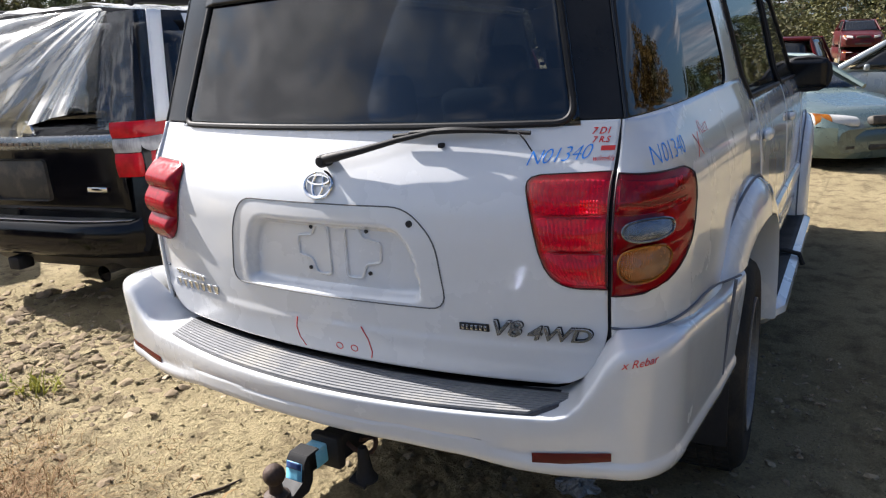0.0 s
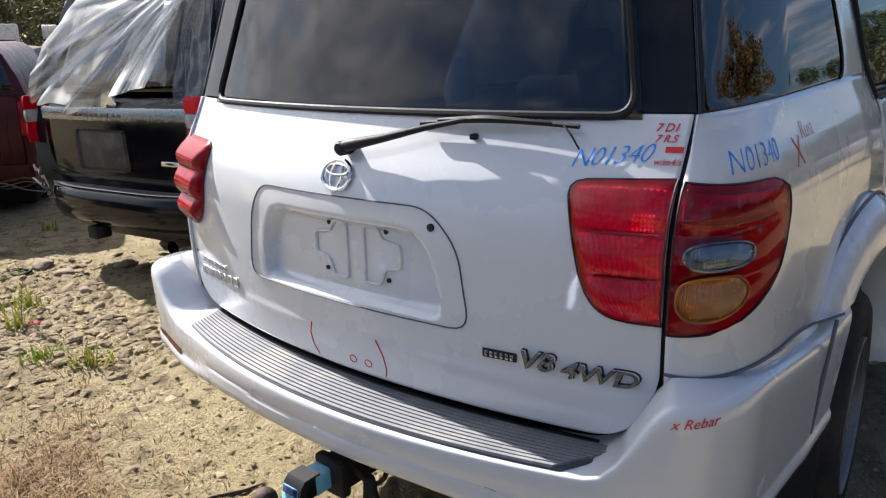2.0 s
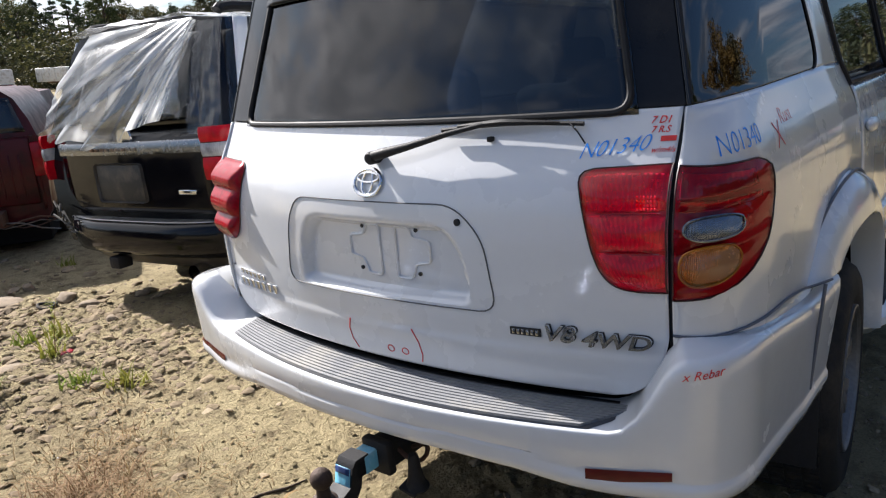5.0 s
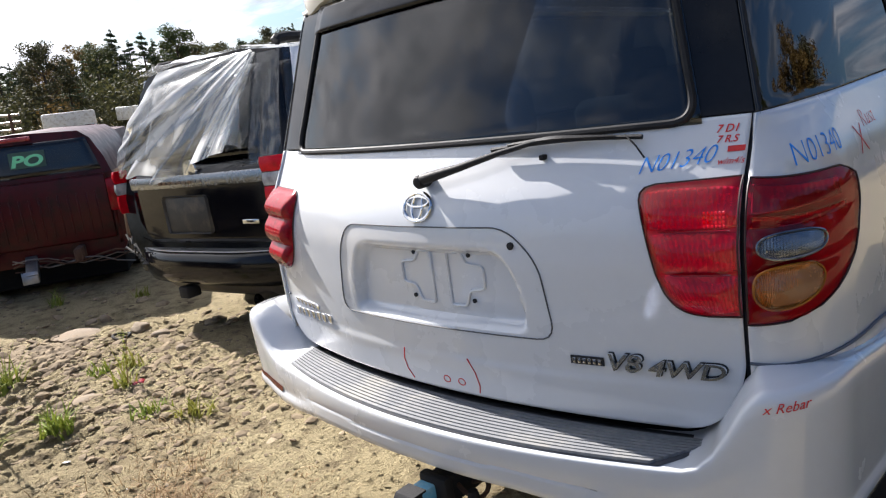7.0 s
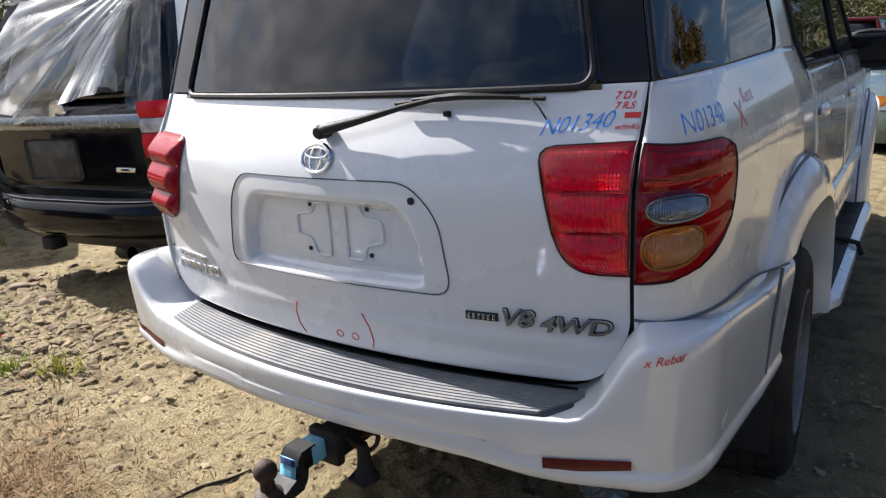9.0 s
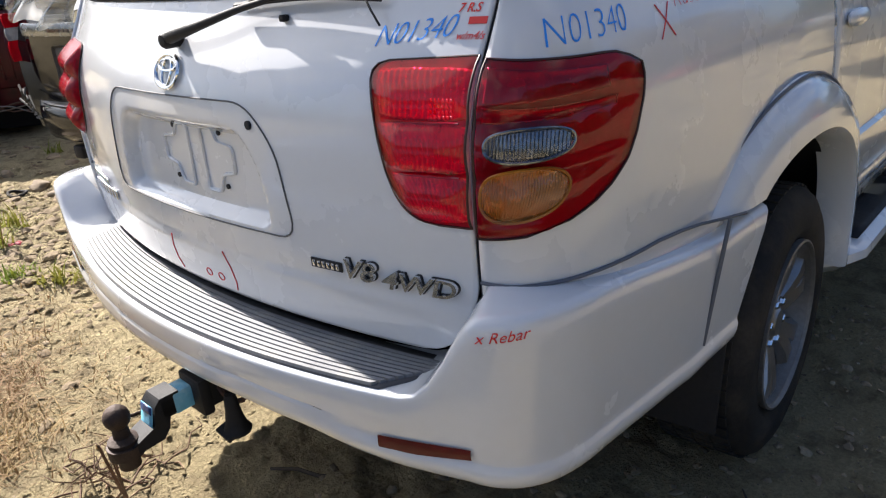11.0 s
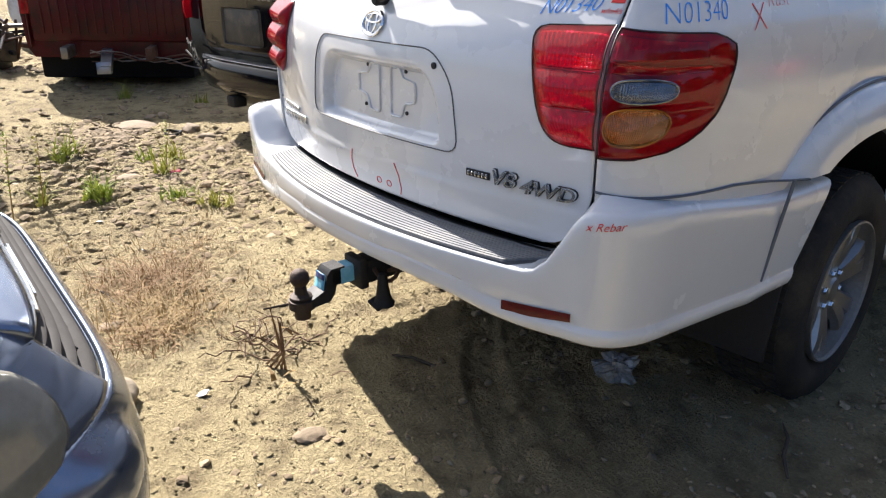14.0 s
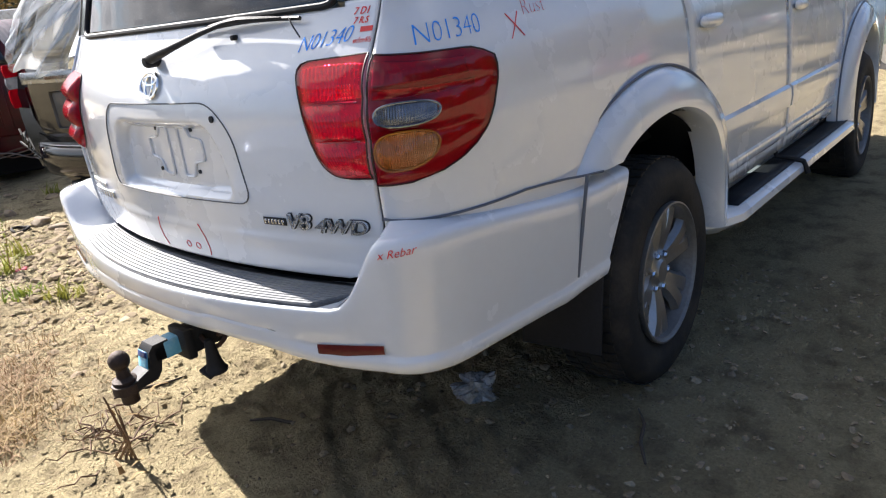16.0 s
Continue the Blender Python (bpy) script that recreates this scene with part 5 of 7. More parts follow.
def plain_car(name, label, at, turn, paint, L=4.5, W=1.74, H=1.42, nose=1.1, tail=0.75, belt=0.92, hood=0.86, deck=0.95, group="", lamps=True):
    """A whole car facing +y, its middle over the origin: body, wings, glasshouse, lamps, wheels."""
    c = thing(name, label, "car", at, turn, group)
    y0, y1 = -L / 2, L / 2
    ytop = table([y0, y0 + 0.08, y0 + tail, y1 - nose - 0.25, y1 - 0.25, y1], [deck - 0.28, deck - 0.06, belt, belt, hood - 0.14, hood - 0.32])
    rings = []
    for y in span(y0, y1, 40):
        e = max(0.0, (abs(y) - (L / 2 - 0.55)) / 0.55)
        w, zl, zt = W / 2 * (1 - 0.16 * e ** 2.2), 0.22 + 0.05 * e, ytop(y)
        half = [(w * 0.90, zl), (w * 0.985, zl + 0.10), (w, zl + 0.28), (w * 0.985, zt - 0.14), (w * 0.93, zt - 0.03), (w * 0.80, zt), (w * 0.4, zt + 0.015)]
        rings.append([Vector((x, y, z)) for x, z in half] + [Vector((-x, y, z)) for x, z in half[::-1]])
    part("body", loft(bmesh.new(), rings), paint, c, angle=50)
    yb0, yb1, yt0, yt1 = y0 + tail, y1 - nose, y0 + tail + 0.45, y1 - nose - 0.80
    if tail < 0.3:
        yt0 = y0 + tail + 0.22
    ht = 0.40

    def cab(u, v):
        return Vector((u * (W / 2 * (0.93 - 0.20 * v)), 0, belt - 0.01 + (H - belt) * v))
    roof_bm = bmesh.new()
    grid(roof_bm, span(-1, 1, 12), span(0, 1, 10), lambda u, v: Vector((u * W / 2 * 0.735, yt0 + (yt1 - yt0) * v, H - 0.05 + 0.05 * (1 - abs(u) ** 2.5) - 0.02 * (2 * v - 1) ** 2)))
    part("roof", roof_bm, paint, c, thick=0.02)
    part("windscreen", grid(bmesh.new(), span(-1, 1, 10), span(0, 1, 6), lambda u, v: Vector((u * W / 2 * (0.90 - 0.17 * v), yb1 + (yt1 - yb1) * v - 0.05 * u * u, belt - 0.02 + (H - 0.05 - belt + 0.03) * v))), CLEAR, c, thick=0.004)
    part("rear_glass", grid(bmesh.new(), span(-1, 1, 10), span(0, 1, 6), lambda u, v: Vector((u * W / 2 * (0.90 - 0.17 * v), yb0 + (yt0 - yb0) * v + 0.04 * u * u, belt - 0.02 + (H - 0.05 - belt + 0.03) * v))), GLASS, c, thick=0.004)
    for s in (-1, 1):
        def sidewin(u, v):
            a, b = yb0 + (yt0 - yb0) * v, yb1 + (yt1 - yb1) * v
            return Vector((s * W / 2 * (0.93 - 0.19 * v), a + (b - a) * u, belt - 0.02 + (H - 0.05 - belt + 0.03) * v))
        part("side_glass", grid(bmesh.new(), span(0.05, 0.95, 12), span(0.06, 0.92, 4), sidewin), GLASS, c, thick=0.004)
        part("window_pillar", tube(bmesh.new(), [sidewin(0, v) for v in span(0, 1, 4)] + [sidewin(u, 1) for u in span(0.1, 0.9, 6)] + [sidewin(1, v) for v in span(1, 0, 4)], 0.035, 6), paint, c)
        part("door_pillar", tube(bmesh.new(), [sidewin(0.5, v) for v in span(0, 1, 3)], 0.028, 6), BLACK, c)
        for y in (y0 + 0.85, y1 - 0.82):
            small_wheel(c, s * (W / 2 - 0.10), y)
            part("wheel_arch", tube(bmesh.new(), [Vector((s * (W / 2 - 0.012), y + 0.37 * math.cos(a), 0.31 + 0.37 * math.sin(a))) for a in span(0, math.pi, 14)], 0.030, 6), DUSTYBLACK, c)
        if lamps:
            def lamp_ring(x, grow):
                q = (x - (W / 2 - 0.43)) / 0.38
                yf = y1 + 0.035 - 0.34 * abs(x / (W / 2)) ** 3.4 + grow
                h = 0.052 + 0.034 * max(0.0, q) ** 0.7
                return [Vector((s * x, yf + d, hood - 0.245 + h * v)) for d, v in ((-.16, -1), (-.035, -1), (-.012, -.6), (0 - .012, 0), (-.035, .6), (-.075, 1), (-.16, 1.05))]
            hl = part("headlamp", loft(bmesh.new(), [lamp_ring(x, 0.0) for x in span(W / 2 - 0.425, W / 2 - 0.05, 14)]), LAMPGLASS, c, "clear headlamp")
            part("corner_lamp", loft(bmesh.new(), [lamp_ring(x, 0.004) for x in span(W / 2 - 0.175, W / 2 - 0.056, 6)]), AMBER, hl, "amber corner lamp")
            part("tail_lamp", box(bmesh.new(), (0.30, 0.08, 0.14), (s * (W / 2 - 0.28), y0 + 0.01, deck - 0.20), 0.03, pose(0, 0, 0, 0, 0, s * 14), 3), DEEPRED, c)
        part("door_mirror", box(bmesh.new(), (0.17, 0.09, 0.11), (s * (W / 2 + 0.06), yb1 - 0.45, belt + 0.05), 0.035, None, 3), paint, c)
    bm = bmesh.new()
    rings = []
    for x in span(-W / 2 * 0.97, W / 2 * 0.97, 28):
        b = y1 + 0.05 - 0.34 * abs(x / (W / 2)) ** 3.4
        rings.append([Vector((x, b + d, z)) for d, z in ((-.30, .19), (-.03, .20), (-.005, .25), (0, .36), (-.004, .44), (-.03, .505), (-.08, .525), (-.30, .53))])
    fb = part("front_bumper", loft(bm, rings), paint, c, angle=60)
    for x in (-0.50, 0.0, 0.50):
        part("bumper_slot", box(bmesh.new(), (0.24 if x else 0.66, 0.05, 0.075), (x, y1 + 0.03 - 0.34 * abs(x / (W / 2)) ** 3.4, 0.325), 0.025), DUSTYBLACK, fb)
    part("grille", box(bmesh.new(), (W * 0.34, 0.10, 0.10), (0, y1 - 0.035, hood - 0.235), 0.03, pose(0, 0, 0, 15, 0, 0)), DUSTYBLACK, c)
    part("cabin_floor", box(bmesh.new(), (W * 0.8, (yb1 - yb0) * 0.9, 0.05), (0, (yb0 + yb1) / 2, belt - 0.06), 0.01), SEAT, c)
    for x in (-0.36, 0.36):
        part("seat", box(bmesh.new(), (0.46, 0.14, 0.5), (x, (yb0 + yb1) / 2, belt + 0.10), 0.05, pose(0, 0, 0, 10, 0, 0), 3), SEAT, c)
    return c


# black SUV with the rear window covered in plastic
bs = thing("covered_suv", "black dusty SUV, rear window under torn plastic sheet", "car", (-3.45, 1.05, -0.195), 7.0)
bs.matrix_basis = pose(-3.45, 1.05, -0.195, 0, -2.6, 7.0)


def bs_ring(y):
    e = smooth(0.30, 0.0, y)
    k = smooth(3.3, 4.1, y)
    top = 1.93 - 0.80 * k
    half = [(0.90, .46), (0.985, .60), (1.0, .85), (0.99, 1.05), (0.965, 1.20), (0.965 - 0.17 * (top - 1.2) / 0.73 * 0.95, 1.2 + (top - 1.2) * 0.82), (0.74, top - 0.02), (0.40, top + 0.025)]
    return [Vector((x * (1 - 0.03 * e), y + (0.42 * max(0, (z - 1.18)) ** 1.2 * smooth(1.2, 0.1, y)), z)) for x, z in half] + [Vector((-x * (1 - 0.03 * e), y + (0.42 * max(0, (z - 1.18)) ** 1.2 * smooth(1.2, 0.1, y)), z)) for x, z in half[::-1]]


part("body", loft(bmesh.new(), [bs_ring(y) for y in [0.14, 0.17, 0.24, 0.4] + span(0.6, 5.0, 24)]), OLDBLACK, bs, "dusty black body", angle=50)
part("bonnet", box(bmesh.new(), (1.84, 1.25, 0.10), (0, 4.45, 1.12), 0.04), OLDBLACK, bs)


def bs_back(x, z, off=0.0):
    return Vector((x, 0.13 + 0.42 * max(0, z - 1.18) ** 1.2 + 0.05 * x * x - off, z))


gate = part("tailgate", grid(bmesh.new(), span(-0.79, 0.79, 24), span(0.70, 1.26, 14), lambda x, z: bs_back(x, z, 0.012 + 0.012 * math.sin((z - 0.7) * 5.6) - 0.030 * smooth(1.19, 1.26, z))), OLDBLACK, bs, "black tailgate with plate recess", thick=0.015)
strip = part("chrome_strip", loft(bmesh.new(), [[bs_back(x, z, o) for z, o in ((1.095, .012), (1.100, .034), (1.17, .036), (1.182, .030), (1.184, .012))] for x in span(-0.80, 0.80, 20)], True), OLDCHROME, gate, "scuffed chrome tailgate strip")
for i in range(9):
    part("badge_bar", box(bmesh.new(), (0.045, 0.006, 0.022), bs_back(-0.36 + i * 0.06, 1.135, 0.038), 0.003), STEEL, strip)
part("plate_recess", box(bmesh.new(), (0.52, 0.02, 0.27), bs_back(-0.10, 0.905, 0.025), 0.03), DUSTYBLACK, gate)
part("badge_bar", box(bmesh.new(), (0.17, 0.008, 0.030), bs_back(0.56, 0.845, 0.03), 0.005), CHROME, gate, "chrome badge")
part("emblem_oval", lathe(bmesh.new(), [(0.075, 0.0), (0.072, -0.012), (0.02, -0.016)], 20, bs_back(0.02, 1.21, 0.02), "Y"), CHROME, gate)
part("rear_window", grid(bmesh.new(), span(-0.72, 0.72, 12), span(1.28, 1.84, 8), lambda x, z: bs_back(x * (1 - 0.25 * (z - 1.28)), z, 0.004)), GLASS, gate, "dark broken rear window", thick=0.004)
for s in (-1, 1):
    lx, lw = (0.80, 0.180) if s > 0 else (0.925, 0.092)
    def section(z0, z1):
        rows = [(z0 + (z1 - z0) * t, 0.016 * math.sin(math.pi * (0.06 + 0.88 * t)) ** 0.6) for t in span(0, 1, 8)]
        return loft(bmesh.new(), [[Vector((s * (lx + lw * a + 0.4 * g * a), 0.094 - g + 0.020 * a + 0.10 * a ** 6, z)) for a in span(0, 1, 10)] + [Vector((s * (0.98 - 0.05 * a - (0.925 - lx) * 0.8 * a), 0.36, z)) for a in (0, 1)] for z, g in rows], True)
    lp = part("tail_lamp", section(0.93, 1.072), MIDRED, bs, "red and clear tail lamp")
    part("reverse_lens", section(1.073, 1.160), LAMPWHITE, lp)
    part("upper_lens", section(1.161, 1.255), MIDRED, lp)
    for z in (1.072, 1.160):
        part("lens_groove", tube(bmesh.new(), [Vector((s * (lx + lw * a), 0.088 + 0.020 * a + 0.10 * a ** 6, z)) for a in span(0, 1, 8)], 0.004, 5), DARKRED, lp)
    # taped rear pillar and side window
    part("pillar_tape", grid(bmesh.new(), span(0, 1, 3), span(1.24, 1.90, 10), lambda u, z: Vector((s * (1.0 - 0.235 * max(0, z - 1.2) + 0.008), 0.25 + 0.12 * u + 0.33 * (z - 1.24), z))), TAPE, bs, "white tape on the rear pillar", thick=0.002)
    part("roof_tape", grid(bmesh.new(), span(0.6, 1.9, 8), span(0, 1, 3), lambda y, v: Vector((s * (0.80 + 0.03 * v + 0.006), y + 0.2, 1.885 - 0.10 * v))), TAPE, bs, thick=0.002)
    part("side_window", grid(bmesh.new(), span(0.41, 1.75, 8), span(1.30, 1.77, 6), lambda y, z: Vector((s * (1.0 - 0.235 * max(0, z - 1.2) + 0.003), y + 0.25 * (z - 1.3), z))), GLASS, bs, "dark rear side window", thick=0.004)
    part("side_window", grid(bmesh.new(), span(1.95, 3.1, 8), span(1.30, 1.77, 6), lambda y, z: Vector((s * (1.0 - 0.235 * max(0, z - 1.2) + 0.003), y, z))), GLASS, bs, thick=0.004)
    part("roof_rail", tube(bmesh.new(), [(s * 0.68, 0.50, 1.955), (s * 0.68, 0.52, 1.975)] + [(s * 0.68, y, 1.985) for y in span(0.6, 2.6, 5)] + [(s * 0.68, 2.7, 1.94)], 0.034, 8), BLACK, bs, "black roof rail")
    for y in (1.25, 4.20):
        small_wheel(bs, s * 0.88, y, 0.40, 0.27)
        part("wheel_arch", tube(bmesh.new(), [Vector((s * 0.985, y + 0.47 * math.cos(a), 0.42 + 0.47 * math.sin(a))) for a in span(0, math.pi, 14)], 0.035, 6), OLDBLACK, bs)
rings = []
for x in span(-1.0, 1.0, 36):
    yb = 0.0 + 0.26 * abs(x) ** 4
    zt = 0.645 + 0.08 * smooth(0.80, 0.90, abs(x))
    rings.append([Vector((x * 1.0, yb + d, z)) for d, z in ((.24, .44), (.10, .40), (.035, .42), (.012, .47), (0, .55), (.01, zt - .02), (.03, zt), (.22, zt + .01))])
bb = part("rear_bumper", loft(bmesh.new(), rings), OLDBLACK, bs, "black rear bumper with worn step", angle=55)
part("step_plate", grid(bmesh.new(), span(-0.78, 0.78, 16), span(0.035, 0.17, 3), lambda x, y: Vector((x, y + 0.26 * abs(x) ** 4, 0.655))), ALLOY, bb, "worn silver step plate", thick=0.004)
part("lower_valance", grid(bmesh.new(), span(-0.95, 0.95, 16), span(0, 1, 5), lambda x, v: Vector((x, 0.06 + 0.16 * v + 0.25 * abs(x) ** 4, 0.45 - 0.14 * v))), DUSTYBLACK, bs, "dusty grey lower valance", thick=0.01)
part("exhaust_tip", lathe(bmesh.new(), [(0.052, -0.18), (0.056, -0.20), (0.060, 0.12), (0.052, 0.14)], 20, (0.50, 0.30, 0.30), "Y", False), CHROME, bs, "chrome exhaust tip")
part("muffler", lathe(bmesh.new(), [(0.05, -0.1), (0.11, -0.05), (0.12, 0.45), (0.05, 0.5)], 16, (0.52, 0.55, 0.33), "Y"), RUST, bs)
part("tow_socket", box(bmesh.new(), (0.11, 0.12, 0.09), (-0.28, 0.10, 0.34), 0.015), BLACK, bs)
part("underbody", box(bmesh.new(), (1.6, 4.2, 0.06), (0, 2.6, 0.42), 0.02), DARK, bs)
for k in range(7):
    part("hanging_debris", tube(bmesh.new(), [Vector((-0.86 + 0.05 * math.sin(k * 2.1), 0.04 + 0.02 * k % 0.05, 0.78 - 0.02 * k)), Vector((-0.80 + 0.03 * k, 0.02, 0.74 - 0.03 * k)), Vector((-0.82 + 0.02 * k, 0.03, 0.68 - 0.02 * k))], 0.008, 5), DUSTYBLACK, bs)

sheet = thing("plastic_sheet", "torn clear plastic sheet draped over SUV rear window", "plastic sheet", (-3.45, 1.05, -0.195), 7.0)
sheet.matrix_basis = bs.matrix_basis


def drape(u, t):
    """From the roof (t 0) over the rear edge and down the glass (t 1); folds fan out from the upper right corner."""
    x = -0.86 + 1.46 * u
    if t < 0.40:
        q = t / 0.40
        fold = 0.03 * noise.noise(Vector((x * 5, q * 4, 1)))
        y, z = 1.55 - 1.12 * q, 1.985 - 0.05 * q ** 4 - 0.05 * abs(2 * u - 1) ** 3 + fold
    else:
        q = (t - 0.40) / 0.60
        low = 1.19 + 0.03 * math.sin(u * 11) + 0.02 * math.sin(u * 29) + 0.16 * smooth(0.62, 0.80, u)
        z = 1.93 - (1.93 - low) * q
        fan = math.atan2(2.05 - z, 0.80 - x)
        far = math.hypot(2.05 - z, 0.80 - x)
        fold = abs(noise.noise(Vector((fan * 6.5, far * 0.6, 3)))) * 0.22 + abs(noise.noise(Vector((fan * 17.0, far * 0.8, 8)))) * 0.050
        y = bs_back(x * 0.95, z).y - 0.03 - fold * min(1.0, far) * q ** 0.4 - 0.05 * math.sin(q * 3.14)
    z -= 0.15 * smooth(0.17, 0.0, u) ** 1.4 * (1 if t < 0.40 else (1 - q) ** 1.5)
    return Vector((x * (1.0 - 0.12 * smooth(1.25, 1.95, z)) - 0.025 * smooth(0.15, 0, u), y, z))


part("drape", grid(bmesh.new(), span(0, 1, 170), span(0, 1, 90), drape), SHEET, sheet)


def tail(u, t):
    """The loose end that hangs below the rest."""
    z = 1.90 - 0.64 * t + 0.06 * u * t
    x = 0.60 - 0.42 * t + (0.05 + 0.27 * t) * u
    fold = 0.035 * abs(math.sin(u * 6.0 + t * 1.5)) + 0.012 * math.sin(u * 17 + t * 3)
    return Vector((x, bs_back(x, z).y - 0.09 - fold * (0.3 + t), z))


part("flap", grid(bmesh.new(), span(0, 1, 30), span(0, 1, 40), tail), SHEET, sheet)
part("roof_fold", grid(bmesh.new(), span(-0.78, 0.70, 60), span(0.35, 1.7, 24), lambda x, y: Vector((x, y, 1.955 + 0.03 * abs(noise.noise(Vector((x * 7, y * 6, 2)))) + 0.035 * max(0, noise.noise(Vector((x * 3, y * 3, 9)))) - 0.05 * abs(x / 0.8) ** 4))), SHEET, sheet)
part("pillar_wrap", grid(bmesh.new(), span(0, 1, 10), span(1.22, 1.90, 24), lambda u, z: Vector((0.985 - 0.235 * max(0, z - 1.2) + 0.022 + 0.012 * noise.noise(Vector((u * 9, z * 14, 3))), 0.15 + 0.10 * u + 0.36 * max(0, z - 1.2), z))), WRAP, sheet)
part("pillar_film", grid(bmesh.new(), span(0, 1, 26), span(1.21, 1.90, 60), lambda u, z: (lambda x: bs_back(x, z, 0.018 + 0.030 * abs(noise.noise(Vector((u * 3 + z * 2, z * 5 - u, 5)))) ** 1.5 + 0.005 * noise.noise(Vector((u * 8 + z * 9, z * 16, 7)))))((0.64 - 0.10 * (z - 1.2)) + (0.29 - 0.10 * (z - 1.2)) * u)), WRAP, sheet)

PALEGREEN = material("wiped_green_marker", (0.06, 0.12, 0.09), 0.6, vary=0.3)
# dark red pickup with a canopy, rear bumper gone
rp = thing("pickup_truck", "dark red pickup, canopy over bed, bumper missing", "car", (-6.80, 1.04, -0.305), 60)
part("bed_side", loft(bmesh.new(), [[Vector((x, y, z)) for x, z in ((.80, .34), (.86, .44), (.88, .80), (.86, 1.18), (-.86, 1.18), (-.88, .80), (-.86, .44), (-.80, .34))] for y in span(0.02, 4.6, 10)]), MAROON, rp, "dark red body")
tg = part("tailgate", box(bmesh.new(), (1.56, 0.05, 0.66), (0, 0.01, 0.84), 0.02, None, 3), MAROON, rp, "scratched dark red tailgate")
for k in range(16):
    part("tailgate_rib", box(bmesh.new(), (0.018, 0.012, 0.42), (-0.66 + k * 0.088, -0.018, 0.80), 0.004), MAROON, tg)
part("canopy", loft(bmesh.new(), [[Vector((x, y + 0.16 * max(0, (z - 1.18)), z)) for x, z in ((.85, 1.18), (.80, 1.34), (.70, 1.54), (.60, 1.62), (0, 1.65), (-.60, 1.62), (-.70, 1.54), (-.80, 1.34), (-.85, 1.18))] for y in (0.03, 0.08, 1.0, 1.95)]), MAROON, rp, "dark red canopy")
cw = part("canopy_window", grid(bmesh.new(), span(-1, 1, 12), span(1.22, 1.55, 6), lambda u, z: Vector((u * (0.76 - 0.3 * (z - 1.22)), 0.02 + 0.16 * (z - 1.18), z))), GLASS, rp, "dark canopy window with green marker", thick=0.004)
part("marker_smear", loft(bmesh.new(), [[Vector((x, 0.010 + 0.16 * (z - 1.18), z)) for z in (1.315, 1.475)] + [Vector((x + 0.05, 0.013 + 0.16 * (z - 1.18), z)) for z in (1.475, 1.315)] for x in (-0.06, 0.10, 0.22)], True, True), PALEGREEN, cw, "pale green wiped marker patch")
lettering("letter", wrap(letters("PO", 0.15, 0.2, 0.006, 0.001), lambda a, b, d: Vector((-0.05 + a * 1.45, 0.000 + 0.16 * (b + 0.14) - d, 1.335 + b))), GREENINK, cw, "green marker writing on the glass")
part("brake_light", box(bmesh.new(), (0.34, 0.04, 0.045), (0, 0.085, 1.60), 0.012), REDPAINT, rp, "red high brake light")
part("cab", loft(bmesh.new(), [[Vector((x, y, z)) for x, z in ((.85, 1.0), (.80, 1.2), (.68, 1.54), (0, 1.60), (-.68, 1.54), (-.80, 1.2), (-.85, 1.0))] for y in (2.0, 2.2, 3.2)]), MAROON, rp)
for s in (-1, 1):
    part("tail_lamp", box(bmesh.new(), (0.10, 0.06, 0.34), (s * 0.82, 0.01, 0.95), 0.02), DEEPRED, rp)
    part("frame_rail", box(bmesh.new(), (0.07, 1.4, 0.12), (s * 0.42, 0.45, 0.42), 0.008), STEEL if s < 0 else RUST, rp, "bare chassis rail end")
    for y in (1.05, 3.95):
        small_wheel(rp, s * 0.76, y, 0.35, 0.22)
    part("corner_skin", grid(bmesh.new(), span(0, 1, 8), span(0.45, 1.0, 10), lambda u, z: Vector((s * (0.80 + 0.09 * math.sin(u * 1.57)), 0.0 + 0.25 * u - 0.02, z))), MAROON, rp, thick=0.006)


def join_boxes(*rows):
    """Bent sheet bracket: folded strips of one piece of steel."""
    bm = bmesh.new()
    for size, at, tip in rows:
        box(bm, size, at, 0.003, pose(0, 0, 0, tip, 0, 10))
    return bm


part("rail_bracket", join_boxes(((0.10, 0.40, 0.012), (-0.02, -0.20, 0.38), 18), ((0.012, 0.40, 0.09), (0.03, -0.20, 0.345), 18), ((0.012, 0.36, 0.05), (-0.07, -0.20, 0.36), 18), ((0.14, 0.012, 0.12), (-0.01, -0.385, 0.295), -12)), ALLOY, rp, "bent silver bumper bracket")
for k, (dz, r) in enumerate(((0.0, 0.010), (0.03, 0.008), (-0.02, 0.007), (0.05, 0.006))):
    part("hanging_wire", tube(bmesh.new(), [Vector((-0.20 + 0.16 * i, -0.14 + 0.03 * math.sin(i * 1.7 + k), 0.37 + dz + 0.04 * math.sin(i * 1.3 + k * 2) - 0.015 * (k % 2) * i)) for i in range(8)], r, 6), STEEL if k % 2 else RUST, rp, "hanging wiring")
# added dark block fills the light gap below the bed, as its shade
part("valance", box(bmesh.new(), (1.60, 0.9, 0.34), (0, 0.58, 0.27), 0.03), DARK, rp)

# blue-grey car whose nose stands behind the tow ball
nc = thing("grille_car", "blue-grey car with chrome-edged slatted grille", "car", (-0.075, -0.885, 0.0), 0)


NOSE = table([.18, .24, .35, .45, .55, .60, .65, .70, .75, .78, .80], [-.10, -.03, .0, .003, -.012, -.038, -.078, -.108, -.140, -.172, -.200])


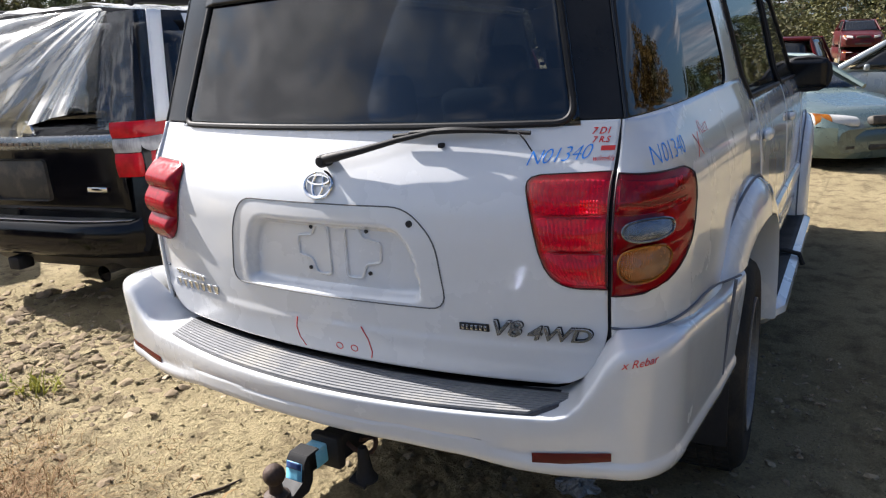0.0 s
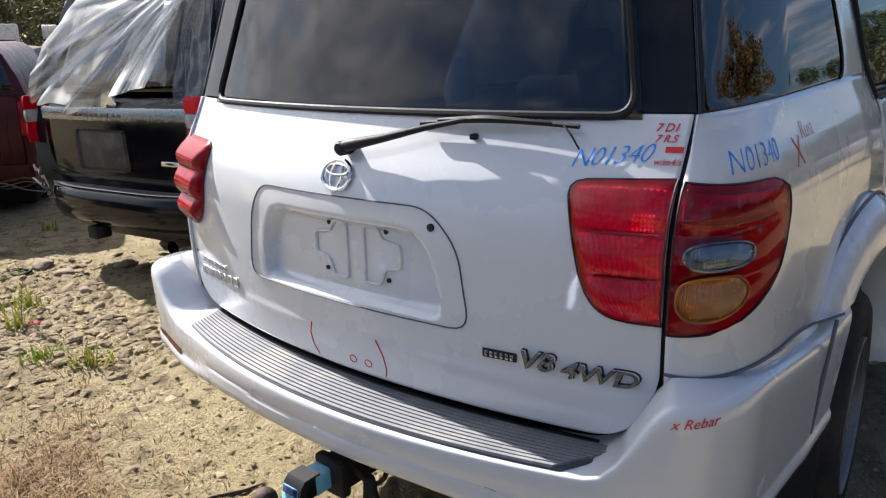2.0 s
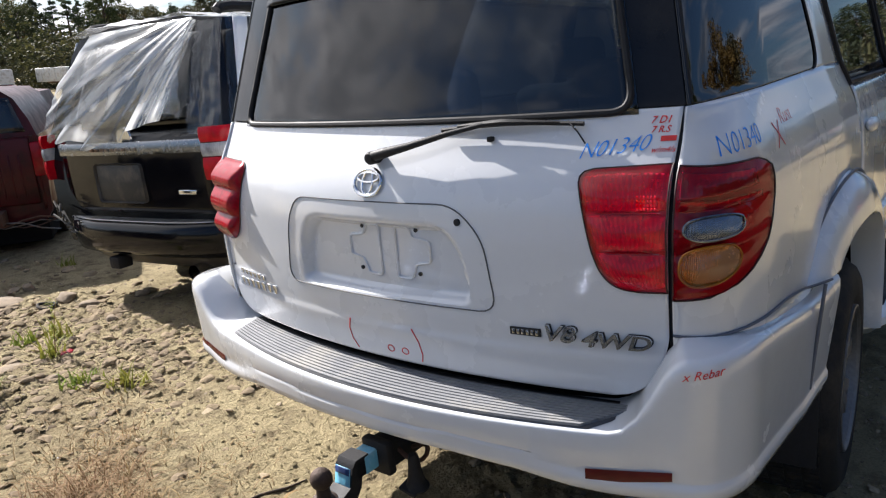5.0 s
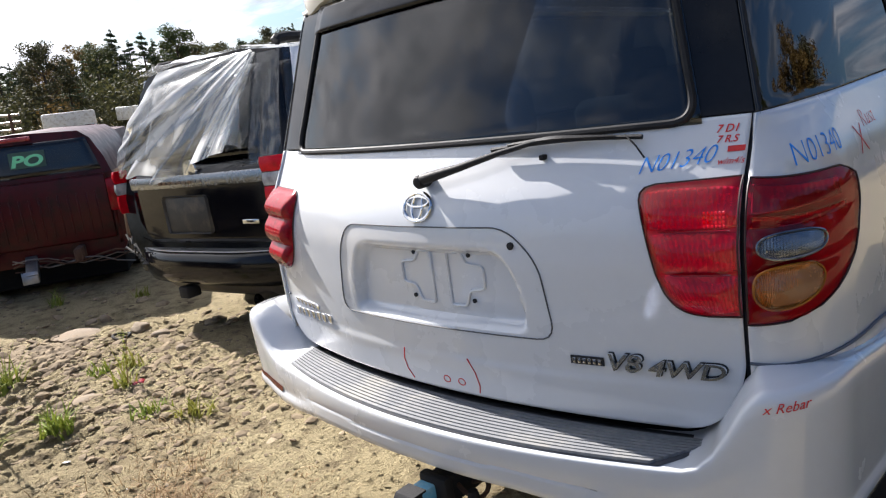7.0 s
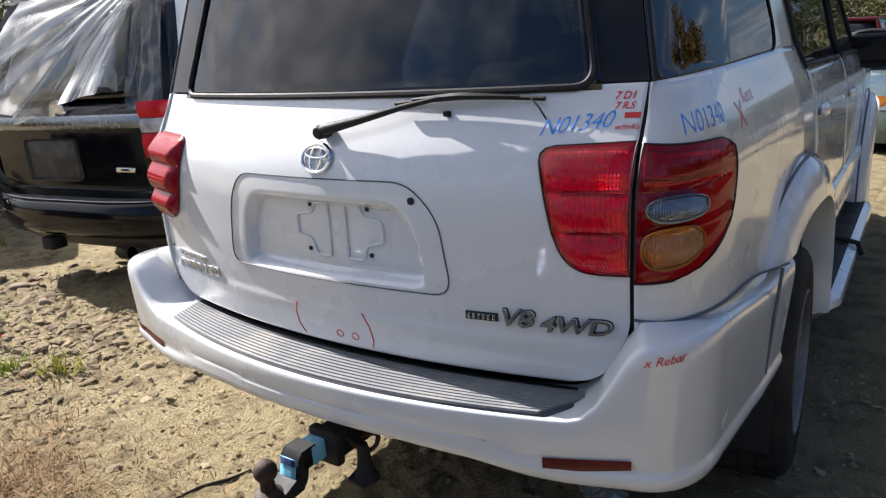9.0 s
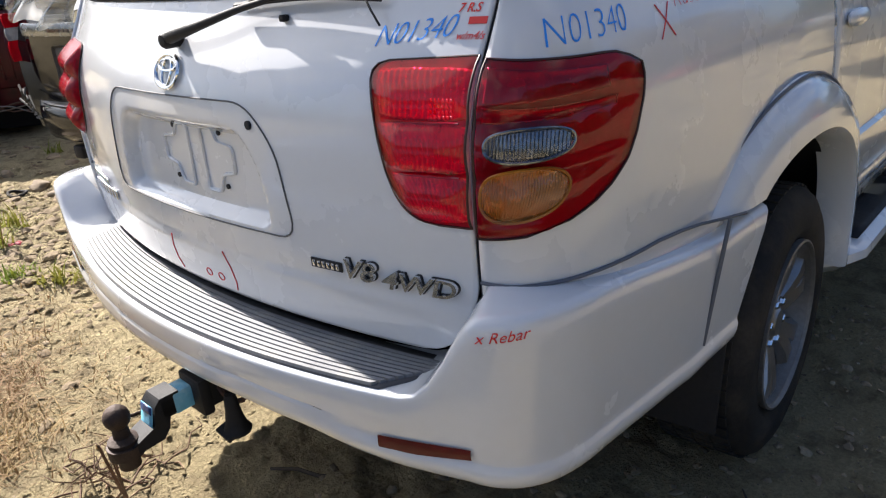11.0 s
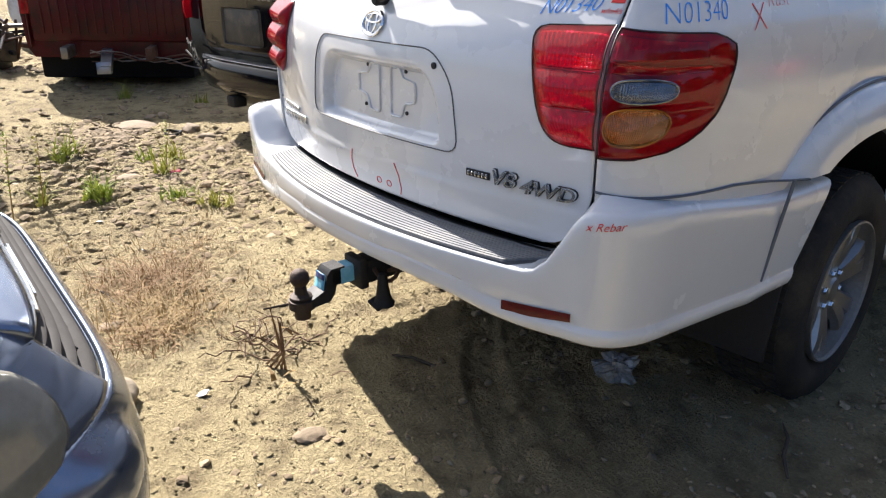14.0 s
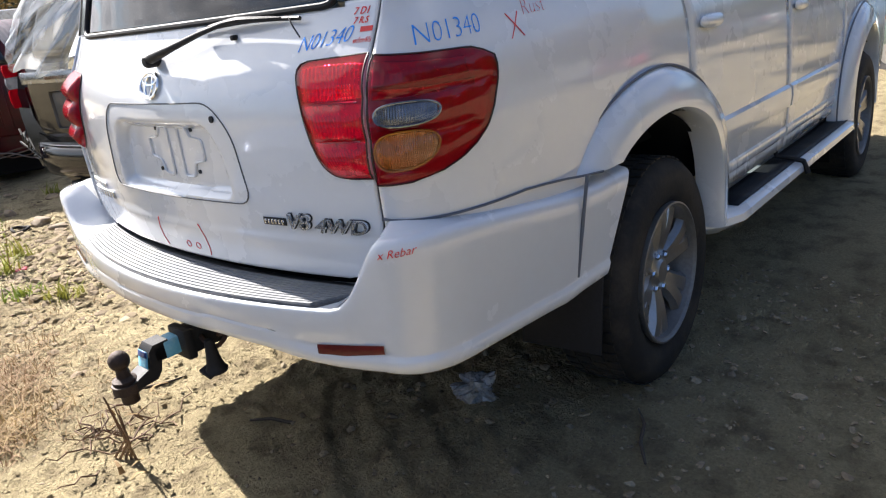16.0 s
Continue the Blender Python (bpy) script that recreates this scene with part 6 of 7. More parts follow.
def nose(x, z, off=0.0):
    """The rounded front, from the apron up to the bonnet's edge."""
    k = abs(x)
    y = NOSE(z) - 0.45 * (k / 0.86) ** 6
    # swelling under the lamp and the groove round it
    d = math.hypot((k - 0.70) / 0.115, (z - 0.505) / 0.075)
    y += 0.034 * smooth(1.25, 0.25, d) - 0.010 * smooth(0.45, 0.0, abs(d - 1.35))
    return Vector((x, y + off, z))


LAMP_OUT = rounded([(.665, .782), (.640, .725), (.645, .665), (.690, .605), (.770, .580), (.845, .600), (.862, .700), (.845, .782)], 0.05, 5)


def grille_end(z):
    return 0.528 + 0.032 * smooth(0.60, 0.77, z)


nb = part("front_bumper", grid(bmesh.new(), span(-0.87, 0.87, 120), span(0.18, 0.605, 43), nose), SLATE, nc, "blue-grey front bumper", thick=0.012, angle=60)
for s in (-1, 1):
    part("bumper_cheek", grid(bmesh.new(), span(0, 1, 30), span(0.605, 0.785, 19), lambda u, z: nose(s * (grille_end(z) + (0.87 - grille_end(z)) * u), z)), SLATE, nb, thick=0.012, angle=60)


def hood(u, v):
    w = 0.575 + 0.20 * smooth(0.0, 0.45, v)
    x = u * w
    front = nose(x, 0.785 - 0.030 * abs(u) ** 3).y + 0.012
    return Vector((x, front - (1.30 + front) * v, 0.800 - 0.034 * abs(u) ** 3 + 0.135 * v ** 0.65 - 0.012 * (1 - smooth(0, 0.04, v))))


part("bonnet", grid(bmesh.new(), span(-1, 1, 44), [0, .008, .02, .04] + span(0.07, 1, 24), hood), SLATE, nc, "blue-grey bonnet reflecting the sky", thick=0.02)
gr = part("grille_shell", grid(bmesh.new(), span(-0.56, 0.56, 40), span(0.60, 0.785, 10), lambda x, z: nose(x, z, -0.060)), DARK, nc, "black grille opening", thick=0.01)
for z in (.620, .656, .692, .722):
    rings = [[nose(x, z - .0085, -.008), nose(x, z - .007, .000), nose(x, z - .001, .003), nose(x, z + .0035, .000), nose(x, z + .005, -.010), nose(x, z + .003, -.030), nose(x, z - .007, -.030)] for x in span(-grille_end(z) + .004, grille_end(z) - .004, 40)]
    part("grille_slat", loft(bmesh.new(), rings, True), GRILLEGREY, gr)
for z, r, lab in ((.766, .0095, "chrome upper grille edge"), (.748, .0050, "")):
    part("chrome_edge", tube(bmesh.new(), [nose(x, z, .004) for x in span(-grille_end(z) + .01, grille_end(z) - .004, 40)], r, 8), CHROME if lab else OLDCHROME, gr, lab)
for s in (-1, 1):
    part("grille_surround", tube(bmesh.new(), [nose(s * grille_end(z), z, 0.0) for z in span(.597, .782, 16)], 0.008, 8), SLATE, gr)
part("grille_surround", tube(bmesh.new(), [nose(x, .599, -.001) for x in span(-.53, .53, 36)], 0.007, 8), SLATE, gr)
for k in range(11):
    x = -0.50 + k * 0.10
    fin = [[nose(x - w, z, d) for d, w in ((-.012, .0015), (-.055, .006))] + [nose(x + w, z, d) for d, w in ((-.055, .006), (-.012, .0015))] for z in span(.612, .722, 8)]
    part("grille_fin", loft(bmesh.new(), fin), GRILLEGREY, gr)
for z, x0, x1 in ((.742, .10, .44), (.730, .05, .34)):
    for q in (-1, 1):
        part("chrome_bar", tube(bmesh.new(), [nose(q * x, z, .006) for x in span(x0, x1, 14)], 0.0055, 8), CHROME, gr, "short chrome grille bar")
for s in (-1, 1):
    mid = Vector((0.755, 0.690))
    lamp = part("headlamp", grid(bmesh.new(), span(0, 1, 12), list(range(len(LAMP_OUT) + 1)), lambda r, i: (lambda p: nose(s * p.x, p.y, 0.016 * (1 - r ** 3) + 0.004))(mid + (Vector(LAMP_OUT[i % len(LAMP_OUT)]) - mid) * max(0.02, r))), HAZED, nc, "hazed plastic headlamp", thick=0.01)
    part("headlamp_edge", tube(bmesh.new(), [nose(s * a, b, 0.002) for a, b in LAMP_OUT], 0.005, 6, True), SEAM, lamp)
    part("front_wing", grid(bmesh.new(), span(0, 1, 24), span(0, 1, 14), lambda u, v: Vector((s * (0.855 + 0.02 * math.sin(v * 2.6) - 0.08 * v ** 4), -0.44 - 1.2 * u + 0.02 * v, 0.22 + 0.60 * v ** 0.9)), lambda u, v: (u - 0.42) ** 2 * 1.44 + (0.22 + 0.60 * v - 0.34) ** 2 > 0.36 ** 2), SLATE, nc, "blue-grey front wing", thick=0.008)
    part("wing_top", grid(bmesh.new(), span(0, 1, 16), span(0, 1, 24), lambda u, v: (lambda a, b: a * (1 - u) + b * u + Vector((0, 0, 0.012 * math.sin(u * 3.14))))(hood(s, v) + Vector((s * 0.004, 0, -0.004)), Vector((s * (0.80 + 0.05 * smooth(0, 0.3, v)), -0.43 - 0.92 * v, 0.785 + 0.05 * v)))), SLATE, nc, thick=0.008)
    small_wheel(nc, s * 0.74, -0.93, 0.33, 0.21)
    small_wheel(nc, s * 0.74, -3.60, 0.33, 0.21)
part("body", loft(bmesh.new(), [[Vector((x, y, z)) for x, z in ((.76, .25), (.84, .45), (.84, .75), (.80, .93), (-.80, .93), (-.84, .75), (-.84, .45), (-.76, .25))] for y in (-1.6, -2.5, -4.2, -4.4)]), SLATE, nc)
part("cabin", loft(bmesh.new(), [[Vector((x * k, y, z)) for x, z in ((.80, .93), (.62, 0.95 + 0.47 * h), (-.62, 0.95 + 0.47 * h), (-.80, .93))] for y, h, k in ((-1.35, 0.02, 1), (-2.05, 0.98, 1), (-3.2, 1.0, 1), (-3.9, 0.05, 1))]), GLASS, nc, "dark glasshouse")
part("engine_bay", box(bmesh.new(), (1.3, 0.9, 0.30), (0, -0.85, 0.45), 0.05), DARK, nc)

# cars beyond the nose of the white SUV, and the far rows
plain_car("sedan", "grey-green sedan with amber corner lamps", (-0.42, 9.59, -0.06), 226, GREEN, 4.55, 1.72, 1.27, 1.30, 0.85, 0.88, 0.84, 0.92, "parked cars")
plain_car("station_wagon", "dark red station wagon in row of cars", (-2.2, 15.7, GZ - .1), 86, MAROON, 4.7, 1.75, 1.48, 1.2, 0.25, 0.95, 0.88, 0.98, "parked cars")
plain_car("hatchback", "silver-grey hatchback in row of cars", (1.25, 13.4, GZ - .08), 92, GREY, 4.2, 1.72, 1.46, 1.1, 0.25, 0.93, 0.86, 0.95, "parked cars")
rng = random.Random(5)
PAINTS = [REDPAINT, GREY, GREEN, WHITEDULL, BLACKGLOSS, MAROON, SLATE]
WORDS = {REDPAINT: "red", GREY: "silver-grey", GREEN: "grey-green", WHITEDULL: "dull white", BLACKGLOSS: "black", MAROON: "dark red", SLATE: "blue-grey"}
for i in range(8):
    p = PAINTS[i % 7]
    plain_car("sedan", WORDS[p] + " scrap sedan in the far row", (-24 + i * 3.0 + rng.uniform(-.3, .3), 17 + 0.5 * i + rng.uniform(-1, 1), fall(-24 + i * 3.0)), rng.choice((0, 180)) + rng.uniform(-6, 6) + 20, p, 4.5, 1.74, rng.uniform(1.40, 1.5), group="far row of cars")
for i in range(8):
    p = PAINTS[(i * 3 + 1) % 7]
    plain_car("sedan", WORDS[p] + " scrap sedan in the far row", (6.5 + i * 3.2, 24 + rng.uniform(-1, 1) - i * 0.6, GZ), rng.uniform(-8, 8) + 90 * (i % 2), p, 4.5, 1.74, rng.uniform(1.40, 1.5), group="far row of cars")
for i in range(6):
    p = PAINTS[(i * 2 + 3) % 7]
    plain_car("sedan", WORDS[p] + " scrap sedan in the far row", (-11.5 - i * 2.9, 3.0 + 1.1 * i, -0.30), 40 + rng.uniform(-6, 6), p, 4.5, 1.74, rng.uniform(1.40, 1.5), group="far row of cars")
plain_car("sedan", "dark red scrap car stacked on another", (-0.8, 39.5, 0.50), 190, MAROON, 4.4, 1.7, 1.4)
plain_car("sedan", "dark red scrap car under another one", (-0.8, 39.5, GZ - .1), 192, MAROON, 4.5, 1.74, 0.98, 1.1, 0.75, 0.78, 0.74, 0.78)


# ---- trees, far things ----
def leaf_material(name, tones):
    m = bpy.data.materials.new(name)
    m.use_nodes = True
    t = m.node_tree
    b = t.nodes["Principled BSDF"]
    geo = t.nodes.new("ShaderNodeNewGeometry")
    info = t.nodes.new("ShaderNodeObjectInfo")
    mix = mixed(t, geo.outputs["Random Per Island"], tones[0], tones[1])
    col = mixed(t, ramp(t, info.outputs["Random"], [(0.2, 0.0), (0.9, 0.7)]), mix, tones[2])
    t.links.new(col, b.inputs["Base Color"])
    b.inputs["Roughness"].default_value = 0.75
    b.inputs["Specular IOR Level"].default_value = 0.2
    thru = t.nodes.new("ShaderNodeBsdfTranslucent")
    t.links.new(col, thru.inputs[0])
    t.links.new(blend(t, 0.16, b.outputs[0], thru.outputs[0]), t.nodes["Material Output"].inputs[0])
    return m


PINE = leaf_material("pine_needles", [(0.050, 0.074, 0.040), (0.085, 0.112, 0.055), (0.07, 0.085, 0.05)])
LEAFY = leaf_material("green_leaves", [(0.042, 0.066, 0.026), (0.085, 0.098, 0.036), (0.11, 0.092, 0.036)])
OLIVE = leaf_material("olive_leaves", [(0.046, 0.056, 0.027), (0.080, 0.078, 0.036), (0.085, 0.072, 0.038)])
AUTUMN = leaf_material("autumn_leaves", [(0.15, 0.085, 0.03), (0.23, 0.15, 0.04), (0.17, 0.12, 0.045)])
BARK = material("bark", (0.075, 0.055, 0.040), 0.9, vary=0.3, bump=0.6, bump_scale=30)
DRY = leaf_material("dry_stalks", [(0.20, 0.125, 0.058), (0.36, 0.26, 0.115), (0.19, 0.105, 0.052)])
WEED = leaf_material("weed_leaves", [(0.13, 0.19, 0.03), (0.27, 0.31, 0.05), (0.30, 0.25, 0.06)])


def leaves(rnd, clumps, per, size):
    """Many small folded quads scattered in clumps (centre, radii)."""
    vs, fs = [], []
    for (c, r) in clumps:
        for _ in range(per):
            d = Vector((rnd.gauss(0, 1), rnd.gauss(0, 1), rnd.gauss(0, 1))).normalized() * rnd.uniform(0.45, 1.08)
            p = Vector((c[0] + d.x * r[0], c[1] + d.y * r[1], c[2] + d.z * r[2]))
            a = Vector((rnd.uniform(-1, 1), rnd.uniform(-1, 1), rnd.uniform(-0.6, 0.6))).normalized() * size * rnd.uniform(0.5, 1.2)
            b = a.cross(Vector((rnd.uniform(-1, 1), rnd.uniform(-1, 1), rnd.uniform(-1, 1)))).normalized() * size * rnd.uniform(0.3, 0.8)
            k = len(vs)
            vs += [p - a, p + b, p + a, p - b]
            fs.append((k, k + 1, k + 2, k + 3))
    return vs, fs


def leaf_part(name, vs, fs, mat, parent):
    me = bpy.data.meshes.new(name)
    me.from_pydata(vs, [], fs)
    me.materials.append(mat)
    ob = new(name, me)
    ob.parent = parent
    return ob


def broadleaf(seed, mat, label):
    rnd = random.Random(seed)
    t = thing("tree", label, "tree", group="far trees")
    bm = bmesh.new()
    tube(bm, [(0, 0, -0.3), (0.1, 0.05, 2.0), (0.05, 0.2, 5.0), (0.2, 0.1, 8.4)], 0.2, 8, taper=[.26, .20, .13, .04])
    clumps = []
    for i in range(44):
        z = 1.8 + 7.6 * (i + rnd.random()) / 44
        a, r = rnd.uniform(0, 6.28), 3.3 * max(0.12, 1 - ((z - 4.6) / 5.3) ** 2) ** 0.6 * rnd.uniform(0.35, 1.0)
        c = (r * math.cos(a), r * math.sin(a), z + rnd.uniform(-0.3, 0.4))
        if i % 3 == 0:
            tube(bm, [(0.05, 0.1, max(0.5, z - 1.4)), (c[0] * 0.5, c[1] * 0.5, z - 0.4), c], 0.05, 5, taper=[.08, .05, .015])
        k = rnd.uniform(0.55, 1.05)
        clumps.append((c, (k, k, k * 0.75)))
    part("trunk", bm, BARK, t)
    leaf_part("crown", *leaves(rnd, clumps, 230, 0.125), mat, t)
    return t


def pine(seed, label, bare=3.0):
    rnd = random.Random(seed)
    t = thing("tree", label, "tree", group="far trees")
    bm = bmesh.new()
    tube(bm, [(0, 0, -0.3), (0.05, 0, 4.0), (0, 0.08, 8.0), (0, 0, 11.0)], 0.2, 8, taper=[.25, .18, .10, .02])
    clumps = []
    z = bare
    while z < 10.8:
        for k in range(rnd.randint(3, 6)):
            a = rnd.uniform(0, 6.28)
            reach = (2.9 * (1 - (z - 2.0) / 9.4) ** 0.8 + 0.30) * rnd.uniform(0.45, 1.15)
            e = Vector((reach * math.cos(a), reach * math.sin(a), z + rnd.uniform(-0.25, 0.45)))
            tube(bm, [(0, 0, z - 0.1), e], 0.03, 4, taper=[.05, .012])
            for f in (0.35, 0.62, 0.9):
                w = 0.16 + 0.15 * reach * rnd.uniform(0.6, 1.3)
                clumps.append(((e.x * f + rnd.gauss(0, .1), e.y * f + rnd.gauss(0, .1), z + (e.z - z) * f + rnd.gauss(0.04, .08)), (w, w, 0.11)))
        z += rnd.uniform(0.42, 0.80)
    clumps.append(((0, 0, 10.9), (0.18, 0.18, 0.5)))
    part("trunk", bm, BARK, t)
    leaf_part("crown", *leaves(rnd, clumps, 40, 0.115), PINE, t)
    return t


KINDS = [broadleaf(1, LEAFY, "green broadleaf tree at the yard's edge"), broadleaf(2, LEAFY, "green broadleaf tree at the yard's edge"), broadleaf(3, AUTUMN, "orange autumn tree at the yard's edge"),
         pine(4, "dark green pine at the yard's edge"), pine(5, "dark green pine at the yard's edge", 1.6), broadleaf(6, OLIVE, "olive-brown broadleaf tree at the yard's edge")]
rng = random.Random(11)
spots = []
for i in range(288):
    a = radians((40 + i * 0.47 if i < 150 else -20 + (i - 150) * 0.85 if i < 220 else 112 + (i - 220) * 3.3) + rng.uniform(-.5, .5))      # bearing, leftwards from the car's heading
    d = rng.uniform(66, 108)
    deg = math.degrees(a) % 360
    k = rng.uniform(0.85, 1.25) * (0.71 if 38 < deg < 130 else 0.80 if deg < 30 or deg > 330 else 0.9)
    spots.append((-d * math.sin(a), d * math.cos(a), k, rng.choice((0, 1, 1, 5, 5, 3, 2, 3, 4, 3, 0))))
for i in range(22):
    spots.append((19 + rng.uniform(0, 9), -3 + i * 2.2, rng.uniform(0.75, 1.20), rng.choice((2, 5, 0, 5, 0, 2, 1))))
for i, (x, y, k, kind) in enumerate(spots):
    k *= 0.92 if kind in (3, 4) else 1.0
    m = pose(x, y, GZ - 0.25, 0, 0, rng.uniform(0, 360))
    if i < 6:
        KINDS[i].matrix_basis = m @ Matrix.Diagonal((k, k, k, 1))
        continue
    c = copy_thing(KINDS[kind], m)
    c.scale = (k, k, k * rng.uniform(0.9, 1.12))

# undergrowth behind the far rows
rnd = random.Random(3)
cl = []
for i in range(640):
    a, d = rnd.uniform(0, 6.28), rnd.uniform(62, 90)
    h = rnd.uniform(1.6, 3.4)
    cl.append(((d * math.cos(a), d * math.sin(a), h * 0.6), (3.2, 3.2, h)))
vs, fs = leaves(rnd, cl, 170, 0.19)
ug = leaf_part("undergrowth", vs, fs, OLIVE, None)
tagged(ug, "low green brush under the far trees", "brush", kind="stuff")
# taller thicket before the trunks, some of it turning yellow
for mat, count, tall, label in ((LEAFY, 260, (2.4, 5.6), "dense green thicket before the far trees"), (AUTUMN, 26, (2.0, 4.2), "yellow and rust thicket before the far trees"), (OLIVE, 200, (2.2, 5.0), "olive thicket before the far trees")):
    cl = []
    for i in range(count):
        a, d, h = radians(rnd.uniform(-22, 118)), rnd.uniform(60, 74), rnd.uniform(*tall)
        w = rnd.uniform(1.0, 2.2)
        cl.append(((-d * math.sin(a), d * math.cos(a), h * 0.45), (w, w, h * 0.6)))
    vs, fs = leaves(rnd, cl, 190, 0.17)
    tagged(leaf_part("thicket", vs, fs, mat, None), label, "thicket", kind="stuff")


def trailer(at, turn, label):
    t = thing("trailer", label, "trailer", at, turn)
    part("box_body", box(bmesh.new(), (2.5, 9.0, 0.95), (0, 0, 1.15), 0.04), WHITEDULL, t)
    for k in range(14):
        for s in (-1, 1):
            part("side_post", box(bmesh.new(), (0.04, 0.06, 0.85), (s * 1.27, -4.2 + k * 0.65, 1.15), 0.01), WHITEDULL, t)
    for s in (-1, 1):
        for y in (-3.4, -2.3):
            small_wheel(t, s * 1.05, y, 0.5, 0.28)
    part("chassis", box(bmesh.new(), (1.0, 8.8, 0.25), (0, 0, 0.70), 0.03), RUST, t)
    part("landing_leg", box(bmesh.new(), (0.9, 0.12, 0.7), (0, 3.0, 0.35), 0.02), RUST, t)
    return t


trailer((-44, 15.0, 0.0), 70, "white box trailer parked before the trees")
trailer((-50, 24.0, GZ), 100, "white box trailer parked before the trees")
rack = thing("pipe_rack", "rusty rack stacked with pipes", "rack", (-47.5, 10.5, 0.0), 20)
for i in range(6):
    part("rack_post", box(bmesh.new(), (0.12, 0.12, 1.9), (-4 + i * 1.6, 0, 0.95), 0.01), RUST, rack)
for j in range(4):
    part("rack_pipe", tube(bmesh.new(), [(-4.6, 0.12, 0.6 + j * 0.40), (4.6, 0.12, 0.6 + j * 0.40)], 0.07, 8), STEEL, rack)

# cut-off car front whose door hangs open, and scrap beyond it
cab = thing("scrap_cab", "cut-off black car front with door hanging open", "scrap car", (-4.77, -1.58, -0.24), -35)
part("hinge_pillar", box(bmesh.new(), (0.12, 0.14, 1.05), (-0.08, -0.06, 0.62), 0.03), BLACKGLOSS, cab)
part("sill", box(bmesh.new(), (0.16, 1.5, 0.14), (-0.30, -0.75, 0.16), 0.03, pose(0, 0, 0, 0, 0, -18)), BLACKGLOSS, cab)
part("floor_pan", box(bmesh.new(), (1.3, 1.4, 0.08), (-0.95, -0.85, 0.10), 0.02), RUST, cab)
part("cowl", box(bmesh.new(), (1.3, 0.20, 0.75), (-0.75, -0.10, 0.55), 0.05), BLACKGLOSS, cab)
part("support_block", box(bmesh.new(), (0.9, 0.9, 0.10), (-0.8, -0.7, 0.03), 0.02), RUST, cab)
dr = part("door", grid(bmesh.new(), span(0, 1.05, 12), span(0, 1, 12), lambda y, v: Vector((0.03 * math.sin(v * 3.1), y, 0.38 + 0.66 * v + 0.10 * smooth(0.85, 1.05, y) * (1 - v)))), OLDBLACK, cab, "black car door hanging open", thick=0.03)
part("door_edge", box(bmesh.new(), (0.17, 0.05, 0.62), (-0.04, 1.06, 0.76), 0.015), WHITEDULL, dr, "white inner door edge")
part("lower_trim", box(bmesh.new(), (0.13, 0.30, 0.16), (-0.02, 0.96, 0.42), 0.03, pose(0, 0, 0, 18, 0, 0)), BLACK, dr)
part("window_frame", tube(bmesh.new(), [(0, 0.02, 1.04), (-0.10, 0.35, 1.44), (-0.11, 0.85, 1.46), (0, 1.04, 1.04)], 0.022, 6), BLACKGLOSS, dr)
part("door_glass", grid(bmesh.new(), span(0, 1, 6), span(0, 1, 4), lambda u, v: Vector((-0.10 * v, 0.06 + 0.30 * v + (0.96 - 0.44 * v) * u, 1.04 + 0.40 * v))), CLEAR, dr, thick=0.004)
for z in (0.55, 0.90):
    part("hinge_arm", tube(bmesh.new(), [(0.0, 0.03, z), (-0.08, -0.04, z)], 0.02, 6), STEEL, dr)

rnd = random.Random(21)
for k in range(9):
    sx, sy = -8.6 - 0.45 * k + rnd.uniform(-.3, .3), 0.0 + rnd.uniform(-.5, .4) - 0.16 * k
    jk = thing("scrap_engine", "greasy dark scrap engine with loose pipes", "scrap part", (sx, sy, lie(sx, sy) - 0.02), rnd.uniform(0, 360), "scrap pile")
    part("block", box(bmesh.new(), (0.55, 0.40, 0.36), (0, 0, 0.25), 0.05, pose(0, 0, 0, 8, 5, 0)), RUST if k % 2 else DUSTYBLACK, jk)
    part("head_cover", box(bmesh.new(), (0.48, 0.20, 0.12), (0, 0.04, 0.46), 0.03), STEEL if k % 3 else DUSTYBLACK, jk)
    part("pulley", lathe(bmesh.new(), [(0.10, 0), (0.12, 0.02), (0.09, 0.04), (0.12, 0.06), (0.03, 0.07)], 18, (0.28, 0, 0.30), "X"), STEEL, jk)
    part("sump", box(bmesh.new(), (0.40, 0.30, 0.14), (0, 0, 0.07), 0.03), DUSTYBLACK, jk)
    for j in range(14):
        p = [Vector((rnd.uniform(-.5, .5), rnd.uniform(-.4, .4), rnd.uniform(0.04, 0.6))) for _ in range(3)]
        part("pipe", tube(bmesh.new(), p, rnd.uniform(0.012, 0.03), 6), rnd.choice((RUST, STEEL, BLACK)), jk)


# ---- ground cover ----
STONE = material("grey_stone", (0.29, 0.24, 0.175), 0.9, vary=0.15, scale=14, bump=0.4, bump_scale=60)
PEBBLE = bpy.data.materials.new("pebbles")
PEBBLE.use_nodes = True
_p = PEBBLE.node_tree
_g = _p.nodes.new("ShaderNodeNewGeometry")
_n = node(_p, "ShaderNodeTexNoise", Scale=90.0, Detail=5.0)
_c = _p.nodes.new("ShaderNodeTexCoord")
_p.links.new(_c.outputs["Object"], _n.inputs["Vector"])
_col = ramp(_p, _g.outputs["Random Per Island"], [(0.0, (0.21, 0.16, 0.105)), (0.45, (0.37, 0.295, 0.185)), (0.90, (0.30, 0.24, 0.155)), (1.0, (0.38, 0.33, 0.265))])
_p.links.new(mixed(_p, 1.0, _col, ramp(_p, _n.outputs["Fac"], [(0.3, 0.7), (0.65, 1.0)]), "MULTIPLY"), _p.nodes["Principled BSDF"].inputs["Base Color"])
_p.nodes["Principled BSDF"].inputs["Roughness"].default_value = 0.9


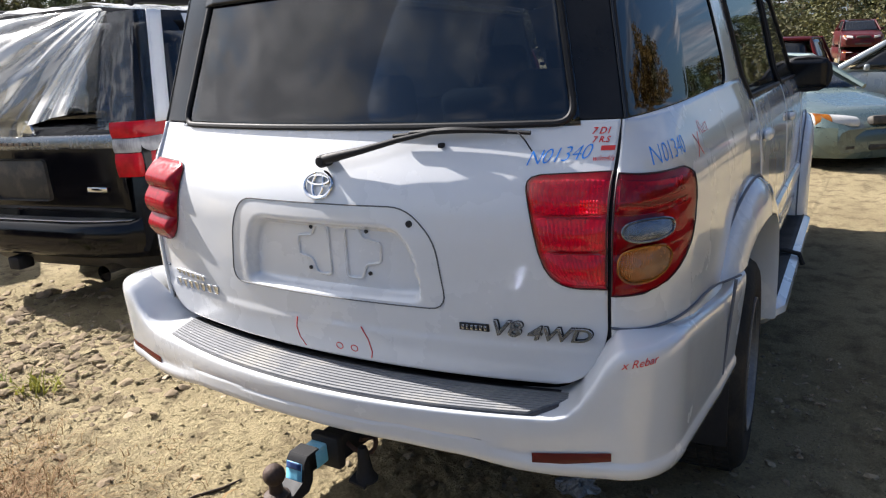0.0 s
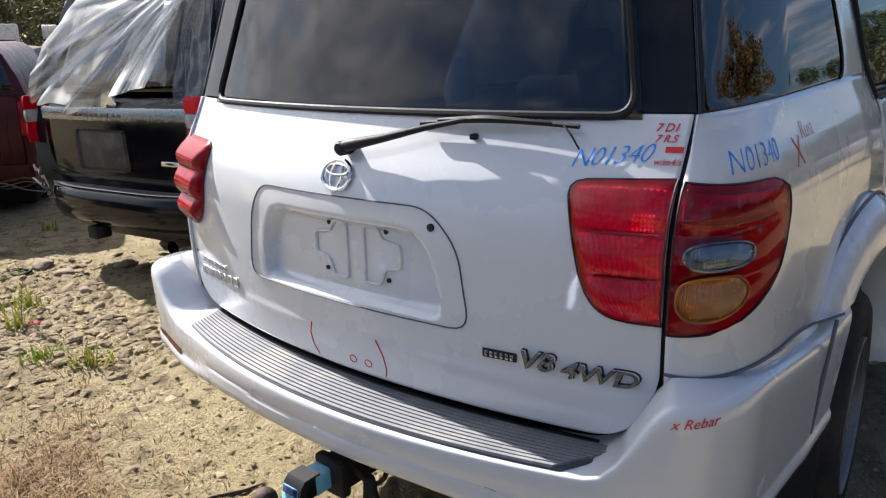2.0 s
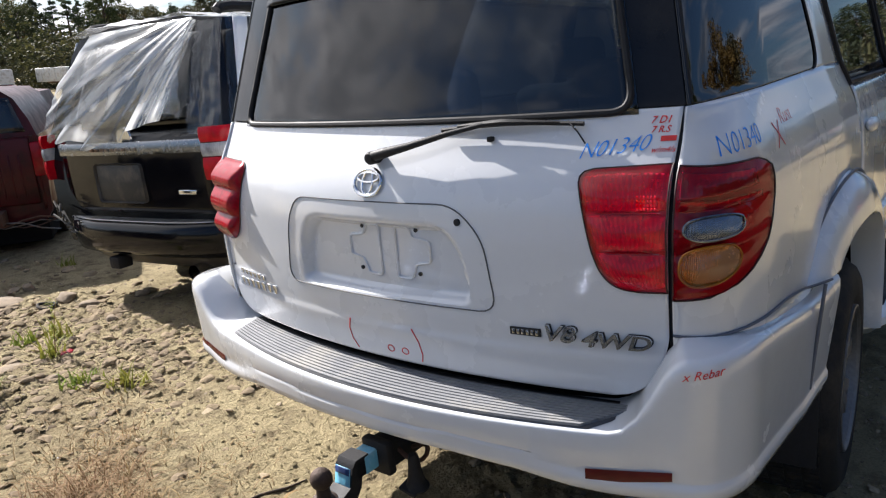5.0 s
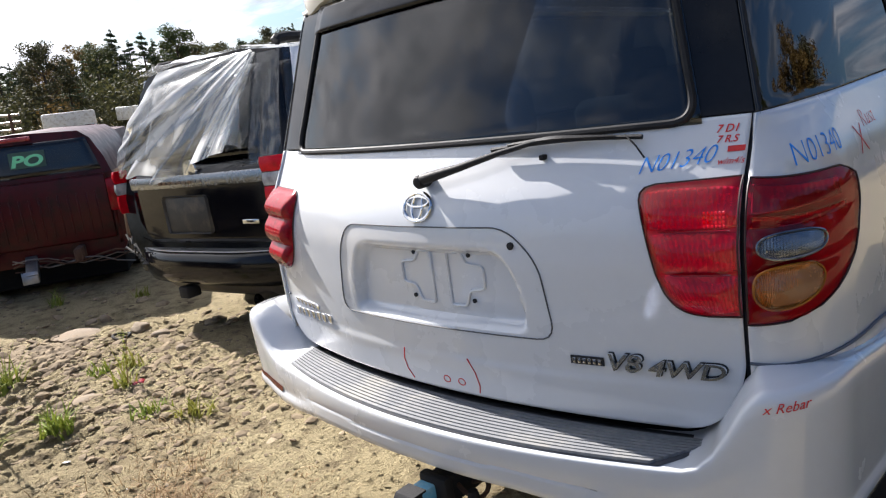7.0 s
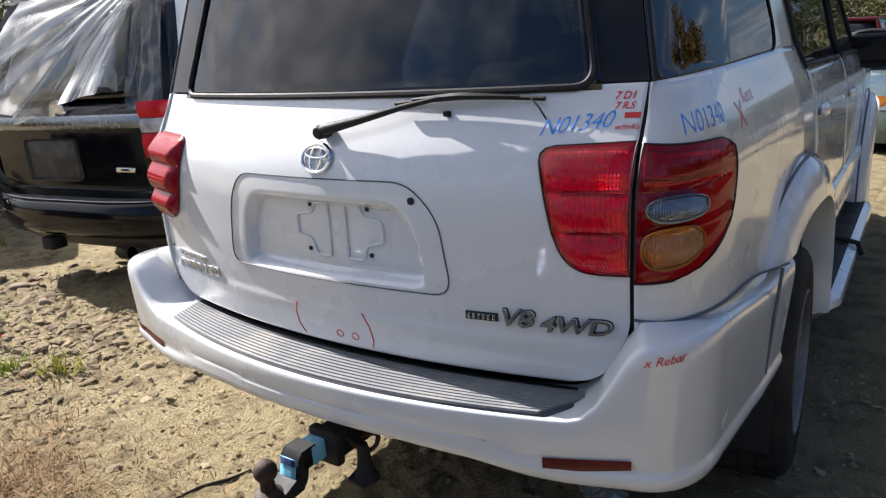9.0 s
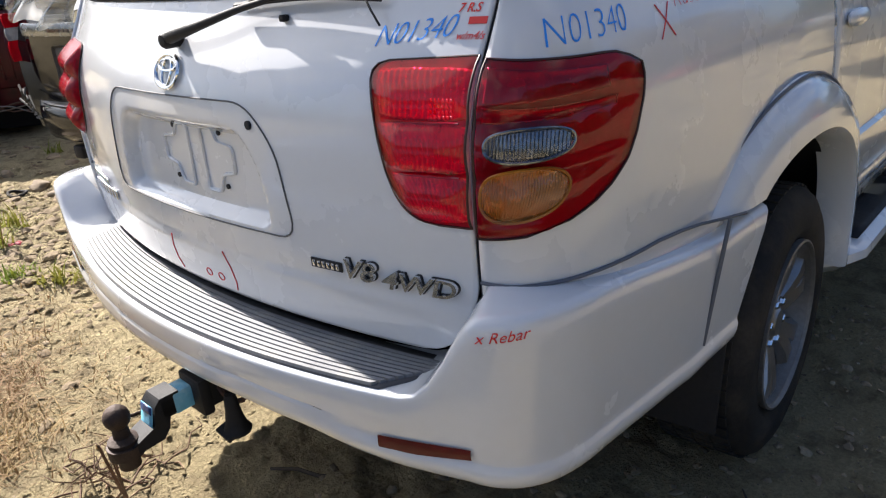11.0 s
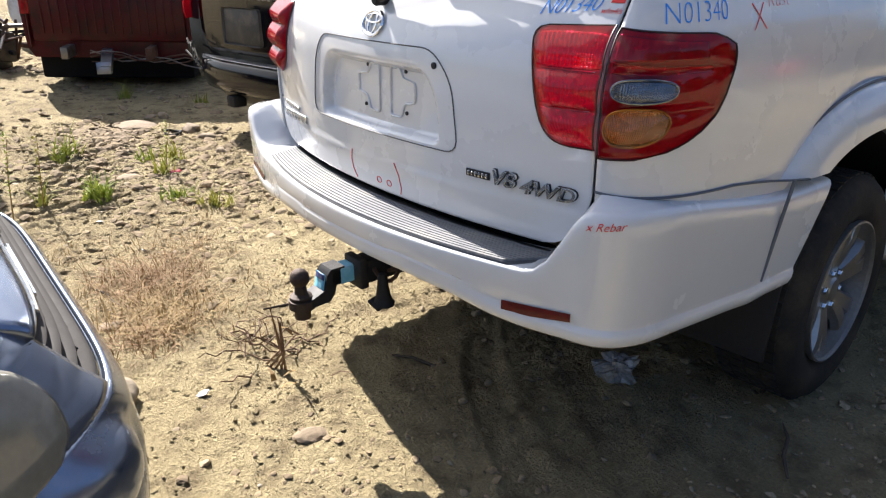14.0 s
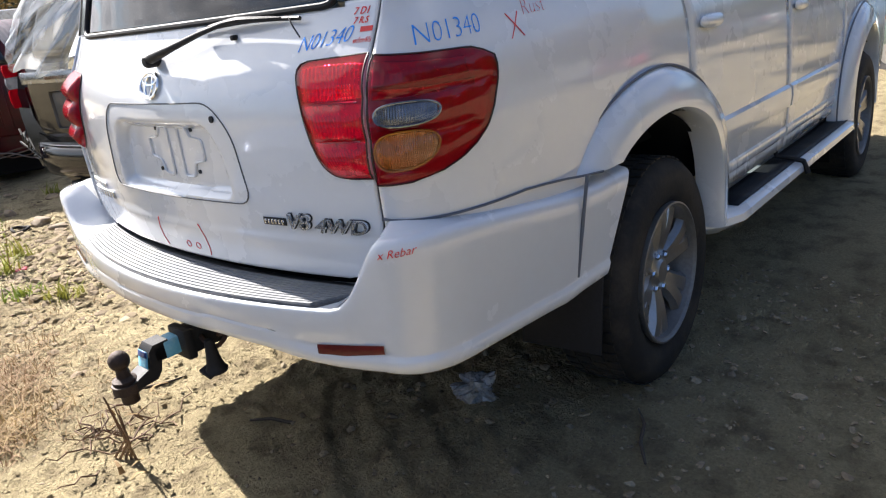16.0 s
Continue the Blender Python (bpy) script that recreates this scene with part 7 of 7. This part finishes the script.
DARKSOIL = material("dark_clod_soil", (0.23, 0.175, 0.115), 0.95, vary=0.3, scale=9, spec=0.15, bump=0.4, bump_scale=70, second=(0.32, 0.25, 0.16), stain=0.2)


def rock(rnd, size, squash=0.6, sub=2, lumps=0.42):
    bm = bmesh.new()
    bmesh.ops.create_icosphere(bm, subdivisions=sub, radius=1.0)
    o = Vector((rnd.uniform(0, 50), rnd.uniform(0, 50), 0))
    k = Vector((rnd.uniform(0.8, 1.25), rnd.uniform(0.7, 1.1), squash * rnd.uniform(0.8, 1.2)))
    for v in bm.verts:
        d = 1 + lumps * noise.noise(v.co * 1.1 + o) + lumps * 0.38 * noise.noise(v.co * 3.0 + o)
        v.co = Vector((v.co.x * k.x, v.co.y * k.y, v.co.z * k.z)) * d * size
    return bm


def rock_thing(x, y, size, seed, label):
    bm = rock(random.Random(seed), size, 0.66, 4, 0.20)
    ob = part("rock", bm, STONE)
    ob.matrix_basis = pose(x, y, lie(x, y) + size * 0.28, 0, 0, seed * 40)
    return tagged(ob, label, "rock")


rock_thing(-0.46, -0.78, 0.098, 3, "rounded grey-tan rock lying on sand")
rock_thing(-0.10, -0.81, 0.052, 4, "small tan rock lying on sand")

rnd = random.Random(8)
base = []
for k in range(8):
    bm = rock(rnd, 1.0, 0.34, 2 if k % 2 else 1)
    base.append(([v.co.copy() for v in bm.verts], [[v.index for v in f.verts] for f in bm.faces]))
    bm.free()


def scatter(name, label, count, place, sizes, mat=SOIL, category="gravel"):
    vs, fs = [], []
    for _ in range(count):
        x, y = place(rnd)
        s = sizes(rnd)
        bv, bf = rnd.choice(base)
        m = pose(x, y, lie(x, y) - s * 0.02, rnd.uniform(-25, 25), rnd.uniform(-25, 25), rnd.uniform(0, 360))
        k = len(vs)
        vs += [m @ (v * s) for v in bv]
        fs += [[i + k for i in f] for f in bf]
    me = bpy.data.meshes.new(name)
    me.from_pydata(vs, [], fs)
    me.materials.append(mat)
    return tagged(new(name, me), label, category, kind="stuff")


scatter("pebbles", "small pebbles and soil crumbs on sand", 7000, lambda r: (r.uniform(-4.6, 2.2), r.uniform(-1.8, 3.0)), lambda r: 0.0025 + 0.008 * r.random() ** 3)
scatter("crumbs", "coarse soil crumbs on sand", 4500, lambda r: (r.gauss(-0.5, 1.0), r.gauss(0.0, 0.7)), lambda r: 0.004 + 0.010 * r.random() ** 3)
# crumbs coloured darker in the car's shade, standing in for relief shadows there
scatter("shaded_crumbs", "soil crumbs toned dark to show relief in the shade", 3000, lambda r: (r.uniform(0.0, 2.4), r.uniform(-0.9, 2.2)), lambda r: 0.004 + 0.016 * r.random() ** 4, DARKSOIL)
scatter("stones", "scattered stones and dried clods", 380, lambda r: (r.uniform(-4.6, 2.0), r.uniform(-1.7, 2.4)), lambda r: 0.008 + 0.024 * r.random() ** 4, PEBBLE)
scatter("clods", "broken soil clods along wheel tracks", 2600, lambda r: (r.gauss(-3.2, 0.8), r.gauss(0.35, 0.5)), lambda r: 0.006 + 0.045 * r.random() ** 5, DARKSOIL)
scatter("far_clods", "broken soil clods along wheel tracks", 1000, lambda r: (r.uniform(-9.5, -3.5), r.uniform(-2.5, 1.6)), lambda r: 0.012 + 0.06 * r.random() ** 4, DARKSOIL)


scatter("rubble", "heap of dark broken soil clods", 520, lambda r: (r.gauss(-4.55, 0.26), r.gauss(0.26, 0.15)), lambda r: 0.015 + 0.055 * r.random() ** 2.0, DARKSOIL)
scatter("flakes", "dried soil flakes and chips on yard", 2200, lambda r: (r.uniform(-5.4, -1.6), r.uniform(-0.7, 1.2)), lambda r: 0.010 + 0.030 * r.random() ** 3, SOIL)
SLAB = material("weathered_field_stone", (0.25, 0.19, 0.125), 0.92, vary=0.25, scale=12, bump=0.5, bump_scale=50)
for x, y, size, flat, seed in ((-4.83, 0.63, .14, .18, 5), (-5.09, 0.83, .055, .7, 6), (-5.03, 0.93, .060, .7, 7), (-4.45, 0.97, .085, .6, 8), (-4.05, 0.96, .075, .55, 9), (-3.46, 0.83, .050, .6, 10), (-2.74, 0.14, .035, .6, 11), (-3.20, 0.09, .08, .22, 12), (-3.9, 1.30, .06, .5, 13), (-1.05, -0.62, .040, .5, 14), (0.10, -0.35, .045, .25, 15)):
    ob = part("stone", rock(random.Random(seed), size, flat, 3, 0.38), SLAB)
    ob.matrix_basis = pose(x, y, lie(x, y) + size * flat * 0.30, 0, 0, seed * 53)
    tagged(ob, "flat weathered stone half sunk in soil" if flat < 0.3 else "brown field stone lying on soil", "stone", "scattered stones")


def blade(vs, fs, p, d, length, width, bend, rnd):
    """One thin stalk or leaf of three quads."""
    side = Vector((-d.y, d.x, 0)).normalized() * width
    k = len(vs)
    q, step = Vector(p), (d + Vector((0, 0, rnd.uniform(0.5, 1.8)))).normalized()
    for i in range(4):
        w = side * (1 - i / 3.3)
        vs += [q - w, q + w]
        q = q + step * length / 3
        step = (step + Vector((d.x * bend, d.y * bend, -bend * 0.7))).normalized()
    for i in range(3):
        fs.append((k + 2 * i, k + 2 * i + 1, k + 2 * i + 3, k + 2 * i + 2))


def tuft(name, label, x, y, n, spread, length, width, mat, seed, bend=0.5, lean=1.0):
    r = random.Random(seed)
    vs, fs = [], []
    for _ in range(n):
        a = r.uniform(0, 6.28)
        rad = spread * r.random() ** 0.7
        px, py = x + rad * math.cos(a), y + rad * math.sin(a)
        b = r.uniform(0, 6.28)
        blade(vs, fs, (px, py, lie(px, py) - 0.004), Vector((math.cos(b), math.sin(b), 0)) * r.uniform(0.3, 1.6) * lean, length * r.uniform(0.4, 1.2), width * r.uniform(0.6, 1.3), bend * r.uniform(0.3, 1.5), r)
    me = bpy.data.meshes.new(name)
    me.from_pydata(vs, [], fs)
    me.materials.append(mat)
    return tagged(new(name, me), label, "weed", kind="stuff")


for i, (x, y, n, sp, ln) in enumerate(((-1.02, -0.42, 300, .20, .16), (-1.38, -0.36, 280, .20, .19), (-0.86, -0.56, 160, .16, .12), (-1.62, -0.18, 170, .24, .14), (-1.25, -0.72, 140, .2, .12), (-1.95, -0.55, 50, .18, .12), (-1.1, 0.05, 60, .2, .08), (-0.7, -0.15, 50, .2, .07), (-2.1, 0.1, 60, .25, .12), (-1.6, -1.0, 60, .25, .1))):
    tuft("dry_weed", "dry straw-coloured weed tuft on sand", x, y, int(n * 1.9), sp * 1.3, ln * 1.05, 0.0024, DRY, 40 + i, 0.75, 1.4)
for i, (x, y, n, sp, ln) in enumerate(((-2.80, -0.22, 170, .15, .19), (-2.85, -0.50, 40, .06, .16), (-2.55, 0.19, 130, .20, .10), (-4.00, -0.12, 150, .16, .24), (-6.20, 0.92, 80, .12, .22), (-2.26, 0.31, 110, .18, .13), (-3.15, 0.30, 70, .12, .20), (-5.6, 1.5, 50, .15, .15), (-3.58, 0.30, 70, .13, .12), (-3.45, 0.48, 80, .14, .22))):
    tuft("green_weed", "low green weed with narrow leaves", x, y, int(n * 0.42), sp * 0.60, ln * 1.0, 0.0080, WEED, 60 + i, 0.45, 0.5)
for i, (x, y, h) in enumerate(((-2.82, -0.50, .42), (-3.10, 0.30, .36), (-2.70, -0.68, .50))):
    st = thing("tall_weed", "tall thin weed stem with sparse leaves", "weed", (x, y, lie(x, y)), 50 * i, "green weeds")
    part("stem", tube(bmesh.new(), [(0, 0, -0.01), (0.02, 0.01, h * 0.5), (0.06, 0.02, h)], 0.003, 5, taper=[.004, .003, .0012]), DRY, st)
    r = random.Random(90 + i)
    vs, fs = [], []
    for k in range(26):
        t = r.uniform(0.3, 1.0)
        a = r.uniform(0, 6.28)
        blade(vs, fs, (0.04 * t, 0.01 * t, h * t), Vector((math.cos(a), math.sin(a), 0)), 0.05, 0.005, 0.7, r)
    leaf_part("leaf_cluster", vs, fs, WEED, st)

VINE = material("dead_vine", (0.17, 0.10, 0.06), 0.85, vary=0.3, second=(0.26, 0.17, 0.10), stain=0.1)
# heap of dead vines under the tow ball
vine = thing("vine_heap", "tangle of dead brown vines and leaves on sand", "dead vines", (-0.46, -0.18, lie(-0.46, -0.18)))
r = random.Random(17)
for k in range(22):
    p = Vector((r.gauss(0.05, 0.10), r.gauss(-0.02, 0.07), 0.012))
    a = r.uniform(0, 6.28)
    pts = [p]
    for i in range(5):
        a += r.uniform(-1.7, 1.7)
        p = p + Vector((math.cos(a) * 0.042, math.sin(a) * 0.042, r.uniform(-0.012, 0.030)))
        p.z = max(0.008, p.z)
        pts.append(p.copy())
    part("vine_stem", tube(bmesh.new(), pts, 0.003, 5, taper=[.003, .0035, .003, .0025, .002, .001]), VINE, vine)
for k in range(5):
    x0 = 0.02 * k
    part("vine_stem", tube(bmesh.new(), [(0.16 - x0, -0.05 - 0.01 * k, 0.005), (0.18 + 0.02 * math.sin(k), -0.07, 0.10), (0.17 - 0.02 * math.cos(k * 2), -0.06 - 0.01 * k, 0.20 + 0.02 * k)], 0.005, 5, taper=[.005, .004, .002]), VINE, vine)
vs, fs = [], []
for k in range(5):
    a = r.uniform(0, 6.28)
    blade(vs, fs, (r.gauss(0.08, 0.15), r.gauss(0, 0.10), r.uniform(0.01, 0.07)), Vector((math.cos(a), math.sin(a), 0)), 0.075, 0.010, 0.8, r)
leaf_part("vine_leaf", vs, fs, DRY, vine)

# litter
FOIL = material("crumpled_foil_bag", (0.40, 0.40, 0.40), 0.35, metal=0.3, vary=0.6, scale=20)
bm = bmesh.new()
bmesh.ops.create_icosphere(bm, subdivisions=4, radius=0.075)
for v in bm.verts:
    n = v.co.normalized()
    v.co = v.co * (0.85 + 0.9 * noise.noise(n * 1.6) + 0.5 * abs(noise.noise(n * 3.6)) - 0.45 * abs(noise.noise(n * 7.0 + Vector((4, 4, 4)))))
    v.co.z *= 0.7
    v.co.y *= 0.65
bag = part("crumpled_bag", bm, FOIL, None, angle=15)
bag.matrix_basis = pose(0.46, 0.63, lie(0.46, 0.63) + 0.045, 20, 0, 40)
tagged(bag, "crumpled grey plastic bag on shaded soil", "litter")
for x, y, s, mat, lab, seed in ((-3.08, 0.365, .045, REDPAINT, "crushed red can on dry soil", 1), (-1.82, -0.24, .015, WHITEDULL, "scrap of white paper on sand", 2), (-2.38, -0.31, .018, WHITEDULL, "scrap of white paper on sand", 3), (-0.32, -0.52, .02, TAPE, "pale scrap of plastic on sand", 4)):
    bm = rock(random.Random(seed + 3), s, 0.45 if mat is REDPAINT else 0.2, 2, 0.6)
    ob = part("litter", bm, mat, None, angle=20)
    ob.matrix_basis = pose(x, y, lie(x, y) + s * 0.22, 10, 8, seed * 70)
    tagged(ob, lab, "litter")
hose = part("rubber_ring", tube(bmesh.new(), [(0.075 * math.cos(a) * (1 + 0.1 * math.sin(3 * a)), 0.06 * math.sin(a), 0.012 + 0.008 * math.sin(2 * a)) for a in span(0, 12.2, 46)], 0.011, 8), RUBBER)
hose.matrix_basis = pose(-4.34, 0.78, lie(-4.34, 0.78) + 0.006)
tagged(hose, "coil of black rubber hose on soil", "hose")
for x, y, a, ln in ((-0.04, 0.16, 30, .11), (-0.75, 0.05, 70, .14), (-1.3, -0.55, 10, .12), (1.0, 0.75, 120, .14)):
    st = part("stick", tube(bmesh.new(), [(-ln, 0, 0.006), (-ln * .3, 0.01, 0.009), (ln * .4, -0.006, 0.008), (ln, 0.008, 0.006)], 0.006, 6, taper=[.004, .006, .006, .002]), BARK)
    st.matrix_basis = pose(x, y, lie(x, y), 0, 0, a)
    tagged(st, "dry brown stick lying on soil", "stick")
